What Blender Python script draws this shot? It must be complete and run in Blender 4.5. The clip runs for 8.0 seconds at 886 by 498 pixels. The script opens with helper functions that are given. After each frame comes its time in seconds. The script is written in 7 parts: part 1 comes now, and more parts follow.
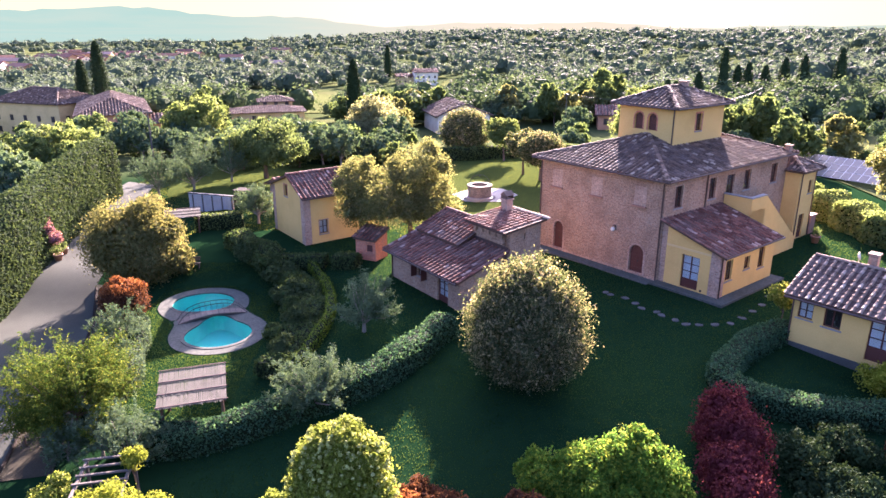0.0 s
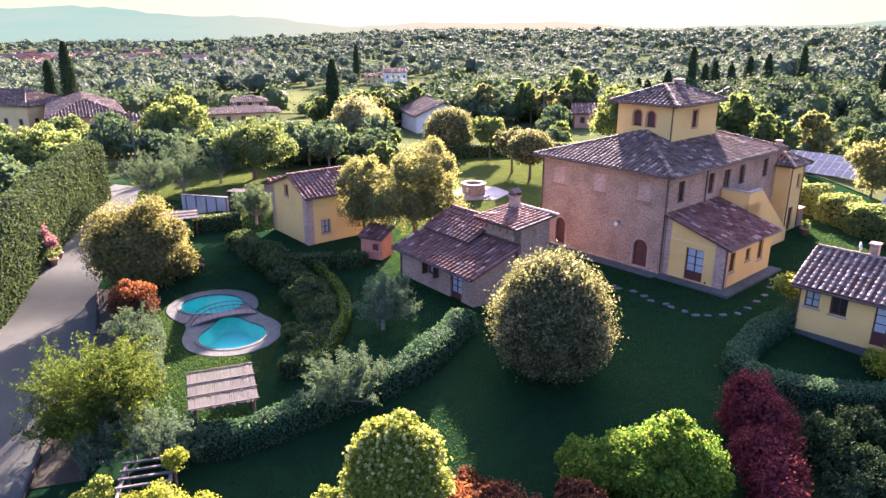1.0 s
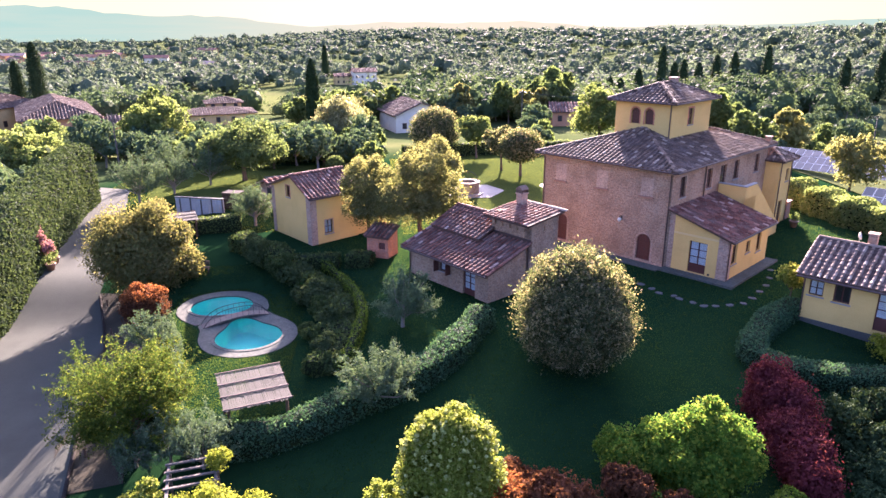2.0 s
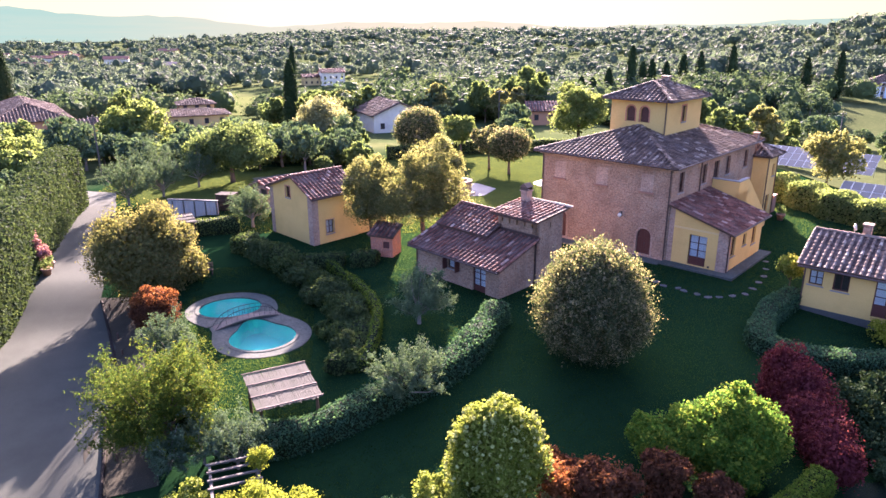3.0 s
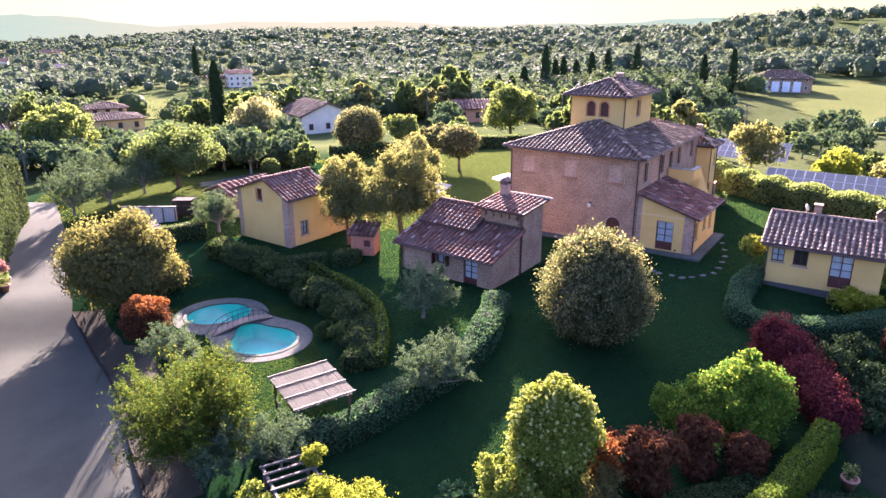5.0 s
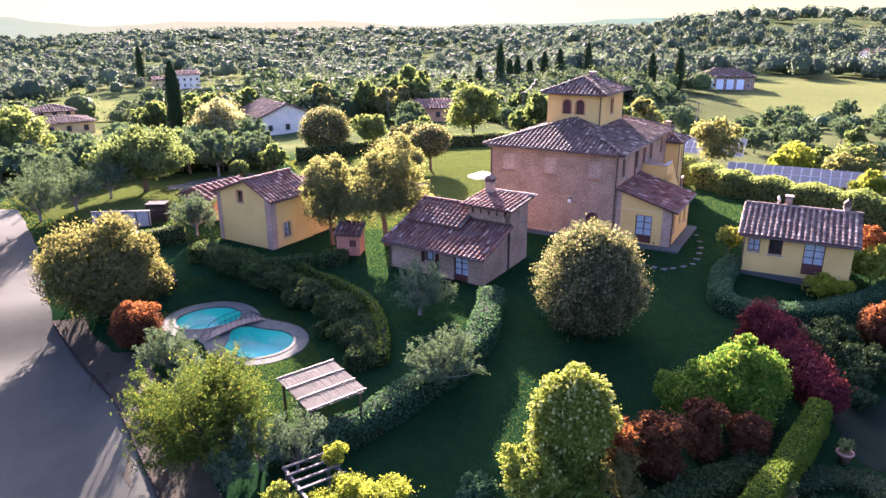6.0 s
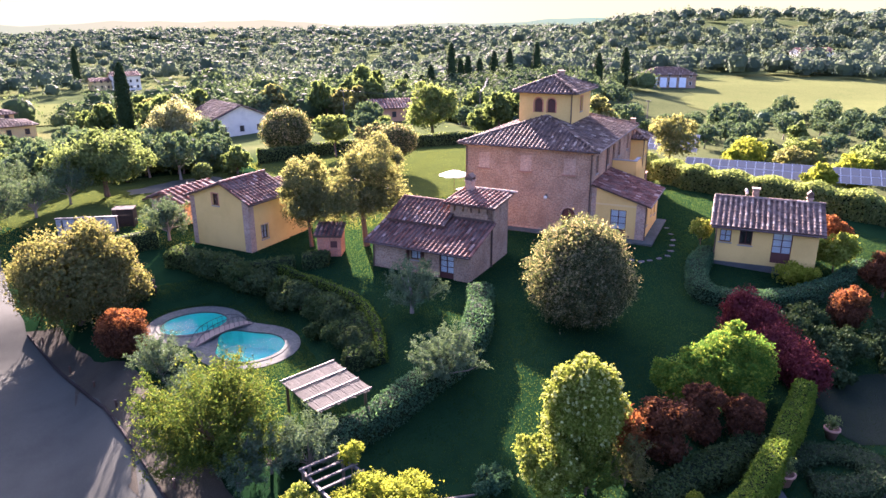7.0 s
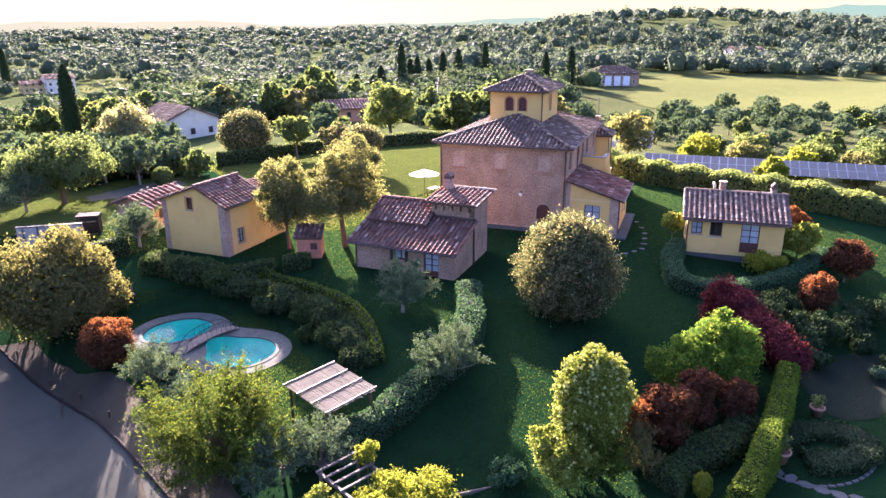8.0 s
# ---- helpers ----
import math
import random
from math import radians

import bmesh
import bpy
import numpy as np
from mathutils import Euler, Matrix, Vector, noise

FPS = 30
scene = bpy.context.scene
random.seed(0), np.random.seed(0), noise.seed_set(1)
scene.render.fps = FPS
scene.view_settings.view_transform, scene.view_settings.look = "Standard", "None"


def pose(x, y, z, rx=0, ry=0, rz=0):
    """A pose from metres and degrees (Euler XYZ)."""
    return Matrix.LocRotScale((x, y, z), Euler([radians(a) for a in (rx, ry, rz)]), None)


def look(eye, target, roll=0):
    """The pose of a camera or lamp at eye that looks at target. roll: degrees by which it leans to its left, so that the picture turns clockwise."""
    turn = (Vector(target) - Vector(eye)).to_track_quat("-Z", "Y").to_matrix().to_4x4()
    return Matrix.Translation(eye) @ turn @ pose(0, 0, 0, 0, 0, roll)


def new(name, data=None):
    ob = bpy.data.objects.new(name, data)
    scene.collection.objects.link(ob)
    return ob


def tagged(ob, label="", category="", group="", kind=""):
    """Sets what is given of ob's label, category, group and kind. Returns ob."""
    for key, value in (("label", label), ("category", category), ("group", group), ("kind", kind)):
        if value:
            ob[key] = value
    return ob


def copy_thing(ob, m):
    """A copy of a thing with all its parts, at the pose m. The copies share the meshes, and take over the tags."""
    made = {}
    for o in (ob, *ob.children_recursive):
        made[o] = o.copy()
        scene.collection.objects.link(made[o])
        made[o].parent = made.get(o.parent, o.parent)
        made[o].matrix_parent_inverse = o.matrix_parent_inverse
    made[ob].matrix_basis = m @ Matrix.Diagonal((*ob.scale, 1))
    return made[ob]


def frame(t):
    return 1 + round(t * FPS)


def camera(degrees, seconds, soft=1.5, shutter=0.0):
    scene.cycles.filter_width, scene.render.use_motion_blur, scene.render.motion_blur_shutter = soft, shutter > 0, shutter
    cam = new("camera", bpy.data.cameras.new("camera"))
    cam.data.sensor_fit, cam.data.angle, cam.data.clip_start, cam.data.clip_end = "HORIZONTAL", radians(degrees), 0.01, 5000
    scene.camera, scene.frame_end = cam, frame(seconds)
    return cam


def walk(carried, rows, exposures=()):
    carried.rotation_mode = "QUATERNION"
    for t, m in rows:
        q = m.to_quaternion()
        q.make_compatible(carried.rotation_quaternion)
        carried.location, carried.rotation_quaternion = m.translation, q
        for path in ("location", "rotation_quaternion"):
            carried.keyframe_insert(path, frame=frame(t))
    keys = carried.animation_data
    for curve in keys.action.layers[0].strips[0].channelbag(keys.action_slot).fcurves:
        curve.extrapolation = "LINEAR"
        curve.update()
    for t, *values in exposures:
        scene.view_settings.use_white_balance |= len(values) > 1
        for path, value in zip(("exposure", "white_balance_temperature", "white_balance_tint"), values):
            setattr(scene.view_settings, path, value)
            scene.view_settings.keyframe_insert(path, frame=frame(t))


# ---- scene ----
cam = camera(66.1, 8.0, soft=1.5)
METRES, EYE, TILT, LEAN, TURN = 25.0, 17.55, 0.0, 0.0, 0.0
ROWS = [
    (0.0, 0.0, 0.0, 0.0, 0.0, -18.04, -0.01),
    (0.5, -0.0651, -0.0098, 0.0001, -1.6, -18.06, 0.01),
    (1.0, -0.1309, -0.0188, 0.0005, -3.01, -18.07, 0.02),
    (1.5, -0.1968, -0.0269, 0.0013, -4.5, -18.09, 0.06),
    (3.0, -0.392, -0.0413, 0.0026, -9.01, -18.1, 0.16),
    (3.5, -0.4544, -0.0429, 0.003, -10.75, -18.11, 0.16),
    (4.0, -0.5171, -0.0428, 0.0039, -12.8, -18.14, 0.2),
    (4.5, -0.5797, -0.0402, 0.0051, -15.0, -18.16, 0.22),
    (6.0, -0.7611, -0.0149, 0.0068, -21.57, -18.21, 0.24),
    (6.5, -0.818, -0.0009, 0.007, -23.82, -18.22, 0.26),
    (7.0, -0.8737, 0.0161, 0.0074, -26.24, -18.24, 0.24),
    (7.5, -0.9287, 0.036, 0.0075, -28.69, -18.25, 0.25),
    (8.0, -0.9833, 0.059, 0.0079, -31.03, -18.26, 0.3),
]
walk(cam, [(t, pose(0, 0, EYE, TILT, LEAN, TURN) @ pose(METRES * x, METRES * y, METRES * z, 90 + pitch, roll, yaw)) for t, x, y, z, yaw, pitch, roll in ROWS], [(0.0, 3.57, 5170, 47), (8.0, 3.57, 5170, 47)])

# ---- world, sun, exposure ----
SUN_AZ, SUN_EL = 13.2, 19.4
world = bpy.data.worlds.new("sky")
scene.world = world
world.use_nodes = True
wn = world.node_tree
wn.nodes.clear()
sky = wn.nodes.new("ShaderNodeTexSky")
sky.sky_type = "NISHITA"
sky.sun_disc = False
sky.sun_elevation, sky.sun_rotation = radians(SUN_EL), radians(SUN_AZ)
sky.air_density, sky.dust_density, sky.ozone_density = 1.0, 5.2, 1.0
wb = wn.nodes.new("ShaderNodeBackground")
wb.inputs["Strength"].default_value = 0.056
wo = wn.nodes.new("ShaderNodeOutputWorld")
wn.links.new(sky.outputs[0], wb.inputs["Color"])
wn.links.new(wb.outputs[0], wo.inputs["Surface"])

sun = new("sun", bpy.data.lights.new("sun", "SUN"))
sun.data.energy, sun.data.angle, sun.data.color = 5.4, radians(0.6), (1.0, 0.775, 0.46)
se, sa = radians(SUN_EL), radians(SUN_AZ)
sun.matrix_world = look((200 * math.sin(sa) * math.cos(se), 200 * math.cos(sa) * math.cos(se), 200 * math.sin(se)), (0, 0, 0))

# ---- materials ----
def node_mat(name):
    m = bpy.data.materials.new(name)
    m.use_nodes = True
    nt = m.node_tree
    b = nt.nodes["Principled BSDF"]
    return m, nt, b


def add(nt, kind, **inputs):
    n = nt.nodes.new(kind)
    for k, v in inputs.items():
        n.inputs[k.replace("_", " ")].default_value = v
    return n


def ramp(nt, src, stops):
    r = nt.nodes.new("ShaderNodeValToRGB")
    el = r.color_ramp.elements
    while len(el) < len(stops):
        el.new(0.5)
    for e, (p, c) in zip(el, stops):
        e.position, e.color = p, (*c, 1)
    nt.links.new(src, r.inputs[0])
    return r.outputs[0]


def mixc(nt, fac, a, b, mode="MIX"):
    m = nt.nodes.new("ShaderNodeMix")
    m.data_type, m.blend_type = "RGBA", mode
    for sock, val in ((m.inputs["Factor"], fac), (m.inputs["A"], a), (m.inputs["B"], b)):
        if isinstance(val, bpy.types.NodeSocket):
            nt.links.new(val, sock)
        else:
            sock.default_value = (*val, 1) if isinstance(val, tuple) else val
    return m.outputs["Result"]


def coords(nt, scale=1.0, kind="Object"):
    tc = nt.nodes.new("ShaderNodeTexCoord")
    mp = nt.nodes.new("ShaderNodeMapping")
    mp.inputs["Scale"].default_value = (scale, scale, scale) if not isinstance(scale, tuple) else scale
    nt.links.new(tc.outputs[kind], mp.inputs[0])
    return mp.outputs[0]


def world_pos(nt):
    return nt.nodes.new("ShaderNodeNewGeometry").outputs["Position"]


def noise_tex(nt, vec, scale, detail=4.0, rough=0.6):
    n = add(nt, "ShaderNodeTexNoise", Scale=scale, Detail=detail, Roughness=rough)
    nt.links.new(vec, n.inputs["Vector"])
    return n.outputs["Fac"]


def bump(nt, b, height, strength=0.4, dist=0.02):
    n = add(nt, "ShaderNodeBump", Strength=strength, Distance=dist)
    nt.links.new(height, n.inputs["Height"])
    nt.links.new(n.outputs[0], b.inputs["Normal"])


def plain(name, c1, c2, rough=0.7, scale=6.0, metallic=0.0, relief=0.25, dist=0.01, big=0.5):
    """A surface with grain and larger stains between two colours."""
    m, nt, b = node_mat(name)
    p = coords(nt)
    fine, large = noise_tex(nt, p, scale * 5), noise_tex(nt, p, big)
    a = ramp(nt, fine, [(0.3, c1), (0.7, c2)])
    dark = tuple(0.72 * k for k in c1)
    col = mixc(nt, ramp(nt, large, [(0.45, (0, 0, 0)), (0.75, (0.6, 0.6, 0.6))]), a, dark)
    nt.links.new(col, b.inputs["Base Color"])
    b.inputs["Roughness"].default_value, b.inputs["Metallic"].default_value = rough, metallic
    if rough > 0.89:
        b.inputs["Specular IOR Level"].default_value = 0.1
    bump(nt, b, fine, relief, dist)
    return m


def leaf_mat(name, c1, c2, c3, trans=0.35, rough=0.75, patch=0.35, other=None, through_leaf=(1.75, 1.65, 0.95)):
    """Leaves: each one its own shade, patches of shade over the crown, light through the blade."""
    m, nt, b = node_mat(name)
    geo = nt.nodes.new("ShaderNodeNewGeometry")
    a = ramp(nt, geo.outputs["Random Per Island"], [(0.0, c1), (0.55, c2), (1.0, c3)])
    n = noise_tex(nt, geo.outputs["Position"], patch, 2.0)
    col = mixc(nt, ramp(nt, n, [(0.35, (0, 0, 0)), (0.7, (0.55, 0.55, 0.55))]), a, tuple(0.5 * (p + q) for p, q in zip(c1, c2)))
    if other:
        kind = noise_tex(nt, geo.outputs["Position"], 0.07, 1.0)
        col = mixc(nt, ramp(nt, kind, [(0.46, (0, 0, 0)), (0.54, (1, 1, 1))]), col, other)
    nt.links.new(col, b.inputs["Base Color"])
    b.inputs["Roughness"].default_value = rough
    b.inputs["Specular IOR Level"].default_value = 0.02
    t = nt.nodes.new("ShaderNodeBsdfTranslucent")
    lit = mixc(nt, 1.0, col, through_leaf, "MULTIPLY")
    nt.links.new(lit, t.inputs["Color"])
    mx = add(nt, "ShaderNodeMixShader", Fac=trans)
    nt.links.new(b.outputs[0], mx.inputs[1])
    nt.links.new(t.outputs[0], mx.inputs[2])
    nt.links.new(mx.outputs[0], nt.nodes["Material Output"].inputs["Surface"])
    return m


def brick_mat(name, c1, c2, mortar, w=0.28, h=0.075):
    """Old brickwork: single bricks from dark to pale, smeared mortar, washed and sooty patches."""
    m, nt, b = node_mat(name)
    tc = nt.nodes.new("ShaderNodeTexCoord")
    sep = nt.nodes.new("ShaderNodeSeparateXYZ")
    nt.links.new(tc.outputs["Object"], sep.inputs[0])
    ad = nt.nodes.new("ShaderNodeMath")
    nt.links.new(sep.outputs["X"], ad.inputs[0])
    nt.links.new(sep.outputs["Y"], ad.inputs[1])
    cb = nt.nodes.new("ShaderNodeCombineXYZ")
    nt.links.new(ad.outputs[0], cb.inputs["X"])
    nt.links.new(sep.outputs["Z"], cb.inputs["Y"])
    br = add(nt, "ShaderNodeTexBrick", Scale=1.0, Mortar_Size=0.01, Mortar_Smooth=0.3, Bias=0.0, Brick_Width=w, Row_Height=h)
    br.inputs["Color1"].default_value, br.inputs["Color2"].default_value, br.inputs["Mortar"].default_value = (*c1, 1), (*c2, 1), (*mortar, 1)
    nt.links.new(cb.outputs[0], br.inputs["Vector"])
    p = tc.outputs["Object"]
    n1, n2, n3 = noise_tex(nt, p, 0.6, 5), noise_tex(nt, p, 7.0), noise_tex(nt, p, 2.2, 6, 0.7)
    col = mixc(nt, ramp(nt, n2, [(0.45, (0, 0, 0)), (0.62, (0.8, 0.8, 0.8))]), br.outputs["Color"], tuple(1.45 * k for k in c2))
    col = mixc(nt, ramp(nt, n3, [(0.5, (0, 0, 0)), (0.68, (0.7, 0.7, 0.7))]), col, tuple(0.9 * k for k in mortar))
    col = mixc(nt, ramp(nt, n1, [(0.42, (0, 0, 0)), (0.7, (0.5, 0.5, 0.5))]), col, tuple(0.66 * k for k in c1))
    nt.links.new(col, b.inputs["Base Color"])
    b.inputs["Roughness"].default_value = 0.9
    b.inputs["Specular IOR Level"].default_value = 0.15
    hgt = nt.nodes.new("ShaderNodeMath")
    hgt.operation = "SUBTRACT"
    nt.links.new(n2, hgt.inputs[0])
    nt.links.new(br.outputs["Fac"], hgt.inputs[1])
    bump(nt, b, hgt.outputs[0], 0.6, 0.02)
    return m


def tile_mat(name, stops):
    """Fired clay tiles: every tile its own shade, lichen and soot over them."""
    m, nt, b = node_mat(name)
    geo = nt.nodes.new("ShaderNodeNewGeometry")
    info, both, part_of = nt.nodes.new("ShaderNodeObjectInfo"), nt.nodes.new("ShaderNodeMath"), nt.nodes.new("ShaderNodeMath")
    nt.links.new(geo.outputs["Random Per Island"], both.inputs[0])
    nt.links.new(info.outputs["Random"], both.inputs[1])
    part_of.operation = "FRACT"
    nt.links.new(both.outputs[0], part_of.inputs[0])
    a = ramp(nt, part_of.outputs[0], stops)
    n1, n2 = noise_tex(nt, geo.outputs["Position"], 0.9, 5), noise_tex(nt, geo.outputs["Position"], 12.0, 4)
    col = mixc(nt, ramp(nt, n1, [(0.45, (0, 0, 0)), (0.7, (0.7, 0.7, 0.7))]), a, (0.16, 0.12, 0.10))
    col = mixc(nt, ramp(nt, n2, [(0.58, (0, 0, 0)), (0.72, (0.5, 0.5, 0.5))]), col, (0.42, 0.38, 0.30))
    nt.links.new(col, b.inputs["Base Color"])
    b.inputs["Roughness"].default_value = 0.85
    b.inputs["Specular IOR Level"].default_value = 0.15
    bump(nt, b, n2, 0.4, 0.01)
    return m


def grass_mat(name, stops, blade=40.0, wild=None):
    """Grass; wild: the rougher, drier growth that takes over away from the garden."""
    m, nt, b = node_mat(name)
    p = world_pos(nt)
    n1, n2, n3 = noise_tex(nt, p, 0.12, 3), noise_tex(nt, p, 1.1, 5), noise_tex(nt, p, blade, 3)
    base = ramp(nt, n2, stops)
    col = mixc(nt, ramp(nt, n1, [(0.35, (0, 0, 0)), (0.7, (0.6, 0.6, 0.6))]), base, stops[-1][1])
    col = mixc(nt, ramp(nt, n3, [(0.35, (0, 0, 0)), (0.65, (0.5, 0.5, 0.5))]), col, tuple(0.5 * k for k in stops[0][1]))
    if wild:
        off = nt.nodes.new("ShaderNodeVectorMath")
        off.operation = "DISTANCE"
        nt.links.new(p, off.inputs[0])
        off.inputs[1].default_value = (5, 40, -1)
        mr = nt.nodes.new("ShaderNodeMapRange")
        mr.inputs["From Min"].default_value, mr.inputs["From Max"].default_value = 62, 84
        nt.links.new(off.outputs["Value"], mr.inputs["Value"])
        rough_col = ramp(nt, noise_tex(nt, p, 0.03, 5), wild)
        col = mixc(nt, mr.outputs["Result"], col, rough_col)
    nt.links.new(col, b.inputs["Base Color"])
    b.inputs["Roughness"].default_value = 0.85
    b.inputs["Specular IOR Level"].default_value = 0.0
    bump(nt, b, n3, 0.6, 0.04)
    return m


BRICK = brick_mat("house_brick", (0.205, 0.118, 0.072), (0.355, 0.23, 0.144), (0.35, 0.285, 0.205))
BRICK_OLD = brick_mat("old_brick", (0.27, 0.155, 0.10), (0.40, 0.265, 0.18), (0.37, 0.315, 0.25))
BRICK_FILL = brick_mat("infill_brick", (0.29, 0.185, 0.125), (0.43, 0.295, 0.20), (0.40, 0.335, 0.26))
BRICK_RED = brick_mat("red_brick", (0.42, 0.15, 0.08), (0.48, 0.20, 0.11), (0.36, 0.24, 0.18))
YELLOW = plain("ochre_plaster", (0.59, 0.39, 0.12), (0.66, 0.455, 0.16), 0.9, 3.0, big=0.35)
YELLOW2 = plain("ochre_plaster_far", (0.58, 0.42, 0.17), (0.66, 0.48, 0.22), 0.9, 3.0)
WHITE = plain("white_plaster", (0.66, 0.60, 0.48), (0.74, 0.68, 0.57), 0.9, 3.0)
ORANGE = plain("orange_plaster", (0.50, 0.24, 0.13), (0.56, 0.30, 0.17), 0.9, 3.0)
TILE = tile_mat("clay_tile", [(0.0, (0.06, 0.04, 0.028)), (0.5, (0.11, 0.07, 0.046)), (0.86, (0.175, 0.115, 0.076)), (1.0, (0.42, 0.33, 0.235))])
# Pans darker than the covers: shade of the tile channels put into their colour.
PAN_SHADE = tile_mat("shaded_pan_tile", [(0.0, (0.045, 0.03, 0.025)), (0.6, (0.075, 0.048, 0.036)), (1.0, (0.12, 0.078, 0.058))])
TILE_RED = tile_mat("clay_tile_red", [(0.0, (0.10, 0.038, 0.025)), (0.5, (0.165, 0.066, 0.042)), (0.88, (0.25, 0.11, 0.072)), (1.0, (0.48, 0.33, 0.25))])
TILE_PALE = tile_mat("clay_tile_pale", [(0.0, (0.14, 0.095, 0.067)), (0.4, (0.21, 0.146, 0.102)), (0.8, (0.30, 0.218, 0.155)), (1.0, (0.5, 0.4, 0.29))])
STONE = plain("grey_stone", (0.20, 0.19, 0.175), (0.30, 0.28, 0.25), 0.85, 4.0, relief=0.5)
STONE_OLD = brick_mat("old_well_stone", (0.12, 0.095, 0.075), (0.22, 0.175, 0.14), (0.2, 0.17, 0.14), 0.3, 0.14)
STONE_PALE = plain("travertine_rim", (0.20, 0.19, 0.165), (0.30, 0.285, 0.25), 0.85, 4.0, relief=0.4)
CONCRETE = plain("concrete", (0.36, 0.35, 0.33), (0.46, 0.45, 0.43), 0.9, 3.0)
WOOD_DARK = plain("dark_wood", (0.055, 0.028, 0.018), (0.10, 0.05, 0.03), 0.6, 8.0)
WOOD_RED = plain("red_brown_wood", (0.065, 0.020, 0.015), (0.10, 0.032, 0.022), 0.55, 8.0)
WOOD_GREY = plain("weathered_wood", (0.065, 0.054, 0.042), (0.125, 0.105, 0.085), 0.8, 8.0)
EDGE_WOOD = plain("damp_edge_timber", (0.02, 0.017, 0.014), (0.04, 0.034, 0.028), 0.95, 8.0)
REED = plain("reed_matting", (0.066, 0.063, 0.05), (0.125, 0.119, 0.096), 0.9, 9.0, relief=0.6)
COPPER = plain("dark_copper", (0.07, 0.045, 0.04), (0.10, 0.065, 0.05), 0.5, 6.0, metallic=0.4)
IRON = plain("black_iron", (0.03, 0.03, 0.032), (0.06, 0.06, 0.06), 0.5, 8.0, metallic=0.5)
CURTAIN = plain("white_curtain", (0.70, 0.72, 0.74), (0.80, 0.82, 0.84), 0.9, 5.0)
GREEN_WOOD = plain("green_shutter", (0.04, 0.16, 0.10), (0.06, 0.20, 0.13), 0.6, 8.0)
BLUE = plain("blue_plastic", (0.02, 0.16, 0.30), (0.03, 0.20, 0.36), 0.4, 6.0)
TERRACOTTA = plain("terracotta", (0.27, 0.14, 0.09), (0.36, 0.19, 0.12), 0.8, 8.0)
CANVAS = plain("cream_canvas", (0.74, 0.68, 0.56), (0.82, 0.77, 0.66), 0.9, 6.0)
BARK = plain("bark", (0.09, 0.06, 0.04), (0.17, 0.12, 0.085), 0.9, 8.0, relief=0.8, dist=0.03)
BARK_GREY = plain("grey_bark", (0.15, 0.13, 0.105), (0.26, 0.23, 0.19), 0.9, 8.0, relief=0.8, dist=0.03)
PAVING = plain("crazy_paving", (0.062, 0.07, 0.058), (0.108, 0.116, 0.098), 0.95, 1.3, relief=0.6, dist=0.03, big=1.2)
SOIL = plain("bare_soil", (0.034, 0.032, 0.021), (0.064, 0.058, 0.038), 0.95, 4.0, relief=0.8, dist=0.04)
STONE_PATH = plain("worn_path_stone", (0.045, 0.048, 0.042), (0.085, 0.088, 0.076), 0.85, 4.0, relief=0.5)
GRAVEL = plain("white_gravel_road", (0.049, 0.055, 0.044), (0.076, 0.083, 0.065), 0.95, 5.0, relief=0.8, dist=0.02, big=0.25)
BED = plain("dark_bed_soil", (0.005, 0.012, 0.006), (0.013, 0.020, 0.011), 0.95, 3.0, relief=0.8, dist=0.04)
LAWN = grass_mat("lawn", [(0.3, (0.007, 0.025, 0.010)), (0.7, (0.013, 0.037, 0.013))], wild=[(0.35, (0.045, 0.06, 0.025)), (0.5, (0.06, 0.078, 0.03)), (0.62, (0.095, 0.105, 0.042)), (0.75, (0.055, 0.075, 0.028))])
FIELD = grass_mat("dry_field", [(0.3, (0.075, 0.098, 0.032)), (0.7, (0.125, 0.135, 0.05))], 3.0)
# Lighter copy of the lawn: sunshine put into its colour for the back lawns.
LAWN_LIT = grass_mat("lit_lawn", [(0.3, (0.038, 0.056, 0.014)), (0.7, (0.058, 0.078, 0.02))], 25.0)
MEADOW = grass_mat("olive_meadow", [(0.3, (0.045, 0.062, 0.024)), (0.7, (0.088, 0.10, 0.042))], 6.0)

GLASS, gnt, gb = node_mat("window_glass")
gb.inputs["Base Color"].default_value = (0.9, 0.95, 0.95, 1)
gb.inputs["Roughness"].default_value = 0.03
gb.inputs["Transmission Weight"].default_value = 1.0
gb.inputs["IOR"].default_value = 1.45
DARK, dnt, db = node_mat("dark_room")
db.inputs["Base Color"].default_value = (0.02, 0.018, 0.016, 1)
WATER, wnt, wbs = node_mat("pool_water")
wbs.inputs["Base Color"].default_value = (0.42, 0.95, 0.90, 1)
wbs.inputs["Roughness"].default_value = 0.04
wbs.inputs["Transmission Weight"].default_value = 1.0
wbs.inputs["IOR"].default_value = 1.03
bump(wnt, wbs, noise_tex(wnt, world_pos(wnt), 2.5, 3), 0.12, 0.05)
POOL_LINER = plain("turquoise_liner", (0.075, 0.50, 0.39), (0.115, 0.58, 0.45), 0.6, 3.0)
PANEL, pnt, pb = node_mat("solar_cells")
pb.inputs["Base Color"].default_value = (0.11, 0.105, 0.085, 1)
pb.inputs["Roughness"].default_value = 0.5
pb.inputs["Coat Weight"].default_value = 0.1
ALU = plain("aluminium", (0.55, 0.56, 0.58), (0.65, 0.66, 0.68), 0.4, 6.0, metallic=0.8)
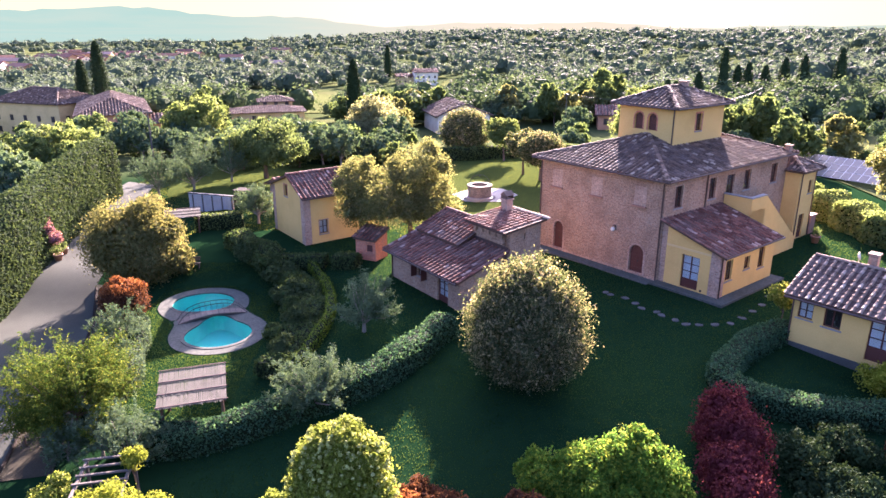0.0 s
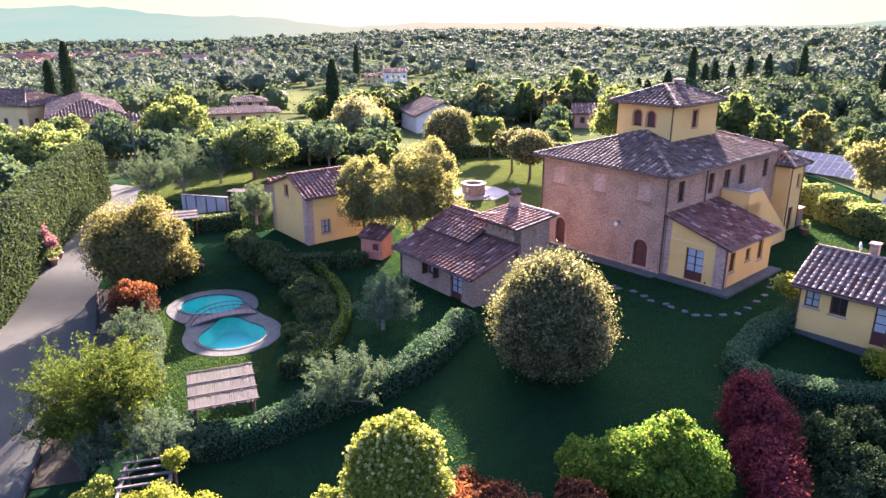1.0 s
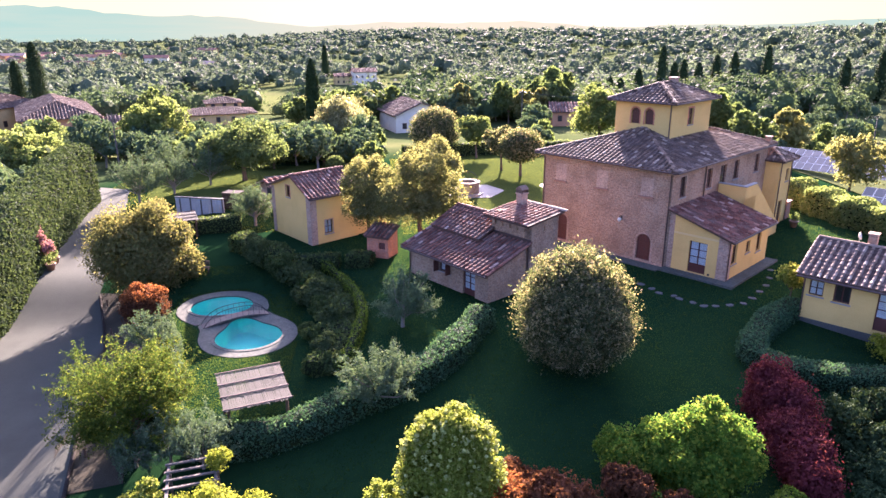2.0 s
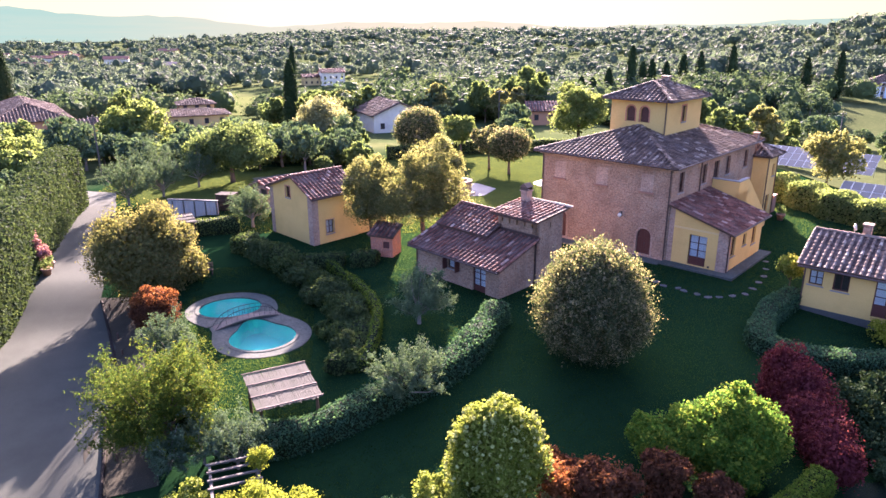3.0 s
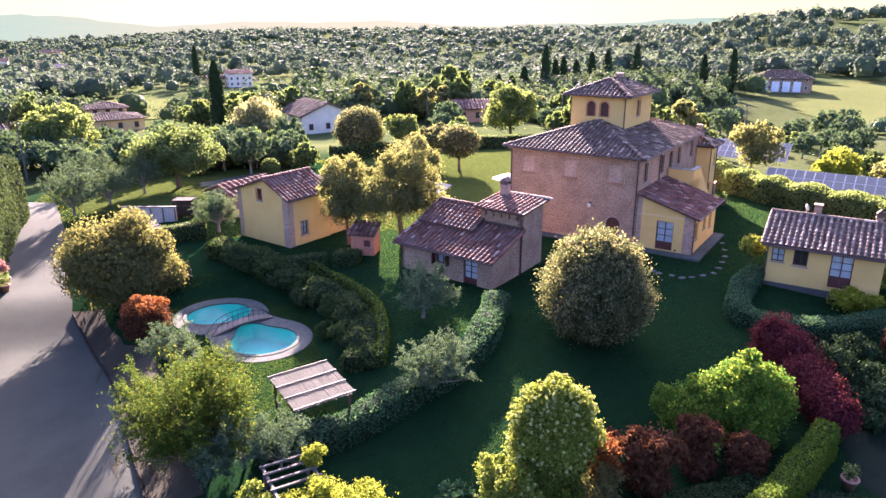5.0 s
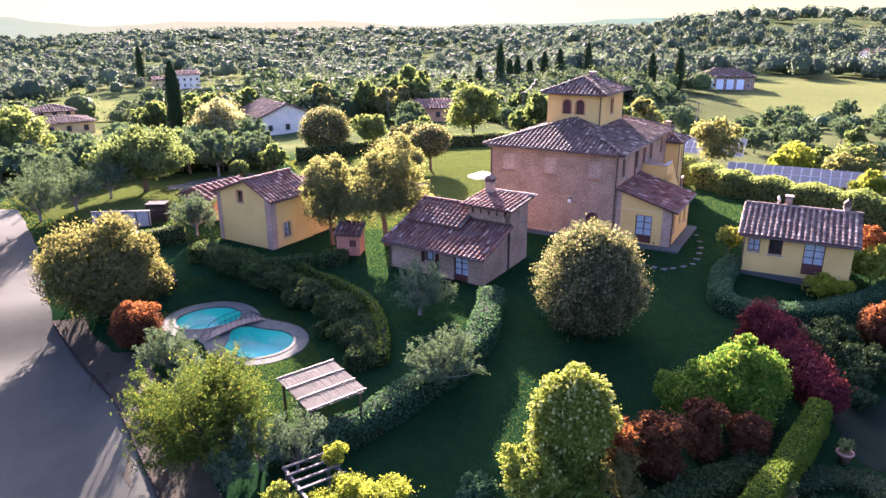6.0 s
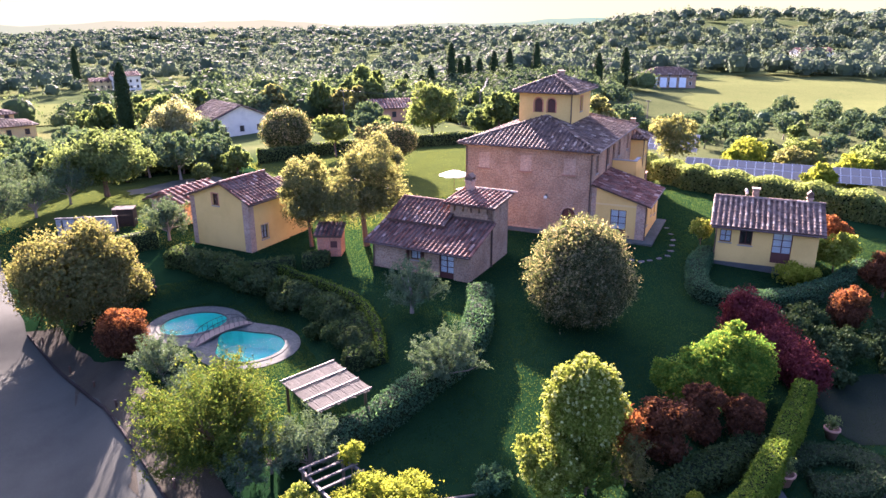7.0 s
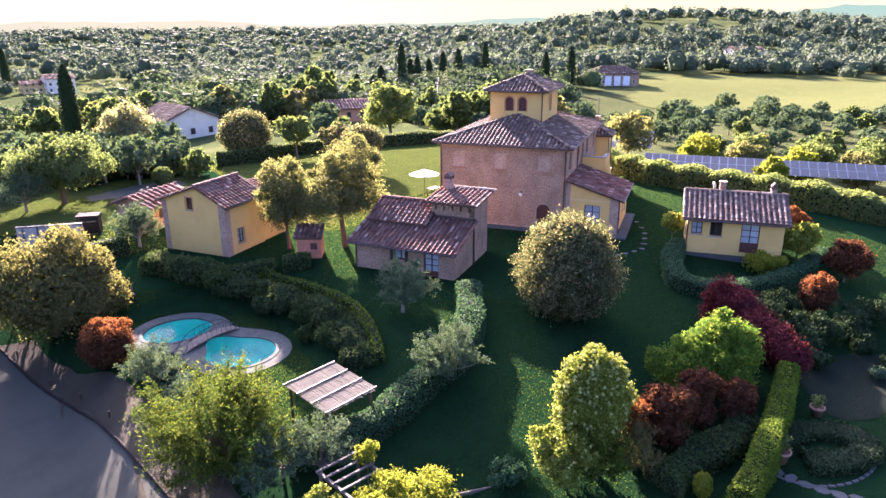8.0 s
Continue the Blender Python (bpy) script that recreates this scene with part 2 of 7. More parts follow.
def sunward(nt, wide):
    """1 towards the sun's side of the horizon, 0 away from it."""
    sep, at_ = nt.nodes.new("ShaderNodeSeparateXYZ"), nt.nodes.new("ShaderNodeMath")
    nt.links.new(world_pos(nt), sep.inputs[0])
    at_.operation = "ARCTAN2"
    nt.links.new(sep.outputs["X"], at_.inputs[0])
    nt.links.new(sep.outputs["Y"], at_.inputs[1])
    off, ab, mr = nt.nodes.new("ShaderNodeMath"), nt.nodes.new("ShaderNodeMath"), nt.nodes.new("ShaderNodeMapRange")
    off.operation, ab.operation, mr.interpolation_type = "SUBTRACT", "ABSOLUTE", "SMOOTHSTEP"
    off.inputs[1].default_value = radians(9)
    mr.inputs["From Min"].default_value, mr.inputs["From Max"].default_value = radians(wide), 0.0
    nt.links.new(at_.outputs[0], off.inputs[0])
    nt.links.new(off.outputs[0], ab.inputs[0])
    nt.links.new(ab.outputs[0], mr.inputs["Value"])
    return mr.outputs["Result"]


# Emission for the far backdrop: haze painted in, creamier towards the sun.
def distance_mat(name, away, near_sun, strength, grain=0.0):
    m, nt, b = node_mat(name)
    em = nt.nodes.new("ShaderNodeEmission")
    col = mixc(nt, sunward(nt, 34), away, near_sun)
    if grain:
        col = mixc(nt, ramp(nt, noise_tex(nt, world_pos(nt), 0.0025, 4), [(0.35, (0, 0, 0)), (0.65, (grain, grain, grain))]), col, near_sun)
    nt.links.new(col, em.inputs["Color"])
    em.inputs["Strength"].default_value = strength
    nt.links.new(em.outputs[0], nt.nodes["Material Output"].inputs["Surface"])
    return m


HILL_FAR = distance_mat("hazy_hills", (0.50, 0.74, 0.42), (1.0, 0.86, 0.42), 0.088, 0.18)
SKY_FAR = distance_mat("low_hazy_sky", (1.12, 0.99, 0.44), (1.2, 1.07, 0.56), 0.1)

L_GREEN = leaf_mat("leaf_green", (0.06, 0.09, 0.034), (0.09, 0.128, 0.046), (0.135, 0.17, 0.066), 0.5)
# Hedge core: the shade inside the hedge put into a near-black green.
HEDGE_SHADE = plain("inner_hedge_shade", (0.010, 0.018, 0.007), (0.018, 0.028, 0.011), 0.95, 8.0)
L_BRIGHT = leaf_mat("leaf_bright", (0.085, 0.125, 0.018), (0.16, 0.20, 0.03), (0.30, 0.315, 0.085), 0.45)
L_LAUREL = leaf_mat("leaf_laurel", (0.028, 0.048, 0.020), (0.044, 0.068, 0.027), (0.068, 0.092, 0.038), 0.28)
L_FRESH = leaf_mat("leaf_fresh", (0.08, 0.118, 0.038), (0.12, 0.16, 0.052), (0.19, 0.215, 0.085), 0.5)
L_DARK = leaf_mat("leaf_dark", (0.028, 0.05, 0.018), (0.048, 0.078, 0.026), (0.09, 0.115, 0.042), 0.35)
L_OLIVE = leaf_mat("leaf_olive", (0.046, 0.082, 0.046), (0.072, 0.112, 0.062), (0.11, 0.15, 0.088), 0.26)
L_GOLD = leaf_mat("leaf_gold", (0.095, 0.108, 0.042), (0.145, 0.155, 0.062), (0.22, 0.215, 0.098), 0.5)
L_SEED = leaf_mat("leaf_seed", (0.10, 0.115, 0.06), (0.20, 0.21, 0.12), (0.36, 0.35, 0.22), 0.5)
L_TAN = leaf_mat("leaf_tan", (0.034, 0.052, 0.024), (0.072, 0.088, 0.042), (0.36, 0.31, 0.185), 0.5)
L_HEDGE = leaf_mat("leaf_hedge", (0.022, 0.058, 0.031), (0.043, 0.096, 0.05), (0.085, 0.15, 0.074), 0.35)
# Front-lawn blades, kept dark: the garden's shade put into their colour.
L_LAWN_SHADE = leaf_mat("shaded_lawn_blade", (0.012, 0.034, 0.013), (0.016, 0.040, 0.014), (0.021, 0.046, 0.015), 0.62, patch=0.25, through_leaf=(3.6, 2.3, 0.8))
L_MOUND = leaf_mat("leaf_mound", (0.042, 0.105, 0.018), (0.078, 0.15, 0.020), (0.25, 0.28, 0.034), 0.5)
L_BRONZE = leaf_mat("leaf_bronze", (0.076, 0.087, 0.031), (0.12, 0.122, 0.045), (0.175, 0.152, 0.06), 0.45)
L_SPRAY = leaf_mat("leaf_spray", (0.028, 0.056, 0.010), (0.05, 0.082, 0.013), (0.135, 0.145, 0.022), 0.42)
L_RED = leaf_mat("leaf_red", (0.062, 0.014, 0.018), (0.10, 0.024, 0.028), (0.15, 0.045, 0.044), 0.3)
L_DARKRED = leaf_mat("leaf_dark_red", (0.05, 0.026, 0.015), (0.085, 0.038, 0.021), (0.16, 0.068, 0.034), 0.35)
L_ORANGE = leaf_mat("leaf_orange", (0.12, 0.05, 0.02), (0.2, 0.075, 0.028), (0.32, 0.135, 0.045), 0.35)
L_YELLOW = leaf_mat("leaf_yellow", (0.10, 0.14, 0.014), (0.17, 0.20, 0.02), (0.30, 0.30, 0.045), 0.45)
L_CLIPPED = leaf_mat("leaf_clipped", (0.045, 0.088, 0.012), (0.082, 0.13, 0.016), (0.145, 0.18, 0.026), 0.4)
# Back-lawn blades: the same grass with sunlight put into a lighter colour.
L_GRASS_LIT = leaf_mat("lit_grass_blade", (0.05, 0.068, 0.017), (0.062, 0.081, 0.019), (0.078, 0.096, 0.022), 0.6, patch=0.25, through_leaf=(2.3, 1.9, 0.8))
L_PINK = leaf_mat("leaf_pink", (0.12, 0.06, 0.07), (0.24, 0.12, 0.14), (0.42, 0.24, 0.27), 0.3)
L_FLOWER = leaf_mat("white_flower", (0.24, 0.28, 0.085), (0.32, 0.35, 0.125), (0.42, 0.44, 0.2), 0.3)
L_CYPRESS = leaf_mat("leaf_cypress", (0.018, 0.035, 0.014), (0.03, 0.05, 0.02), (0.045, 0.07, 0.028), 0.1)
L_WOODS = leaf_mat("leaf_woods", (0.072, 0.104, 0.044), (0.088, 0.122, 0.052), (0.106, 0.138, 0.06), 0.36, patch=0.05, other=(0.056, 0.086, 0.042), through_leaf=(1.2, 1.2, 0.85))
# Paler, bluer copy of the woods leaves: haze of distance put into their colour.
L_HAZEWOODS = leaf_mat("leaf_hazed_woods", (0.092, 0.124, 0.078), (0.108, 0.14, 0.088), (0.122, 0.152, 0.096), 0.38, patch=0.012, other=(0.072, 0.10, 0.064), through_leaf=(1.1, 1.1, 0.85))

# ---- building tools ----
rng = np.random.default_rng(7)


def thing(name, x, y, z, rz=0.0, label="", category="", group="", kind=""):
    e = new(name)
    e.matrix_world = pose(x, y, z, 0, 0, rz)
    return tagged(e, label, category, group, kind)


def part(name, bm, mat, parent=None, label="", kind=""):
    me = bpy.data.meshes.new(name)
    bm.to_mesh(me)
    bm.free()
    me.materials.append(mat)
    ob = new(name, me)
    if parent:
        ob.parent = parent
    return tagged(ob, label, kind=kind)


def smooth(ob):
    ob.data.polygons.foreach_set("use_smooth", [True] * len(ob.data.polygons))
    return ob


def box(bm, x0, y0, z0, x1, y1, z1, m=None, bevel=0.0):
    r = bmesh.ops.create_cube(bm, size=1.0, matrix=Matrix.Translation(((x0 + x1) / 2, (y0 + y1) / 2, (z0 + z1) / 2)) @ Matrix.Diagonal((abs(x1 - x0), abs(y1 - y0), abs(z1 - z0), 1)))
    vs = r["verts"]
    if bevel:
        es = list({e for v in vs for e in v.link_edges})
        vs = bmesh.ops.bevel(bm, geom=es, offset=bevel, segments=1, affect="EDGES")["verts"]
    if m:
        bmesh.ops.transform(bm, matrix=m, verts=list(vs))
    return bm


def boxed(*a, m=None, bevel=0.0):
    return box(bmesh.new(), *a, m=m, bevel=bevel)


def tube(bm, pts, radii, seg=6, cap=True):
    rings = []
    for i, p in enumerate(pts):
        p = Vector(p)
        d = (Vector(pts[min(i + 1, len(pts) - 1)]) - Vector(pts[max(i - 1, 0)])).normalized()
        a = d.orthogonal().normalized() if not rings else (prev - d * prev.dot(d)).normalized()
        prev = a
        b = d.cross(a)
        r = radii[i] if not isinstance(radii, (int, float)) else radii
        rings.append([bm.verts.new(p + r * (math.cos(t) * a + math.sin(t) * b)) for t in (2 * math.pi * k / seg for k in range(seg))])
    for q, s in zip(rings, rings[1:]):
        for k in range(seg):
            bm.faces.new((q[k], q[(k + 1) % seg], s[(k + 1) % seg], s[k]))
    if cap:
        bm.faces.new(rings[-1])
        bm.faces.new(rings[0][::-1])
    return bm


def quads_mesh(name, q, mat, parent=None, label="", kind=""):
    """One mesh of loose quads from an array (n, 4, 3)."""
    q = np.asarray(q, dtype=np.float32)
    n = len(q)
    me = bpy.data.meshes.new(name)
    me.vertices.add(4 * n)
    me.vertices.foreach_set("co", q.reshape(-1))
    me.loops.add(4 * n)
    me.loops.foreach_set("vertex_index", np.arange(4 * n, dtype=np.int32))
    me.polygons.add(n)
    me.polygons.foreach_set("loop_start", np.arange(0, 4 * n, 4, dtype=np.int32))
    me.update(calc_edges=True)
    me.materials.append(mat)
    ob = new(name, me)
    if parent:
        ob.parent = parent
    return tagged(ob, label, kind=kind)


def unit(a):
    return a / np.maximum(np.linalg.norm(a, axis=-1, keepdims=True), 1e-9)


def leaf_quads(p, d, size, slim=0.55, wild=0.9):
    """Leaf blades at points p, facing roughly along d."""
    n = len(p)
    nor = unit(d + wild * rng.normal(size=(n, 3)))
    t = unit(np.cross(nor, rng.normal(size=(n, 3))))
    b = np.cross(nor, t)
    a = (size * rng.uniform(0.35, 0.65, n))[:, None]
    return np.stack([p - t * a, p + b * a * slim, p + t * a, p - b * a * slim], axis=1)


def crown_quads(blobs, n, size, clumps=40, spread=0.22, rough=0.13, fill=0.3, core=0.72, slim=0.55, low=-1.0, wild=0.9):
    """A crown out of ellipsoids (x, y, z, rx, ry, rz): clumps of leaves over a ragged shell, round a denser core."""
    blobs = np.array(blobs, dtype=float)
    area = blobs[:, 3] * blobs[:, 5]
    out = []
    for bl, k in zip(blobs, area / area.sum()):
        m, kc = max(8, int(n * k)), max(6, int(clumps * max(k, 0.3)))
        c = unit(rng.normal(size=(kc, 3)))
        c[:, 2] = np.maximum(c[:, 2], low)
        rad = 1 + rough * rng.normal(size=kc)
        w = rng.integers(0, kc, m)
        loose = np.where(rng.random(m) < 0.35, 2.5, spread)[:, None]
        d = unit(c[w] + loose * rng.normal(size=(m, 3)))
        r = rad[w] * (1 - fill * rng.random(m) ** 2) + 0.05 * rng.normal(size=m)
        p = bl[:3] + d * bl[3:] * r[:, None]
        out.append(leaf_quads(p, d, size, slim, wild))
        if core:
            q = max(6, m // 3)
            d = unit(rng.normal(size=(q, 3)))
            p = bl[:3] + d * bl[3:] * (rng.uniform(core - 0.16, core + 0.08, q))[:, None]
            out.append(leaf_quads(p, d, size * 1.7, 0.7, 0.6))
    return np.concatenate(out)


def sstep(t):
    t = np.clip(t, 0.0, 1.0)
    return t * t * (3 - 2 * t)


def gz(x, y):
    """Height of the ground: a terraced garden, a lower road, a valley behind and hills far off."""
    x, y = np.asarray(x, dtype=float), np.asarray(y, dtype=float)
    z = -0.85 - 1.9 * sstep((40 - y) / 22)
    z = z - 1.6 * sstep((-5 - x) / 8) * sstep((57 - y) / 9) * (1 - 0.35 * sstep((40 - y) / 15))
    z = z - 1.7 * sstep((-22.5 - x) / 4) * sstep((80 - y) / 25)
    z = z + 0.36 * sstep((x - 2) / 10) * sstep((y - 36) / 8)
    z = z - 4.0 * sstep((y - 75) / 80) 
    r, az = np.hypot(x, y), np.degrees(np.arctan2(x, y))
    z = z - 4.0 * sstep((x - 42) / 28) * (1 - 0.6 * sstep((r - 180) / 120))
    east = sstep((az + 20) / 26)
    z = z + sstep((r - 320) / 900) * (-11 + 20 * east) - 12 * sstep((r - 1500) / 1500)
    z = z - 8.0 * sstep((r - 115) / 260) * (1 - sstep((r - 480) / 700)) * (1 - sstep((az - 20) / 14))
    for cx, cy, h, s in ((406, 442, 13, 95), (560, 421, 16, 115), (820, 620, 11, 260), (95, 215, 3, 60)):
        z = z + h * np.exp(-((x - cx) ** 2 + (y - cy) ** 2) / (2 * s * s))
    q = (((x + 18.2) / 3.1) ** 2 + ((y - 48.0) / 3.0) ** 2 + 1e-6) ** -1.3 + (((x + 15.3) / 3.1) ** 2 + ((y - 42.5) / 3.1) ** 2 + 1e-6) ** -1.3
    lvl = sstep((3.2 - 1 / q) / 1.7)
    z = z * (1 - lvl) - 2.41 * lvl
    z = z + 0.35 * np.sin(x * 0.07 + 1) * np.cos(y * 0.06) * sstep((r - 100) / 60)
    return z


def gh(x, y):
    return float(gz(x, y))


def wall(parent, name, mat, m, x0, x1, top, openings=(), th=0.4, zb=-0.6):
    """An upright wall in the plane y = 0 of m, its outside towards -y, with holes through it.
    top: height, or a function of x with its breaks; openings: (x, z, width, height, arched)."""
    fn, breaks = (top if isinstance(top, tuple) else ((lambda x: top), ()))
    xs = {x0, x1, *[b for b in breaks if x0 < b < x1]}
    for x, z, w, h, arch in openings:
        xs |= {x, x + w}
        if arch:
            xs |= {x + w * (0.5 - 0.5 * math.cos(math.pi * k / 8)) for k in range(1, 8)}
    xs = sorted(xs)
    bm = bmesh.new()

    def face(*c):
        bm.faces.new([bm.verts.new(m @ Vector(p)) for p in c])

    def head(o, x):
        ox, oz, w, h, arch = o
        if not arch:
            return oz + h
        r = w / 2
        return oz + h - r + math.sqrt(max(0.0, r * r - (x - ox - r) ** 2))

    for a, b in zip(xs, xs[1:]):
        if b - a < 1e-6:
            continue
        mid = (a + b) / 2
        holes = sorted((o for o in openings if o[0] <= mid <= o[0] + o[2]), key=lambda o: o[1])
        la = lb = zb
        for o in holes:
            solid = (o[1], o[1])
            for y in (0, th):
                face((a, y, la), (b, y, lb), (b, y, solid[1]), (a, y, solid[0]))
            ha, hb = head(o, a), head(o, b)
            face((a, 0, solid[0]), (b, 0, solid[1]), (b, th, solid[1]), (a, th, solid[0]))
            face((a, 0, ha), (b, 0, hb), (b, th, hb), (a, th, ha))
            la, lb = ha, hb
        for y in (0, th):
            face((a, y, la), (b, y, lb), (b, y, fn(b)), (a, y, fn(a)))
        face((a, 0, fn(a)), (b, 0, fn(b)), (b, th, fn(b)), (a, th, fn(a)))
    for o in openings:
        for x in (o[0], o[0] + o[2]):
            face((x, 0, o[1]), (x, 0, head(o, x)), (x, th, head(o, x)), (x, th, o[1]))
    for x in (x0, x1):
        face((x, 0, zb), (x, 0, fn(x)), (x, th, fn(x)), (x, th, zb))
    bmesh.ops.remove_doubles(bm, verts=bm.verts, dist=1e-5)
    bmesh.ops.recalc_face_normals(bm, faces=bm.faces)
    return part(name, bm, mat, parent)


def window(parent, m, x, z, w, h, cols=2, rows=2, mat=None, inset=0.14, kick=0.0, curtain=True, sill=True, arch=False, name="window"):
    """A framed opening of separate panes, with a curtain or a dark room behind; kick: solid lower panel of a door."""
    mat = mat or WOOD_DARK
    f = 0.07
    bm = bmesh.new()
    for a in ((x, z, x + f, z + h), (x + w - f, z, x + w, z + h), (x + f, z, x + w - f, z + f), (x + f, z + h - f, x + w - f, z + h)):
        box(bm, a[0], inset, a[1], a[2], inset + 0.07, a[3], m)
    fr = part(name, bm, mat, parent)
    zk = z + f + kick
    if kick:
        part("kick_panel", boxed(x + f, inset + 0.015, z + f, x + w / 2 - 0.032, inset + 0.05, zk, m=m), mat, fr)
        part("kick_panel", boxed(x + w / 2 + 0.032, inset + 0.015, z + f, x + w - f, inset + 0.05, zk, m=m), mat, fr)
        part("mullion", boxed(x + w / 2 - 0.03, inset + 0.005, z + f, x + w / 2 + 0.03, inset + 0.06, zk - 0.03, m=m), mat, fr)
    pw, ph = (w - 2 * f) / cols, (z + h - f - zk) / rows
    for i in range(1, cols):
        part("mullion", boxed(x + f + i * pw - 0.035, inset + 0.005, zk + (0.025 if kick else 0), x + f + i * pw + 0.035, inset + 0.065, z + h - f, m=m), mat, fr)
    for j in range(rows):
        if j or kick:
            part("glazing_bar", boxed(x + f, inset + 0.012, zk + j * ph - 0.022, x + w - f, inset + 0.058, zk + j * ph + 0.022, m=m), mat, fr)
    for i in range(cols):
        for j in range(rows):
            g = part("pane", boxed(x + f + i * pw + 0.03, inset + 0.03, zk + j * ph + 0.02, x + f + (i + 1) * pw - 0.03, inset + 0.036, zk + (j + 1) * ph - 0.02, m=m), GLASS, fr)
            g.visible_shadow = False
    part("curtain" if curtain else "dark_room", boxed(x + 0.02, inset + 0.12, z + 0.02, x + w - 0.02, inset + 0.14, z + h - 0.02, m=m), CURTAIN if curtain else DARK, fr)
    if sill:
        part("sill", boxed(x - 0.1, -0.06, z - 0.09, x + w + 0.1, inset, z - 0.01, m=m), STONE, fr)
    return fr


def board_door(parent, m, x, z, w, h, arch=False, mat=None, name="door"):
    """A two-leaf boarded door, arched or square."""
    d = part(name, boxed(x + 0.02, 0.2, z + 0.02, x + w - 0.02, 0.22, z + h - (w / 2 if arch else 0.02), m=m), mat or WOOD_RED, parent)
    n = 6
    for k in range(n):
        a, b = x + w * k / n + 0.008, x + w * (k + 1) / n - 0.008
        mid = (a + b) / 2 - x - w / 2
        hh = h - 0.02 if not arch else h - w / 2 + math.sqrt(max(0.01, (w / 2) ** 2 - mid * mid)) - 0.03
        part("board", boxed(a, 0.15, z + 0.02, b, 0.197, z + hh, m=m, bevel=0.006), mat or WOOD_RED, d)
    for zz in (0.2, 0.62):
        part("batten", boxed(x + 0.03, 0.12, z + zz * h, x + w - 0.03, 0.148, z + zz * h + 0.1, m=m), mat or WOOD_RED, d)
    part("backing", boxed(x + 0.01, 0.23, z + 0.01, x + w - 0.01, 0.26, z + h - 0.01, m=m), DARK, d)
    part("handle", boxed(x + w / 2 + 0.05, 0.09, z + 1.0, x + w / 2 + 0.08, 0.15, z + 1.16, m=m), IRON, d)
    return d


def surround(parent, m, x, z, w, h, mat, t=0.16, arch=False, name="surround"):
    """A band of brick round an opening, a little proud of the wall."""
    bm = bmesh.new()
    side = h - w / 2 if arch else h
    box(bm, x - t, -0.025, z, x - 0.003, 0.06, z + side, m)
    box(bm, x + w + 0.003, -0.025, z, x + w + t, 0.06, z + side, m)
    if arch:
        c, r = (x + w / 2, z + h - w / 2), w / 2
        for k in range(12):
            a0, a1 = math.pi * k / 12, math.pi * (k + 0.92) / 12
            vs = []
            for y in (-0.025, 0.06):
                for rr, a in ((r + 0.004, a0), (r + t, a0), (r + t, a1), (r + 0.004, a1)):
                    vs.append(bm.verts.new(m @ Vector((c[0] - rr * math.cos(a), y, c[1] + rr * math.sin(a)))))
            for q in ((0, 1, 2, 3), (7, 6, 5, 4), (0, 4, 5, 1), (1, 5, 6, 2), (2, 6, 7, 3), (3, 7, 4, 0)):
                bm.faces.new([vs[k2] for k2 in q])
    else:
        box(bm, x - t, -0.025, z + h + 0.003, x + w + t, 0.06, z + h + t, m)
    return part(name, bm, mat, parent)


def tiled_plane(parent, mat, o, e, s, length, run, left=0.0, right=0.0, pitch=0.4, course=0.42, name="tiles", single=False):
    """One slope of pan-and-cover clay tiles. o: left end of the eave; e, s: unit vectors along the eave and up the slope;
    left, right: how far the sides close in per metre of run (hips)."""
    o, e, s = (np.array(v, dtype=float) for v in (o, e, s))
    nrm = np.cross(e, s)
    out, pans, caps = [], [], []
    cols, rows = int(round(length / pitch)), int(math.ceil(run / course))
    pitch = length / cols
    arc = np.linspace(0, np.pi, 6)
    for j in range(rows):
        w0, w1 = j * course, min(run, (j + 1) * course) + 0.05
        for i in range(cols):
            u = (i + 0.5) * pitch
            wm = (w0 + w1) / 2
            if u < left * wm - 0.05 or u > length - right * wm + 0.05:
                continue
            jit, lift = rng.normal(0, 0.012, 3), rng.normal(0, 0.006)
            a0, a1 = o + e * (u + jit[0]) + s * w0 + nrm * (0.035 + lift), o + e * (u + jit[1]) + s * w1 + nrm * (0.012 + lift)
            hw = pitch * 0.5
            pans.append([a0 - e * hw, a0 + e * hw, a1 + e * hw, a1 - e * hw])
            d0 = a0 - e * hw
            pans.append([d0 - nrm * 0.04, d0 + e * 2 * hw - nrm * 0.04, d0 + e * 2 * hw, d0])
            ra, rb = pitch * 0.27, pitch * 0.21
            c0, c1 = a0 - e * hw + nrm * 0.012 - s * 0.04, a1 - e * hw + nrm * 0.004
            if single:
                if not caps:
                    caps.append(cap_mesh(ra, rb, w1 - w0 + 0.04, mat))
                yv = unit(c1 - c0)
                zv = np.cross(e, yv)
                ob = new("tile", caps[0])
                ob.parent = parent
                ob.matrix_basis = Matrix(((e[0], yv[0], zv[0], c0[0]), (e[1], yv[1], zv[1], c0[1]), (e[2], yv[2], zv[2], c0[2]), (0, 0, 0, 1)))
                continue
            pa = [c0 - e * ra * math.cos(t) + nrm * ra * 0.95 * math.sin(t) for t in arc]
            pb = [c1 - e * rb * math.cos(t) + nrm * rb * 0.95 * math.sin(t) for t in arc]
            for k in range(5):
                out.append([pa[k], pa[k + 1], pb[k + 1], pb[k]])
            out.append([pa[0], pa[1], pa[4], pa[5]])
            out.append([pa[1], pa[2], pa[3], pa[4]])
    tile_mesh("pan_tiles", np.array(pans), PAN_SHADE, parent)
    return tile_mesh(name, np.array(out), mat, parent) if out else None


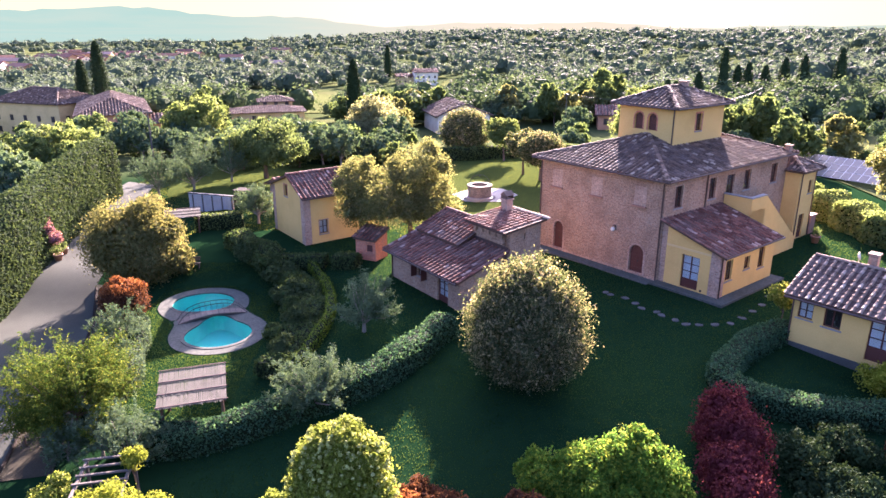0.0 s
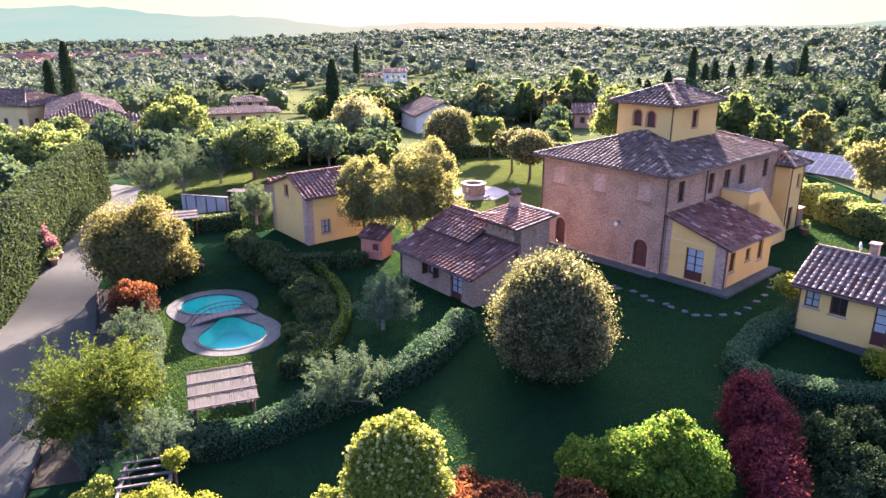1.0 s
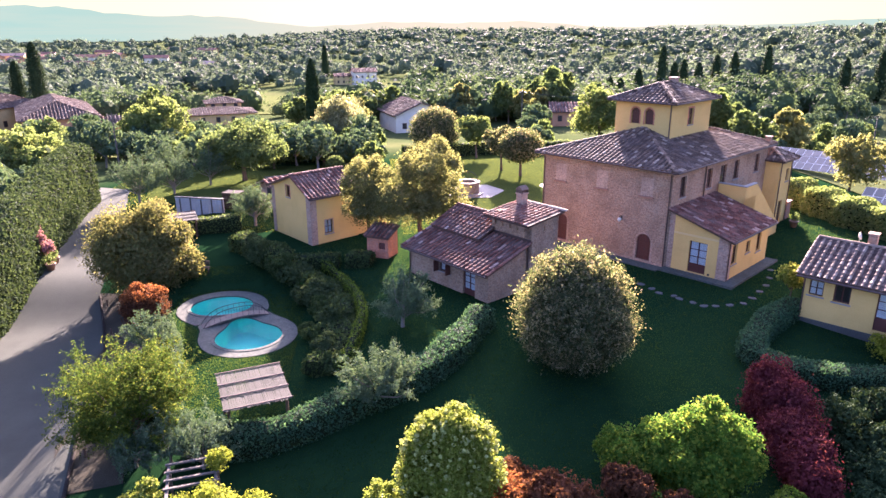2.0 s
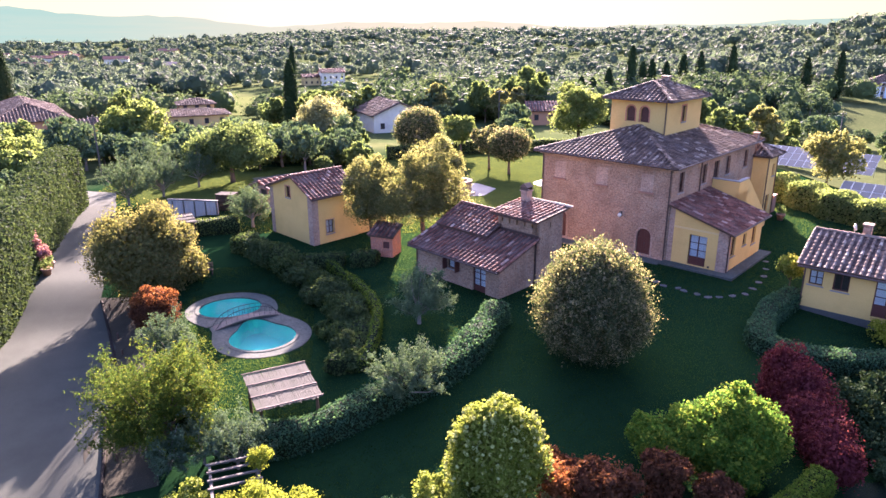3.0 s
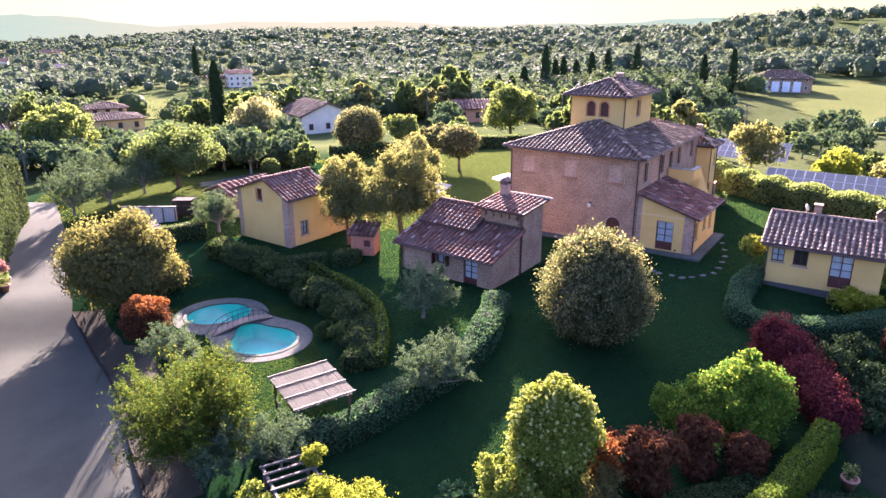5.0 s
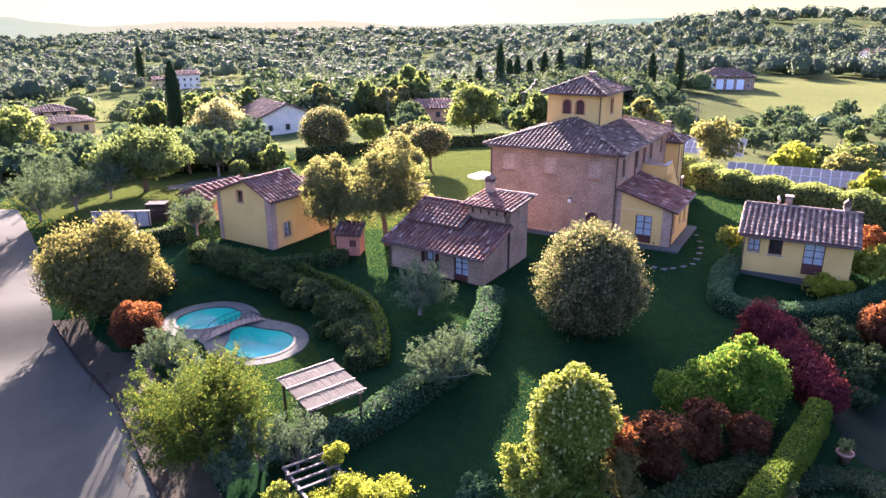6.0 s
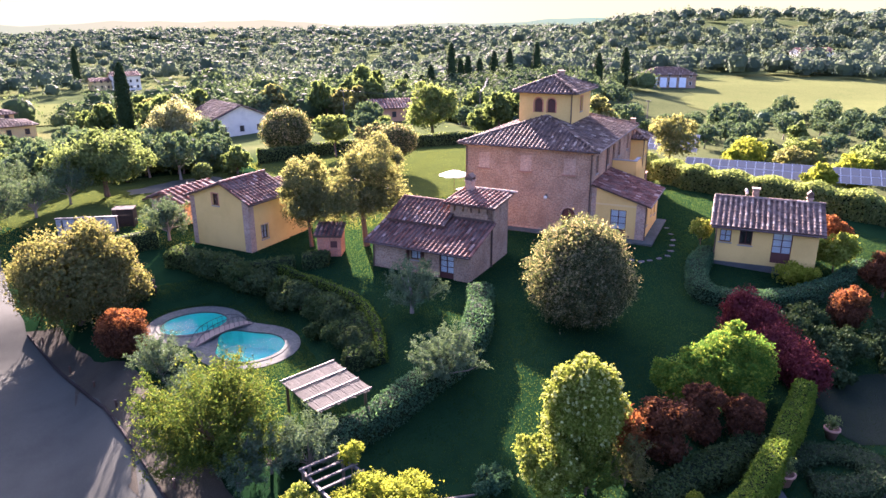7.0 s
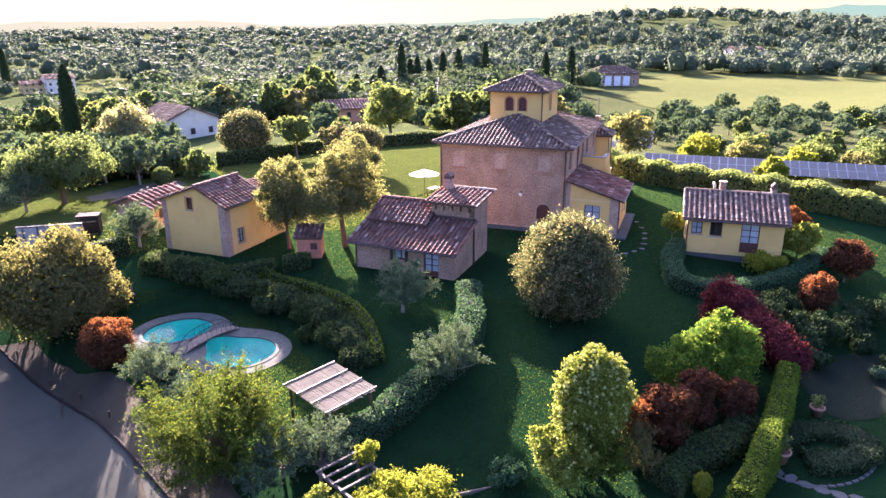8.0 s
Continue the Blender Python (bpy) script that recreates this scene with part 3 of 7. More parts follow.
def cap_mesh(ra, rb, ln, mat):
    """One cover tile, tapering from its lower to its upper end."""
    arc = [math.pi * k / 5 for k in range(6)]
    v = [(-r * math.cos(t), y, 0.95 * r * math.sin(t)) for r, y in ((ra, 0.0), (rb, ln)) for t in arc]
    v += [(-r * 0.82 * math.cos(t), y, 0.78 * r * math.sin(t)) for r, y in ((ra, 0.0),) for t in arc]
    f = [(k, k + 1, k + 7, k + 6) for k in range(5)] + [(k + 1, k, k + 12, k + 13) for k in range(5)]
    me = bpy.data.meshes.new("tile")
    me.from_pydata(v, [], f)
    me.materials.append(mat)
    return me


def tile_mesh(name, q, mat, parent):
    """Loose quads whose shared corners are welded, so that each tile is one piece."""
    me = bpy.data.meshes.new(name)
    key = np.round(q.reshape(-1, 3) / 0.002).astype(np.int64)
    _, first, inv = np.unique(key, axis=0, return_index=True, return_inverse=True)
    v = q.reshape(-1, 3)[first]
    me.from_pydata(v.tolist(), [], inv.reshape(-1, 4).tolist())
    me.validate()
    me.materials.append(mat)
    ob = new(name, me)
    ob.parent = parent
    return tagged(ob, kind="stuff")


def ridge_tiles(parent, mat, a, b, r=0.16, step=0.4, name="ridge_tiles"):
    a, b = np.array(a, dtype=float), np.array(b, dtype=float)
    d = b - a
    ln = np.linalg.norm(d)
    d = d / ln
    side = unit(np.cross(d, (0, 0, 1)))
    up = np.cross(side, d)
    arc = np.linspace(0, np.pi, 6)
    out = []
    n = max(1, int(ln / step))
    for k in range(n):
        p0, p1 = a + d * (ln * k / n), a + d * (ln * (k + 1) / n + 0.05)
        r0, r1 = r * 1.1, r * 0.92
        lift = rng.normal(0, 0.008)
        pa = [p0 - side * r0 * math.cos(t) + up * (r0 * 0.75 * math.sin(t) + 0.05 + lift) for t in arc]
        pb = [p1 - side * r1 * math.cos(t) + up * (r1 * 0.75 * math.sin(t) + 0.045 + lift) for t in arc]
        for i in range(5):
            out.append([pa[i], pa[i + 1], pb[i + 1], pb[i]])
        out.append([pa[0], pa[1], pa[4], pa[5]])
        out.append([pa[1], pa[2], pa[3], pa[4]])
    return tile_mesh(name, np.array(out), mat, parent)


def slab(parent, pts, mat, t=0.14, name="roof_deck"):
    """A slab of thickness t under the given outline (top face)."""
    bm = bmesh.new()
    up = [bm.verts.new(p) for p in pts]
    dn = [bm.verts.new((p[0], p[1], p[2] - t)) for p in pts]
    bm.faces.new(up)
    bm.faces.new(dn[::-1])
    for i in range(len(pts)):
        j = (i + 1) % len(pts)
        bm.faces.new((up[i], dn[i], dn[j], up[j]))
    bmesh.ops.recalc_face_normals(bm, faces=bm.faces)
    return part(name, bm, mat, parent)


def slope(parent, mat, a, b, c, d, **kw):
    """A rectangular tiled slope: eave from a to b, top from d to c, with its deck."""
    a, b, c, d = (np.array(v, dtype=float) for v in (a, b, c, d))
    slab(parent, [tuple(v) for v in (a, b, c, d)], WOOD_DARK)
    e, s = unit(b - a), unit(d - a)
    return tiled_plane(parent, mat, a, e, s, np.linalg.norm(b - a), np.linalg.norm(d - a), **kw)


def hip_roof(parent, mat, x0, y0, x1, y1, ze, zr, pitch=0.4):
    """A hipped roof over a rectangle; the ridge runs along the longer side."""
    w, l = x1 - x0, y1 - y0
    h = min(w, l) / 2
    if l >= w:
        p, q = (x0 + h, y0 + h, zr), (x0 + h, y1 - h, zr)
    else:
        p, q = (x0 + h, y0 + h, zr), (x1 - h, y0 + h, zr)
    c = [(x0, y0, ze), (x1, y0, ze), (x1, y1, ze), (x0, y1, ze)]
    run = math.hypot(h, zr - ze)
    k = h / run
    up = (zr - ze) / run
    sides = [(c[0], (1, 0, 0), (0, k, up), w), (c[1], (0, 1, 0), (-k, 0, up), l), (c[2], (-1, 0, 0), (0, -k, up), w), (c[3], (0, -1, 0), (k, 0, up), l)]
    for o, e, s, ln in sides:
        tiled_plane(parent, mat, o, e, s, ln, run, k, k, pitch)
    if l >= w:
        polys = [(c[0], c[1], p), (c[1], c[2], q, p), (c[2], c[3], q), (c[3], c[0], p, q)]
    else:
        polys = [(c[0], c[1], q, p), (c[1], c[2], q), (c[2], c[3], p, q), (c[3], c[0], p)]
    for poly in polys:
        slab(parent, poly, WOOD_DARK, 0.1)
    for a, b in ((c[0], p), (c[1], p if l >= w else q), (c[2], q), (c[3], q if l >= w else p), (p, q)):
        if math.dist(a, b) > 0.3:
            ridge_tiles(parent, mat, a, b)


def downpipe(parent, x, y, z0, z1, r=0.05):
    part("downpipe", tube(bmesh.new(), [(x, y, z0), (x, y, z1)], r, 8), COPPER, parent)


def gutter(parent, a, b):
    part("gutter", tube(bmesh.new(), [a, b], 0.07, 8), COPPER, parent)


def turned(x, y, rz):
    """Plane of a wall whose left end stands at (x, y), seen from outside, facing rz degrees."""
    return pose(x, y, 0, 0, 0, rz)

# ---- ground, road, fields ----
def axis(lo, hi, fine_lo, fine_hi, step):
    mid = list(np.arange(fine_lo, fine_hi + 0.01, step))
    up, dn, d = [], [], step
    v = fine_hi
    while v < hi:
        d *= 1.13
        v += d
        up.append(min(v, hi))
    v, d = fine_lo, step
    while v > lo:
        d *= 1.13
        v -= d
        dn.append(max(v, lo))
    return np.array(dn[::-1] + mid + up)


POOL_Z = -2.42


def in_pool(x, y, grow=0.0):
    a = ((x + 18.2) / (3.1 + grow)) ** 2 + ((y - 48.0) / (3.0 + grow)) ** 2
    b = ((x + 15.3) / (3.1 + grow)) ** 2 + ((y - 42.5) / (3.1 + grow)) ** 2
    return 1 / (max(a, 1e-6) ** -1.3 + max(b, 1e-6) ** -1.3)


def grid_sheet(name, xs, ys, mat, lift=0.0, keep=None):
    gx, gy = np.meshgrid(xs, ys)
    v = np.stack([gx, gy, gz(gx, gy) + lift], -1).reshape(-1, 3)
    nx = len(xs)
    f = []
    for j in range(len(ys) - 1):
        for i in range(nx - 1):
            if keep and not keep((xs[i] + xs[i + 1]) / 2, (ys[j] + ys[j + 1]) / 2):
                continue
            f.append((j * nx + i, j * nx + i + 1, (j + 1) * nx + i + 1, (j + 1) * nx + i))
    me = bpy.data.meshes.new(name)
    me.from_pydata(v.tolist(), [], f)
    me.materials.append(mat)
    me.polygons.foreach_set("use_smooth", [True] * len(f))
    return new(name, me)


gx0, gy0 = axis(-4300, 4300, -45, 60, 0.75), axis(-400, 4500, 5, 100, 0.75)
ground = tagged(grid_sheet("ground", gx0, gy0, LAWN, keep=lambda x, y: in_pool(x, y, -0.55) > 1), "mown green lawn and rough grass over sloping ground", "ground", kind="structure")


def draped(name, outline, mat, lift, label, category, kind="structure", cell=None):
    """A patch of other ground inside an outline, lying on the slope."""
    bm = bmesh.new()
    bm.faces.new([bm.verts.new((x, y, 0)) for x, y in outline])
    xs, ys = [p[0] for p in outline], [p[1] for p in outline]
    cell = cell or max(0.8, (max(xs) - min(xs)) / 40)
    for lo, hi, n in ((min(xs), max(xs), (1, 0, 0)), (min(ys), max(ys), (0, 1, 0))):
        for c in np.arange(lo + cell, hi, cell):
            co = (c, 0, 0) if n[0] else (0, c, 0)
            bmesh.ops.bisect_plane(bm, geom=bm.verts[:] + bm.edges[:] + bm.faces[:], plane_co=co, plane_no=n)
    for v in bm.verts:
        v.co.z = gh(v.co.x, v.co.y) + lift
    bmesh.ops.recalc_face_normals(bm, faces=bm.faces)
    if sum(f.normal.z for f in bm.faces) < 0:
        bmesh.ops.reverse_faces(bm, faces=bm.faces)
    ob = part(name, bm, mat)
    return smooth(tagged(ob, label, category, kind=kind))


def ragged(outline, step=1.2, amp=0.22):
    """The outline with a wavering edge."""
    out = []
    for (ax, ay), (bx, by) in zip(outline, outline[1:] + outline[:1]):
        n = max(1, int(math.hypot(bx - ax, by - ay) / step))
        for k in range(n):
            x, y = ax + (bx - ax) * k / n, ay + (by - ay) * k / n
            out.append((x + amp * math.sin(1.7 * y + x) , y + amp * math.sin(1.3 * x - y)))
    return out


road = draped("road", ragged([(-14, -60), (-18.4, -10), (-19.4, 8), (-20.6, 22), (-21.4, 28), (-22.8, 34), (-24.2, 40), (-25.7, 45), (-27.4, 49.5), (-29, 53.5), (-30.4, 60), (-32, 69), (-35.5, 82), (-39.5, 84), (-38.5, 74), (-36.9, 61), (-35.2, 52), (-34.8, 46), (-36, 36), (-37.4, 8), (-36.6, -10), (-33, -60)], 1.2, 0.07), GRAVEL, 0.05, "pale gravel farm road with tyre-worn surface", "road", cell=0.8)
draped("driveway", ragged([(-20.5, 85.5), (-14, 86.5), (-9, 90), (-10, 94), (-15, 92.5), (-20.5, 89.0)], 1.5, 0.3), GRAVEL, 0.06, "pale gravel drive behind the yellow house", "road")
draped("pavement", [(2.5, 73), (6.5, 72.4), (8.5, 75), (7, 78.6), (3.5, 79.2), (1, 76.5)], STONE_PALE, 0.07, "pale stone paving round the well", "paving")
# the two back lawns, their sunlight painted as a lighter green
draped("lawn", ragged([(-3, 67), (3, 65), (30, 71), (36, 80), (35.5, 90), (32, 99), (20, 101.5), (8, 102.5), (-2, 101.5), (-6, 84)], 2.0, 0.3), LAWN_LIT, 0.03, "sunlit mown lawn behind the farmhouse", "lawn")
draped("lawn", ragged([(-29, 75.5), (-23, 73.5), (-18, 74.5), (-10, 80), (-6, 88), (-7, 98), (-26, 99), (-36, 95), (-34.5, 84), (-31.5, 76)], 2.0, 0.3), LAWN_LIT, 0.03, "sunlit lawn beside the gravel road", "lawn")
draped("meadow", [(48, 60), (70, 30), (150, 60), (260, 120), (330, 250), (150, 190), (75, 130), (52, 95)], MEADOW, 0.15, "dry grass under the olive trees", "meadow", cell=4.0)
draped("field", ragged([(212, 226), (141, 161), (134, 133), (140, 103), (150, 78), (257, 108), (315, 151), (258, 216)], 6, 2.0), FIELD, 0.3, "mown golden hay field", "field", cell=6.0)
draped("field", ragged([(-92, 246), (-52, 214), (-26, 206), (-16, 226), (-14, 262), (-18, 306), (-36, 318), (-64, 322), (-84, 290)], 6, 1.5), FIELD, 0.3, "dry golden field beyond the houses", "field", cell=5.0)
draped("field", ragged([(-6, 268), (22, 258), (36, 300), (40, 380), (28, 425), (4, 415), (-1, 400), (2, 360), (-10, 330)], 6, 1.5), FIELD, 0.3, "dry golden field beside the white house", "field", cell=5.0)
draped("field", [(-330, 420), (-190, 400), (-180, 450), (-320, 480)], FIELD, 0.4, "bright yellow field before the town", "field", cell=12.0)
draped("field", ragged([(-760, 900), (-420, 760), (-330, 800), (-390, 920), (-640, 1050)], 30, 6), FIELD, 0.5, "pale field before the far town", "field", cell=24.0)
draped("field", ragged([(-520, 640), (-330, 590), (-280, 640), (-430, 700)], 30, 5), MEADOW, 0.5, "pale green meadow across the valley", "field", cell=20.0)
draped("field", ragged([(-220, 620), (-120, 590), (-80, 640), (-180, 690)], 20, 4), MEADOW, 0.5, "pale green meadow across the valley", "field", cell=20.0)
draped("field", [(-30, 520), (60, 500), (70, 600), (-20, 620)], MEADOW, 0.4, "green meadow on a far hill", "field", cell=12.0)
draped("field", [(330, 470), (420, 430), (470, 480), (380, 540)], MEADOW, 0.5, "pale meadow among the woods", "field", cell=12.0)

# hills along the skyline, self-glowing, haze put into their colour
def far_hills():
    az = np.radians(np.linspace(-75, 100, 180))
    a = np.degrees(az)
    h = 22 + 14 * np.sin(a * 0.21) + 7 * np.sin(a * 0.53 + 1) + 3 * np.sin(a * 1.7)
    h = h + 66 * np.exp(-((a + 25) / 8.5) ** 2) + 60 * np.exp(-((a + 38) / 9.0) ** 2) + 60 * np.exp(-((a - 60) / 9.0) ** 2) + 40 * np.exp(-((a + 12) / 6.0) ** 2)
    rows = [np.stack([1850 * np.sin(az), 1850 * np.cos(az), gz(1850 * np.sin(az), 1850 * np.cos(az)) + 2.5], -1)]
    for r, k in ((3300, 0.05), (3700, 0.45), (4100, 1.0), (4250, 0.3)):
        rows.append(np.stack([r * np.sin(az), r * np.cos(az), 8 + h * k * (1 + 0.04 * np.sin(a * 2.9 + r))], -1))
    g = np.stack(rows)
    n = len(az)
    f = [(j * n + i, j * n + i + 1, (j + 1) * n + i + 1, (j + 1) * n + i) for j in range(4) for i in range(n - 1)]
    me = bpy.data.meshes.new("backdrop")
    me.from_pydata(g.reshape(-1, 3).tolist(), [], f)
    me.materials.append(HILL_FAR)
    smooth(tagged(new("backdrop", me), "glowing horizon hills with blue-green haze in their colour", "hills", kind="structure"))


far_hills()


def low_sky():
    """A glowing sheet behind the hills, coloured as the bright haze low over the horizon."""
    az = np.radians(np.linspace(-80, 105, 100))
    g = np.stack([np.stack([4480 * np.sin(az), 4480 * np.cos(az), np.full(100, z)], -1) for z in (-60.0, 300.0, 640.0)])
    f = [(j * 100 + i, j * 100 + i + 1, (j + 1) * 100 + i + 1, (j + 1) * 100 + i) for j in range(2) for i in range(99)]
    me = bpy.data.meshes.new("sky_backdrop")
    me.from_pydata(g.reshape(-1, 3).tolist(), [], f)
    me.materials.append(SKY_FAR)
    smooth(tagged(new("sky_backdrop", me), "pale cream evening haze low in the sky", "sky", kind="structure"))


low_sky()

# ---- the brick farmhouse with its tower ----
UA = -51.4
house = thing("farmhouse", 15.87, 47.36, -0.5, UA, "two-storey brick farmhouse with hipped clay-tile roof and ochre lookout tower", "house")
W, D, HE = 12.1, 18.0, 7.7
front, side = turned(-W, 0, 0), turned(0, 0, 90)
arch_door, left_door = (9.5, 0.08, 1.25, 2.35, True), (1.75, 0.08, 1.0, 2.5, True)
wall(house, "wall", BRICK, front, 0, W, HE, [arch_door, left_door])
up_win = [(1.25, 5.45, 0.95, 1.65), (5.75, 5.45, 0.95, 1.65), (10.9, 5.45, 1.0, 1.65), (15.3, 5.45, 1.0, 1.65)]
up_door = (8.25, 4.62, 1.15, 2.4, False)
wall(house, "wall", BRICK, side, 0.4, D, HE, [(*w, False) for w in up_win] + [up_door])
wall(house, "wall", BRICK, turned(0, D, 180), 0.4, W, HE)
wall(house, "wall", BRICK, turned(-W, D, -90), 0.4, D - 0.4, HE)
board_door(house, front, *arch_door[:4], True)
board_door(house, front, *left_door[:4], True)
surround(house, front, *arch_door[:4], BRICK_OLD, arch=True)
surround(house, front, *left_door[:4], BRICK_OLD, arch=True)
for x, z, w, h in up_win:
    window(house, side, x, z, w, h, 2, 2, WOOD_RED, curtain=False)
    surround(house, side, x, z, w, h, BRICK_OLD, 0.1)
window(house, side, *up_door[:4], 2, 3, WOOD_RED, kick=0.5, curtain=False, sill=False, name="door")
for x in (1.35, 5.45, 9.5):
    part("blind_window", boxed(x, -0.02, 5.5, x + 1.05, 0.02, 6.95, m=front), BRICK_FILL, house, "walled-up window panel")
    part("sill", boxed(x - 0.1, -0.16, 5.36, x + 1.15, 0.02, 5.48, m=front), TERRACOTTA, house)
for x, y in ((-0.12, -0.07), (-W + 0.12, -0.07), (0.08, 5.3), (0.08, 18.2)):
    downpipe(house, x, y, 0.0 if x < 0.05 else 4.6, HE, 0.055)
lampm = front
bm = box(bmesh.new(), 7.98, -0.05, 3.15, 8.06, 0.0, 3.55, lampm)
tube(bm, [lampm @ Vector((8.02, -0.03, 3.5)), lampm @ Vector((8.02, -0.3, 3.6)), lampm @ Vector((8.02, -0.34, 3.45))], 0.02, 6)
wl = part("wall_lantern", bm, IRON, house, "black wall lantern bracket")
bm = bmesh.new()
bmesh.ops.create_uvsphere(bm, u_segments=12, v_segments=8, radius=0.17, matrix=lampm @ Matrix.Translation((8.02, -0.34, 3.28)))
smooth(part("globe", bm, WHITE, wl, "white glass globe"))
OV = 0.55
hip_roof(house, TILE, -W - OV, -OV, OV, D + OV, HE + 0.05, HE + 2.1)
gutter(house, (-W - OV, -OV - 0.06, HE + 0.0), (OV, -OV - 0.06, HE + 0.0))
gutter(house, (OV + 0.06, -OV, HE + 0.0), (OV + 0.06, D + OV, HE + 0.0))
part("cornice", boxed(-W - 0.2, -0.2, HE - 0.22, 0.2, D + 0.2, HE - 0.02), BRICK_OLD, house)
part("plinth", boxed(-W - 0.05, -0.05, -0.6, -0.02, D, 0.28), BRICK_OLD, house)
part("apron", boxed(-W - 0.5, -1.15, -0.7, -0.12, -0.055, 0.12, bevel=0.02), PAVING, house, "stone paved apron")
# tower
TX0, TX1, TY0, TY1, TZ0, TZ1 = -8.95, -3.65, 5.9, 13.0, HE + 0.6, 12.0
tf, ts = turned(TX0, TY0, 0), turned(TX1, TY0, 90)
tw = TX1 - TX0
aw = [(1.55, 10.1, 0.8, 1.35, True), (2.85, 10.1, 0.8, 1.35, True)]
wall(house, "tower_wall", YELLOW, tf, 0, tw, TZ1, aw, 0.35, TZ0)
wall(house, "tower_wall", YELLOW, ts, 0.35, TY1 - TY0, TZ1, [(3.0, 10.0, 0.85, 1.4, False)], 0.35, TZ0)
wall(house, "tower_wall", YELLOW, turned(TX1, TY1, 180), 0.35, tw, TZ1, (), 0.35, TZ0)
wall(house, "tower_wall", YELLOW, turned(TX0, TY1, -90), 0.35, TY1 - TY0 - 0.35, TZ1, (), 0.35, TZ0)
for o in aw:
    board_door(house, tf, *o[:4], True, WOOD_RED, "shutter")
    surround(house, tf, *o[:4], BRICK_RED, 0.12, True)
window(house, ts, 3.0, 10.0, 0.85, 1.4, 2, 3, WOOD_RED, curtain=False)
surround(house, ts, 3.0, 10.0, 0.85, 1.4, BRICK_RED, 0.14)
hip_roof(house, TILE, TX0 - 0.55, TY0 - 0.55, TX1 + 0.55, TY1 + 0.55, TZ1 + 0.05, TZ1 + 1.38)
downpipe(house, TX1 - 0.08, TY0 - 0.06, TZ0 + 0.6, TZ1, 0.05)
gutter(house, (TX0 - 0.55, TY0 - 0.6, TZ1), (TX1 + 0.55, TY0 - 0.6, TZ1))
gutter(house, (TX1 + 0.6, TY0 - 0.55, TZ1), (TX1 + 0.6, TY1 + 0.55, TZ1))


def chimney(parent, x, y, z, w, h, mat, roofed=True):
    bm = box(bmesh.new(), x - w / 2, y - w / 2, z, x + w / 2, y + w / 2, z + h, bevel=0.015)
    box(bm, x - w / 2 - 0.06, y - w / 2 - 0.06, z + h, x + w / 2 + 0.06, y + w / 2 + 0.06, z + h + 0.1)
    c = part("chimney", bm, mat, parent)
    if roofed:
        q = w / 2 + 0.02
        bm = bmesh.new()
        for i in (-1, 1):
            box(bm, x - q, y + i * q - 0.06 * (i > 0), z + h + 0.1, x + q, y + i * q + 0.06 * (i < 0), z + h + 0.36)
        a = [bm.verts.new(p) for p in ((x - q - 0.05, y - q - 0.06, z + h + 0.36), (x + q + 0.05, y - q - 0.06, z + h + 0.36), (x + q + 0.05, y + q + 0.06, z + h + 0.36), (x - q - 0.05, y + q + 0.06, z + h + 0.36))]
        t = [bm.verts.new((x, y - q - 0.06, z + h + 0.66)), bm.verts.new((x, y + q + 0.06, z + h + 0.66))]
        for f in ((a[0], a[1], t[0]), (a[2], a[3], t[1]), (a[1], a[2], t[1], t[0]), (a[3], a[0], t[0], t[1]), (a[3], a[2], a[1], a[0])):
            bm.faces.new(f)
        part("cap", bm, TILE, c, "small gabled tile cap")
    return c


chimney(house, -6.2, 10.6, TZ1 + 1.0, 0.6, 0.7, BRICK_OLD, False)
chimney(house, 0.1, 17.6, HE + 0.2, 0.45, 0.5, BRICK_OLD, False)

# lower ochre wing at the far end
wing = thing("wing", 15.87, 47.36, -0.5, UA, "ochre plastered rear wing of the farmhouse with tiled roof", "house")
wx0, wx1, wy0, wy1, wh = -8.5, 1.3, D + 0.03, 21.0, 6.2
wall(wing, "wall", YELLOW, turned(wx0, wy0, 0), 0, wx1 - wx0, wh)
wsd = turned(wx1, wy0, 90)
wall(wing, "wall", YELLOW, wsd, 0.4, wy1 - wy0, wh, [(0.9, 0.1, 1.0, 2.2, False), (1.8, 4.1, 0.7, 1.2, False)])
window(wing, wsd, 0.9, 0.1, 1.0, 2.2, 2, 3, WOOD_RED, kick=0.5, sill=False, name="door", curtain=False)
window(wing, wsd, 1.8, 4.1, 0.7, 1.2, 2, 2, WOOD_RED, curtain=False)
wall(wing, "wall", YELLOW, turned(wx1, wy1, 180), 0.4, wx1 - wx0, wh)
wall(wing, "wall", YELLOW, turned(wx0, wy1, -90), 0.4, wy1 - wy0 - 0.4, wh)
downpipe(wing, wx1 + 0.07, 18.3, 0, wh)
downpipe(wing, wx1 + 0.07, wy1 - 0.1, 0, wh)
hip_roof(wing, TILE, wx0 - 0.5, wy0 - 0.4, wx1 + 0.5, wy1 + 0.5, wh + 0.05, wh + 1.0)

# lean-to annex on the long side
annex = thing("annex", 15.87, 47.36, -0.5, UA, "ochre lean-to annex with clay-tile roof against the farmhouse", "house")
AX, AY, AL, AH, AR = 4.75, 0.12, 7.4, 3.45, 1.4
afr, asd = turned(0.02, AY, 0), turned(AX, AY, 90)
atop = ((lambda x: AH + AR * (1 - x / AX)), (AX,))
adoor = (1.75, 0.25, 1.4, 2.45, False)
wall(annex, "wall", YELLOW, afr, 0, AX - 0.02, atop, [adoor], 0.35)
aw2 = [(0.75, 1.25, 0.85, 1.5), (3.2, 1.6, 0.75, 0.95), (5.2, 1.25, 0.85, 1.6)]
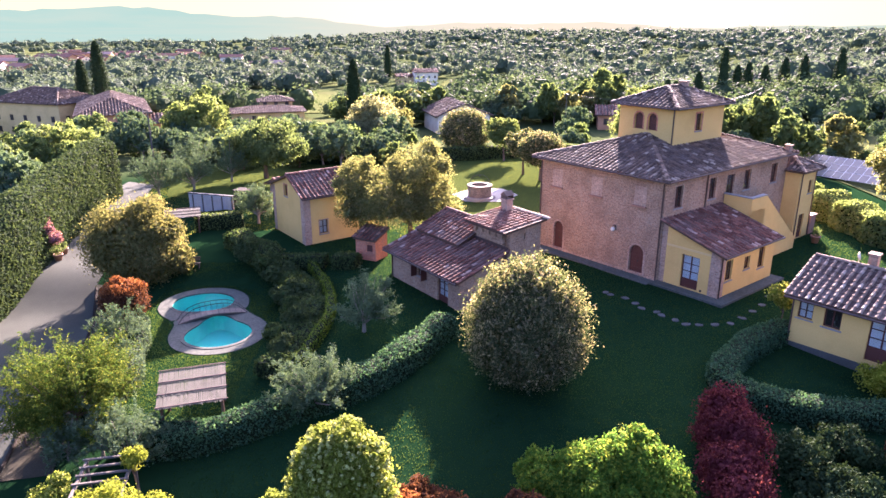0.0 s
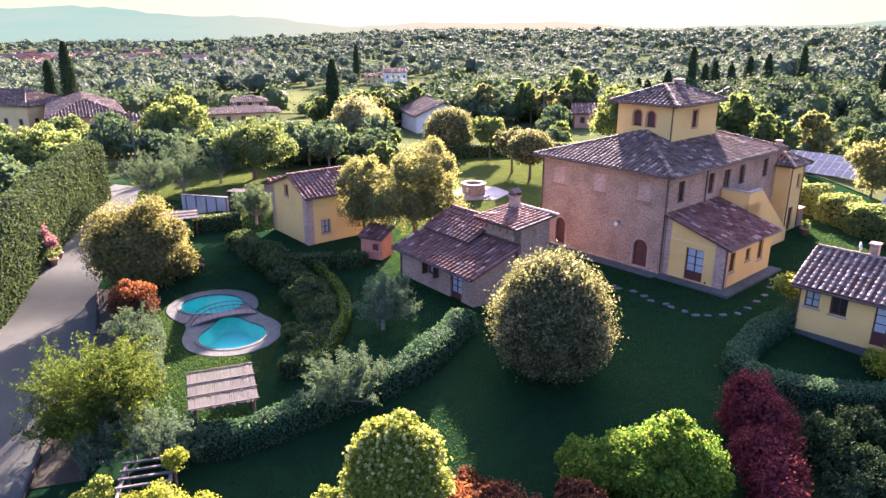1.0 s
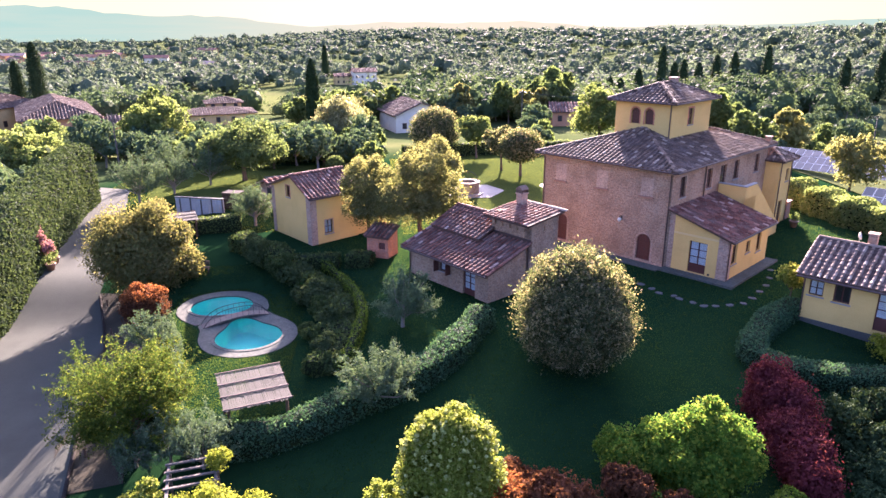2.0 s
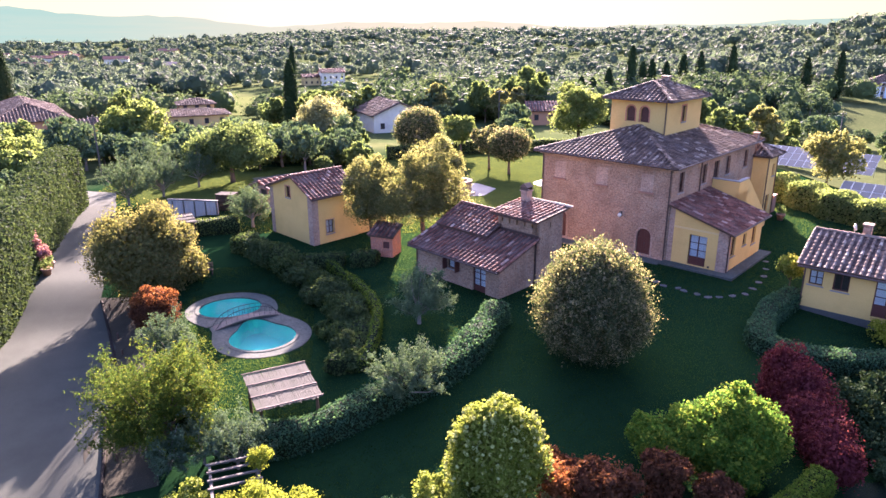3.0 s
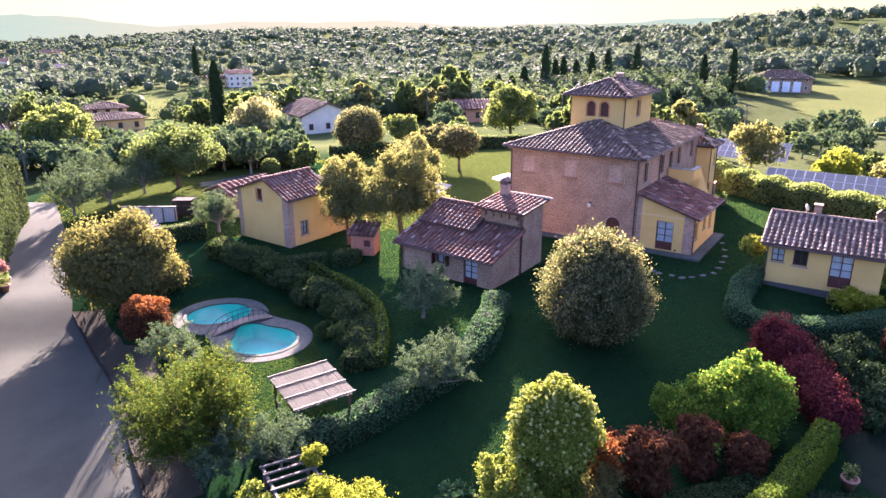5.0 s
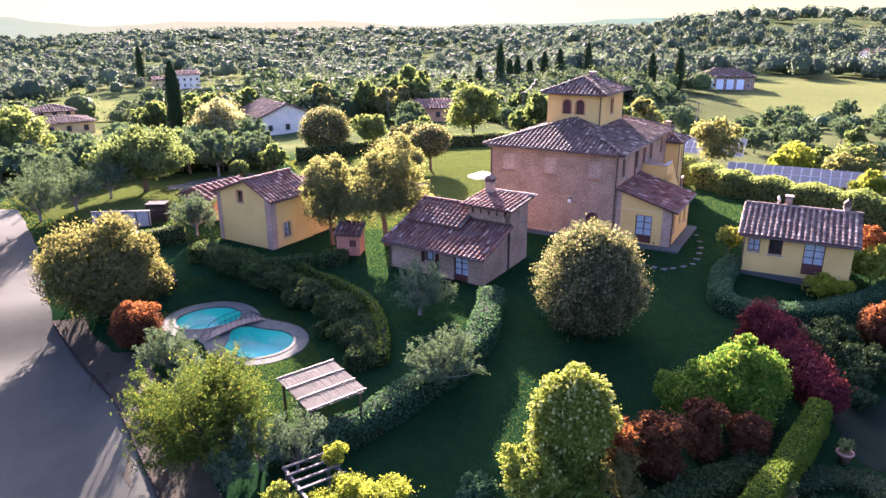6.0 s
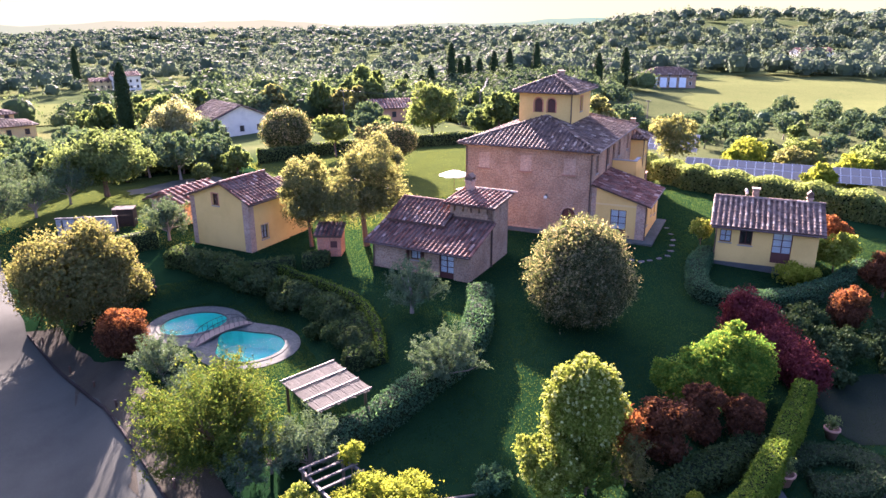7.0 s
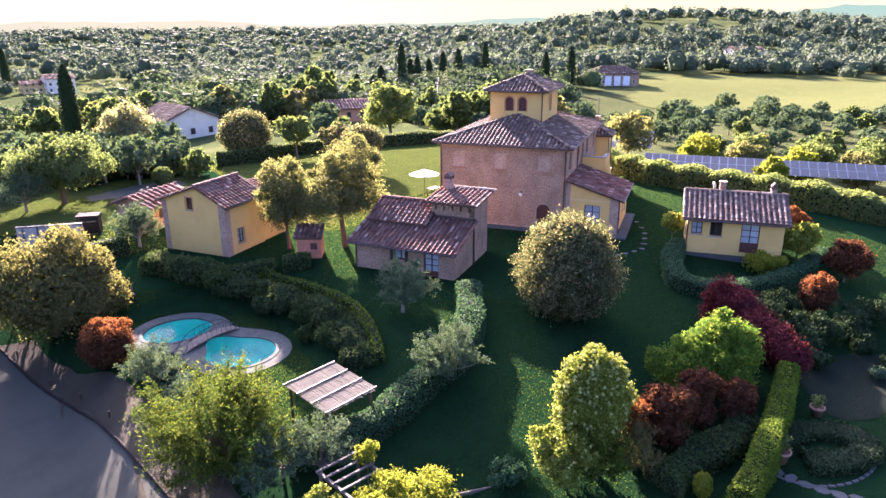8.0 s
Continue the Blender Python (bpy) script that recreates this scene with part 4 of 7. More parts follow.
wall(annex, "wall", YELLOW, asd, 0.35, AL, AH, [(*w, False) for w in aw2], 0.35)
wall(annex, "wall", YELLOW, turned(AX, AY + AL, 180), 0.35, AX - 0.02, ((lambda x: AH + AR * (x / AX)), ()), (), 0.35)
window(annex, afr, *adoor[:4], 2, 3, WOOD_RED, kick=0.6, sill=False, name="door")
for x, z, w, h in aw2:
    window(annex, asd, x, z, w, h, 2, 2, WOOD_RED, curtain=False)
part("pilaster", boxed(AX - 0.75, AY - 0.03, -0.5, AX + 0.03, AY + 0.6, AH - 0.05), BRICK_OLD, annex, "exposed brick corner pier")
part("pilaster", boxed(0.03, AY - 0.025, -0.5, 0.45, AY + 0.2, AH + 1.2), BRICK_OLD, annex, "exposed brick corner pier")
part("moulding", boxed(0.45, AY - 0.02, 3.05, AX - 0.75, AY + 0.1, 3.2), YELLOW2, annex)
part("apron", boxed(-0.1, AY - 0.9, -0.5, AX + 0.9, AY + AL + 0.4, 0.2), PAVING, annex, "stone paved apron")
slope(annex, TILE_RED, (AX + 0.45, AY - 0.35, AH - 0.12), (AX + 0.45, AY + AL + 0.35, AH - 0.12), (0.03, AY + AL + 0.35, AH + AR + 0.05), (0.03, AY - 0.35, AH + AR + 0.05))
gutter(annex, (AX + 0.5, AY - 0.35, AH - 0.2), (AX + 0.5, AY + AL + 0.35, AH - 0.2))
downpipe(annex, AX + 0.08, AY + 0.05, 0, AH)
part("vent", boxed(3.4, AY - 0.03, 0.3, 3.55, AY, 0.45), IRON, annex)

# outside stair to the upper door
stair = thing("outside_stair", 15.87, 47.36, -0.5, UA, "ochre plastered outside stair with sloping parapet", "stair")
sy0 = AY + AL + 0.42
part("landing", boxed(0.03, sy0, -0.5, 2.4, sy0 + 2.2, 4.6), YELLOW, stair)
for k in range(20):
    part("step", boxed(0.03, sy0 + 2.2 + 0.29 * k, -0.5, 2.1, sy0 + 2.2 + 0.29 * (k + 1), 4.6 - 0.22 * (k + 1)), STONE, stair)
wall(stair, "parapet", YELLOW, turned(2.4, sy0, 90), 0, 8.2, ((lambda x: 5.6 if x <= 2.2 else 5.6 - 0.76 * (x - 2.2)), (2.2,)), (), 0.25)
part("parapet", boxed(0.1, sy0 + 0.004, 4.6, 2.4, sy0 + 0.25, 5.6), YELLOW, stair)
part("coping", boxed(0.05, sy0 - 0.05, 5.605, 2.46, sy0 + 0.3, 5.68), STONE, stair)
part("coping", boxed(2.1, sy0 + 0.3, 5.605, 2.46, sy0 + 2.2, 5.68), STONE, stair)

# ---- the small brick outbuilding ----
SA = -54.4
shed = thing("brick_outbuilding", 1.1, 42.7, -1.15, SA, "low brick outbuilding with stepped clay-tile roofs and chimney", "outbuilding")
SL, SH, SY, TW = 8.6, 2.62, 4.05, 3.7
sf, ss = turned(-SL, 0, 0), turned(0, 0, 90)
sdoor, swin = (6.05, 0.15, 1.25, 2.15, False), (3.45, 1.45, 1.2, 0.85, False)
wall(shed, "wall", BRICK, sf, 0, SL, SH, [sdoor, swin], 0.35)
wall(shed, "wall", BRICK, ss, 0.35, SY, ((lambda y: SH + 0.31 * y), ()), (), 0.35)
slit = [(5.7, 4.45, 0.12, 0.42, False)]
wall(shed, "wall", BRICK, ss, SY + 0.004, 7.3, ((lambda y: 5.42 + 0.1 * (y - SY)), ()), slit, 0.35)
wall(shed, "wall", BRICK, turned(-SL, 5.2, -90), 0.0, 4.85, ((lambda x: SH + 0.31 * (5.2 - x)), ()), (), 0.35)
wall(shed, "wall", BRICK, turned(0, 7.3, 180), 0.35, TW, 5.7, (), 0.35)
wall(shed, "wall", BRICK, turned(-TW, 5.2, 180), 0.0, SL - TW, 4.7, (), 0.35)
vents = [(0.35 + 0.72 * k, 4.62, 0.13, 0.4, False) for k in range(5)]
wall(shed, "wall", BRICK, turned(-TW, SY + 0.004, 0), 0, TW, 5.4, vents, 0.35, 2.6)
wall(shed, "wall", BRICK, turned(-TW, 7.3, -90), 0.35, 2.89, 5.6, (), 0.35, 2.6)
window(shed, sf, *sdoor[:4], 2, 3, WOOD_RED, kick=0.55, sill=False, name="door")
window(shed, sf, *swin[:4], 2, 1, WOOD_DARK)
for x in (4.67, 3.38):
    part("shutter", boxed(x, -0.5, 1.42, x + 0.05, -0.02, 2.27, m=sf), WOOD_RED, shed, "open wooden shutter")
part("plinth", boxed(-SL - 0.5, -1.0, -0.6, 0.9, 0.0, 0.07), STONE, shed, "stone paved footing")
part("plinth", boxed(0.003, 0.0, -0.6, 0.9, 7.3, 0.07), STONE, shed, "stone paved footing")
slope(shed, TILE_RED, (-SL - 0.45, -0.5, SH - 0.12), (0.3, -0.5, SH - 0.12), (0.3, SY, SH + 1.3), (-SL - 0.45, SY, SH + 1.3), single=True)
slope(shed, TILE_RED, (-SL - 0.2, 2.4, SH + 1.06), (-TW + 0.3, 2.4, SH + 1.06), (-TW + 0.3, 5.3, SH + 2.28), (-SL - 0.2, 5.3, SH + 2.28))
ridge_tiles(shed, TILE_RED, (-SL - 0.2, 5.3, SH + 2.28), (-TW - 0.01, 5.3, SH + 2.28))
part("upper_wall", boxed(-SL, 2.7, SH + 0.7, -TW - 0.01, 5.2, SH + 1.04), BRICK, shed)
part("upper_wall", boxed(-SL, 3.6, SH + 1.04, -SL + 0.3, 5.2, SH + 1.6), BRICK, shed)
slope(shed, TILE_RED, (-TW - 0.25, 3.4, 5.36), (0.5, 3.4, 5.36), (0.5, 7.4, 5.78), (-TW - 0.25, 7.4, 5.78))
ridge_tiles(shed, TILE_PALE, (-TW - 0.25, 7.4, 5.78), (0.75, 7.4, 5.78))
ridge_tiles(shed, TILE_RED, (-SL - 0.42, -0.45, SH - 0.1), (-SL - 0.42, SY, SH + 1.3), 0.13)
ridge_tiles(shed, TILE_RED, (0.28, -0.45, SH - 0.1), (0.28, SY, SH + 1.3), 0.13)
part("flashing", boxed(-TW, SY - 0.09, SH + 1.33, 0.25, SY, SH + 1.55), COPPER, shed)
downpipe(shed, -SL + 0.1, -0.08, 0, SH)
downpipe(shed, 0.08, SY - 0.1, 0, SH + 1.3, 0.07)
gutter(shed, (-SL - 0.45, -0.55, SH - 0.18), (0.3, -0.55, SH - 0.18))
chimney(shed, -3.3, 6.9, 5.5, 0.62, 1.0, BRICK_OLD)

# ---- the ochre cottage by the pool ----
yh = thing("ochre_cottage", -12.1, 57.4, -1.1, -54.0, "two-storey ochre cottage with brick corners and gabled clay-tile roof", "house")
YW, YD, YE, YR, YX = 6.7, 4.9, 4.75, 6.1, 2.7
yg, ysd = turned(-YW, 0, 0), turned(0, 0, 90)
ywin, ywin2 = (2.65, 4.05, 0.7, 1.05, False), (1.4, 1.1, 0.8, 1.25, False)
yla, yra = 0.42, (YR - YE) / YX
ytop = lambda x: YR - (x - (YW - YX)) * yra if x > YW - YX else YR - (YW - YX - x) * yla * 0.82
yle = ytop(0)
wall(yh, "wall", YELLOW, yg, 0, YW, (ytop, (YW - YX,)), [ywin], 0.35)
wall(yh, "wall", YELLOW, ysd, 0.35, YD, YE, [ywin2], 0.35)
wall(yh, "wall", YELLOW, turned(0, YD, 180), 0.35, YW, ((lambda x: ytop(YW - x)), (YX,)), (), 0.35)
wall(yh, "wall", YELLOW, turned(-YW, YD, -90), 0.35, YD - 0.35, yle, (), 0.35)
window(yh, yg, *ywin[:4], 2, 2, WOOD_RED, curtain=False)
surround(yh, yg, *ywin[:4], BRICK_RED, 0.1)
window(yh, ysd, *ywin2[:4], 2, 2, WOOD_DARK)
surround(yh, ysd, *ywin2[:4], BRICK_OLD, 0.08)
for x0, x1, y0, y1 in ((-0.65, 0.03, -0.03, 0.6), (-YW - 0.03, -YW + 0.5, -0.03, 0.5)):
    part("pilaster", boxed(x0, y0, -0.5, x1, y1, YE - 0.05), BRICK_OLD, yh, "exposed brick corner pier")
part("plinth", boxed(-YW - 0.7, -0.9, -0.7, 0.8, YD + 0.2, 0.07), STONE, yh, "stone paved footing")
ov, ylk = 0.45, yla * 0.82
slope(yh, TILE_RED, (ov, -0.35, YE - ov * yra + 0.1), (ov, YD + 0.35, YE - ov * yra + 0.1), (-YX, YD + 0.35, YR + 0.1), (-YX, -0.35, YR + 0.1))
slope(yh, TILE_RED, (-YW - ov, YD + 0.35, yle - ov * ylk + 0.1), (-YW - ov, -0.35, yle - ov * ylk + 0.1), (-YX, -0.35, YR + 0.1), (-YX, YD + 0.35, YR + 0.1))
ridge_tiles(yh, TILE_RED, (-YX, -0.35, YR + 0.1), (-YX, YD + 0.35, YR + 0.1))
gutter(yh, (ov + 0.05, -0.35, YE - ov * yra), (ov + 0.05, YD + 0.35, YE - ov * yra))
# lower extension behind it
part("extension", boxed(-3.3, YD + 0.02, -0.5, -0.15, YD + 3.6, 3.9), YELLOW, yh)
slope(yh, TILE_RED, (0.3, YD + 0.4, 3.85), (0.3, YD + 4.0, 3.85), (-3.4, YD + 4.0, 5.1), (-3.4, YD + 0.4, 5.1))

# ---- the ochre cottage on the lawn ----
cot = thing("garden_cottage", 20.97, 37.8, -0.58, -49.0, "single-storey ochre cottage with pale clay-tile roof on the lawn", "house")
CL, CD, CE = 7.4, 5.4, 3.15
cf, cs = turned(0, 0, 0), turned(CL, 0, 90)
copen = [(0.35, 1.65, 0.85, 1.0, False), (1.8, 1.55, 0.95, 1.3, False), (4.2, 0.3, 1.4, 2.5, False)]
wall(cot, "wall", YELLOW, cf, 0, CL, CE, copen, 0.35)
ctop = lambda x: CE + 1.35 - abs(x - CD * 0.62) * (1.35 / (CD * 0.62))
wall(cot, "wall", YELLOW, cs, 0.35, CD, (ctop, (CD * 0.62,)), (), 0.35)
wall(cot, "wall", YELLOW, turned(0, CD, -90), 0, CD - 0.35, ((lambda x: ctop(CD - x)), (CD * 0.38,)), (), 0.35)
wall(cot, "wall", YELLOW, turned(CL, CD, 180), 0.35, CL - 0.35, 3.4, (), 0.35)
window(cot, cf, *copen[0][:4], 2, 2, WOOD_DARK)
window(cot, cf, *copen[1][:4], 2, 1, WOOD_RED, curtain=False)
window(cot, cf, *copen[2][:4], 2, 3, WOOD_RED, kick=0.75, sill=False, name="door")
part("base_band", boxed(0.0, -0.025, -0.6, CL, 0.0, 0.02), STONE_PATH, cot)
ck = 1.35 / (CD * 0.62)
slope(cot, TILE_PALE, (-0.35, -0.5, CE - 0.5 * ck + 0.1), (CL + 0.4, -0.5, CE - 0.5 * ck + 0.1), (CL + 0.4, CD * 0.62, CE + 1.45), (-0.35, CD * 0.62, CE + 1.45), single=True)
slope(cot, TILE_PALE, (CL + 0.4, CD + 0.4, CE + 0.45), (-0.35, CD + 0.4, CE + 0.45), (-0.35, CD * 0.62, CE + 1.45), (CL + 0.4, CD * 0.62, CE + 1.45))
ridge_tiles(cot, TILE_PALE, (-0.35, CD * 0.62, CE + 1.45), (CL + 0.4, CD * 0.62, CE + 1.45))
gutter(cot, (-0.35, -0.56, CE - 0.22), (CL + 0.4, -0.56, CE - 0.22))
downpipe(cot, 0.06, -0.07, 0, CE)
chimney(cot, 2.7, CD * 0.62 + 0.5, CE + 1.0, 0.5, 1.15, BRICK_OLD, False)
chimney(cot, 6.7, CD * 0.62 + 0.3, CE + 1.0, 0.4, 0.75, BRICK_OLD)
bm = bmesh.new()
bmesh.ops.create_cone(bm, cap_ends=True, segments=18, radius1=0.26, radius2=0.1, depth=0.1, matrix=pose(1.95, CD * 0.62 + 0.2, CE + 1.95, 100, 0, -60))
part("satellite_dish", tube(bm, [(1.95, CD * 0.62 + 0.3, CE + 1.4), (1.95, CD * 0.62 + 0.3, CE + 1.95)], 0.02), WHITE, cot, "small white satellite dish")

# ---- brick oven hut between the two ----
oven = thing("brick_oven_hut", -6.4, 53.6, -1.35, -30, "small red brick oven hut with tiled lean roof", "oven")
om = turned(-1.0, 0, 0)
wall(oven, "wall", BRICK_RED, om, 0, 2.0, 2.35, [(1.1, 1.25, 0.6, 0.6, False)], 0.2)
wall(oven, "wall", BRICK_RED, turned(1.0, 0, 90), 0.2, 1.7, ((lambda y: 2.35 + 0.3 * y), ()), (), 0.2)
wall(oven, "wall", BRICK_RED, turned(-1.0, 1.7, -90), 0.0, 1.5, ((lambda x: 2.35 + 0.3 * (1.7 - x)), ()), (), 0.2)
wall(oven, "wall", BRICK_RED, turned(1.0, 1.7, 180), 0.2, 1.8, 2.8, (), 0.2)
part("shutter", boxed(1.12, 0.06, 1.27, 1.68, 0.1, 1.83, m=om), WOOD_RED, oven, "red wooden hatch")
slope(oven, TILE_RED, (-1.15, -0.2, 2.35), (1.15, -0.2, 2.35), (1.15, 1.9, 2.98), (-1.15, 1.9, 2.98))
part("ledge", boxed(1.05, 0.2, -0.5, 3.4, 0.9, 0.35), BRICK_OLD, oven, "low brick wall beside the oven")

# ---- trees, shrubs and hedges ----
def ragged_crown(blobs):
    """Smaller masses standing out of the large ones."""
    out = list(blobs)
    for x, y, z, a, b, c in blobs:
        if a < 0.7:
            continue
        for _ in range(7):
            t, e = rng.uniform(0, 6.283), rng.uniform(-0.5, 1.4)
            q = rng.uniform(0.2, 0.38) * a
            k = rng.uniform(0.85, 1.05)
            out.append((x + math.cos(t) * math.cos(e) * a * k, y + math.sin(t) * math.cos(e) * b * k, z + math.sin(e) * c * k, q, q, q * 0.85))
    return out


def tree(name, x, y, blobs, mat, n, size, trunk=(0.18, 2.0), label="", category="tree", bark=None, core=0.72, clumps=40, spread=0.22, rough=0.13, slim=0.55, group="", low=-1.0, limbs=5, fill=0.3):
    """A tree or shrub rooted at (x, y): trunk with limbs, and a crown of blobs given above the root."""
    t = thing(name, x, y, gh(x, y), 0, label, category, group)
    if core < 0.8:
        blobs = ragged_crown(blobs)
    bm = bmesh.new()
    r, h = trunk
    if h > 0:
        lean = rng.normal(0, 0.06, 2) * h
        tube(bm, [(0, 0, -0.3), (0, 0, 0.1), (lean[0] * 0.5, lean[1] * 0.5, h * 0.5), (lean[0], lean[1], h)], [r * 1.5, r * 1.15, r * 0.9, r * 0.7], 7)
        for k in range(limbs):
            b = blobs[k % len(blobs)]
            a = rng.uniform(0, 6.28)
            e = (b[0] + 0.55 * b[3] * math.cos(a), b[1] + 0.55 * b[4] * math.sin(a), b[2] + b[5] * rng.uniform(-0.2, 0.5))
            mid = (lean[0] * 0.6 + e[0] * 0.4, lean[1] * 0.6 + e[1] * 0.4, h * 0.6 + e[2] * 0.4)
            tube(bm, [(lean[0], lean[1], h * 0.85), mid, e], [r * 0.6, r * 0.4, r * 0.12], 5)
        part("trunk", bm, bark or BARK, t)
    else:
        bm.free()
    quads_mesh("crown", crown_quads(blobs, n, size, clumps, spread, rough, fill, core, slim, low), mat, t)
    return t


def ball(r, h, k=1.0):
    return [(0, 0, h, r, r, r * k)]


def lumpy(r, h, n, k=0.8, inner=0.6):
    """A crown of several uneven masses."""
    out = [(0, 0, h, r * 0.7, r * 0.7, r * k * 0.95)]
    for i in range(n):
        a, e = rng.uniform(0, 6.283), rng.uniform(-0.3, 1.3)
        q = rng.uniform(0.2, 0.36) * r
        out.append((math.cos(a) * math.cos(e) * r * 0.82, math.sin(a) * math.cos(e) * r * 0.82, h + math.sin(e) * r * k * 0.95, q, q, q * 0.9))
    for i in range(n):
        a = 6.283 * i / n + rng.uniform(-0.3, 0.3)
        q = rng.uniform(0.4, 0.62) * r
        out.append((math.cos(a) * r * inner, math.sin(a) * r * inner, h + rng.uniform(-0.45, 0.5) * r * k, q, q, q * 0.85))
    return out


def hedge(path, width, height, mat, label, dens=90, size=0.15, name="hedge", lump=0.12, category="hedge", base=None):
    """A clipped hedge along a path: a leafy skin over a closed core, following the ground."""
    pts = []
    for (ax, ay), (bx, by) in zip(path, path[1:]):
        n = max(1, int(math.hypot(bx - ax, by - ay) / 0.6))
        pts += [(ax + (bx - ax) * k / n, ay + (by - ay) * k / n) for k in range(n)]
    pts.append(path[-1])
    p = np.array(pts)
    for _ in range(3):
        p[1:-1] = 0.25 * p[:-2] + 0.5 * p[1:-1] + 0.25 * p[2:]
    d = unit(np.gradient(p, axis=0))
    nrm = np.stack([-d[:, 1], d[:, 0]], -1)
    g = gz(p[:, 0], p[:, 1])
    hw, n = width / 2, len(p)
    wob = 1 + lump * np.sin(np.arange(n) * 0.9 + rng.uniform(0, 6)) * rng.uniform(0.3, 1, n)
    prof = [(-1, -0.1), (-1.02, 0.55), (-0.9, 0.93), (-0.5, 1.0), (0.5, 1.0), (0.9, 0.93), (1.02, 0.55), (1, -0.1)]
    ring = np.stack([np.concatenate([p + nrm * (hw * wob * a)[:, None], (g + height * b * (1 + (wob - 1) * 0.5))[:, None]], 1) for a, b in prof], 1)
    quads = np.stack([ring[:-1, :-1], ring[1:, :-1], ring[1:, 1:], ring[:-1, 1:]], 2).reshape(-1, 4, 3)
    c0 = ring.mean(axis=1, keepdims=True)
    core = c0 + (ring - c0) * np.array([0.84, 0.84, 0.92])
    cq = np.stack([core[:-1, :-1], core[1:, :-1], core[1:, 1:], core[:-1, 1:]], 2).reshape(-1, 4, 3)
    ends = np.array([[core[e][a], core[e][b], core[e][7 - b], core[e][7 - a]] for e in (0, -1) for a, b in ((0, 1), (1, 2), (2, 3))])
    endq = np.array([[ring[e][a], ring[e][b], ring[e][7 - b], ring[e][7 - a]] for e in (0, -1) for a, b in ((0, 1), (1, 2), (2, 3))])
    allq = np.concatenate([quads, endq])
    nor = np.cross(allq[:, 1] - allq[:, 0], allq[:, 3] - allq[:, 0])
    area = np.linalg.norm(nor, axis=1)
    cen = c0.mean(axis=(0, 1))
    m = int(dens * area.sum())
    w = rng.choice(len(allq), m, p=area / area.sum())
    u, v = rng.random((m, 1)), rng.random((m, 1))
    q = allq[w]
    pos = (q[:, 0] * (1 - u) + q[:, 1] * u) * (1 - v) + (q[:, 3] * (1 - u) + q[:, 2] * u) * v
    nn = unit(nor[w])
    pos = pos + nn * rng.normal(0, 0.05, (m, 1)) + rng.normal(0, 0.03, (m, 3))
    x, y = float(p[n // 2, 0]), float(p[n // 2, 1])
    t = thing(name, x, y, gh(x, y), 0, label, category)
    off = np.array([x, y, gh(x, y)])
    # closed sheet under the leaves, coloured as the hedge's inner shade
    quads_mesh("shade_core", np.concatenate([cq, ends]) - off, HEDGE_SHADE, t, "dark core sheet, inner shade put into its colour")
    quads_mesh("foliage", leaf_quads(pos, nn, size * rng.uniform(0.75, 1.25, m), 0.6) - off, mat, t)
    return t


def spray_tree(name, x, y, r, h, mat, label, category="tree", boughs=60, twigs=14, leaves=16, size=0.16, trunk=(0.14, 1.2), bark=None, rise=0.5, slim=0.32, up=1.0, group="", loose=0.75, reach=1.0, fuzz=0.045):
    """A loose crown of leafy sprays on boughs that fan out and upwards, with gaps between them."""
    t = thing(name, x, y, gh(x, y), 0, label, category, group)
    a = rng.uniform(0, 6.283, boughs)
    e = np.arcsin(rng.uniform(-0.25, 1.0, boughs))
    d = np.stack([np.cos(a) * np.cos(e), np.sin(a) * np.cos(e), np.sin(e)], -1)
    end = np.array([0, 0, h]) + d * np.array([r, r, r * up]) * rng.uniform(0.6, 1.15, boughs)[:, None]
    start = np.stack([0.1 * d[:, 0], 0.1 * d[:, 1], trunk[1] * rng.uniform(0.5, 1.0, boughs)], -1)
    mid = 0.5 * (start + end) + np.array([0, 0, -0.12 * r]) + rng.normal(0, 0.1 * r, (boughs, 3))
    bm = bmesh.new()
    tube(bm, [(0, 0, -0.3), (0, 0, 0.15), (0.03, 0, trunk[1])], [trunk[0] * 1.4, trunk[0] * 1.1, trunk[0] * 0.7], 7)
    for k in range(min(14, boughs)):
        tube(bm, [tuple(start[k]), tuple(0.25 * start[k] + 0.5 * mid[k] + 0.25 * end[k]), tuple(end[k])], [trunk[0] * 0.45, trunk[0] * 0.25, 0.012], 5)
    part("trunk", bm, bark or BARK, t)
    u = rng.uniform(0.3, 1.0, (boughs, twigs, 1)) ** 0.7
    p = (1 - u) ** 2 * start[:, None] + 2 * u * (1 - u) * mid[:, None] + u * u * end[:, None]
    tan = unit(2 * (1 - u) * (mid - start)[:, None] + 2 * u * (end - mid)[:, None])
    td = unit(tan * 0.7 + loose * rng.normal(size=p.shape) + np.array([0, 0, rise]))
    ln = reach * r * rng.uniform(0.16, 0.34, (boughs, twigs, 1, 1))
    s = rng.uniform(0.0, 1.0, (boughs, twigs, leaves, 1))
    q = p[:, :, None] + td[:, :, None] * ln * s + np.array([0, 0, -0.3]) * ln * s * s + rng.normal(0, fuzz * r ** 0.5, (boughs, twigs, leaves, 3))
    q = q.reshape(-1, 3)
    out = np.repeat(unit(td), leaves, axis=1).reshape(-1, 3)
    quads_mesh("crown", leaf_quads(q, out * 0.3 + np.array([0, 0, 0.6]), size, slim, 1.1), mat, t)
    return t


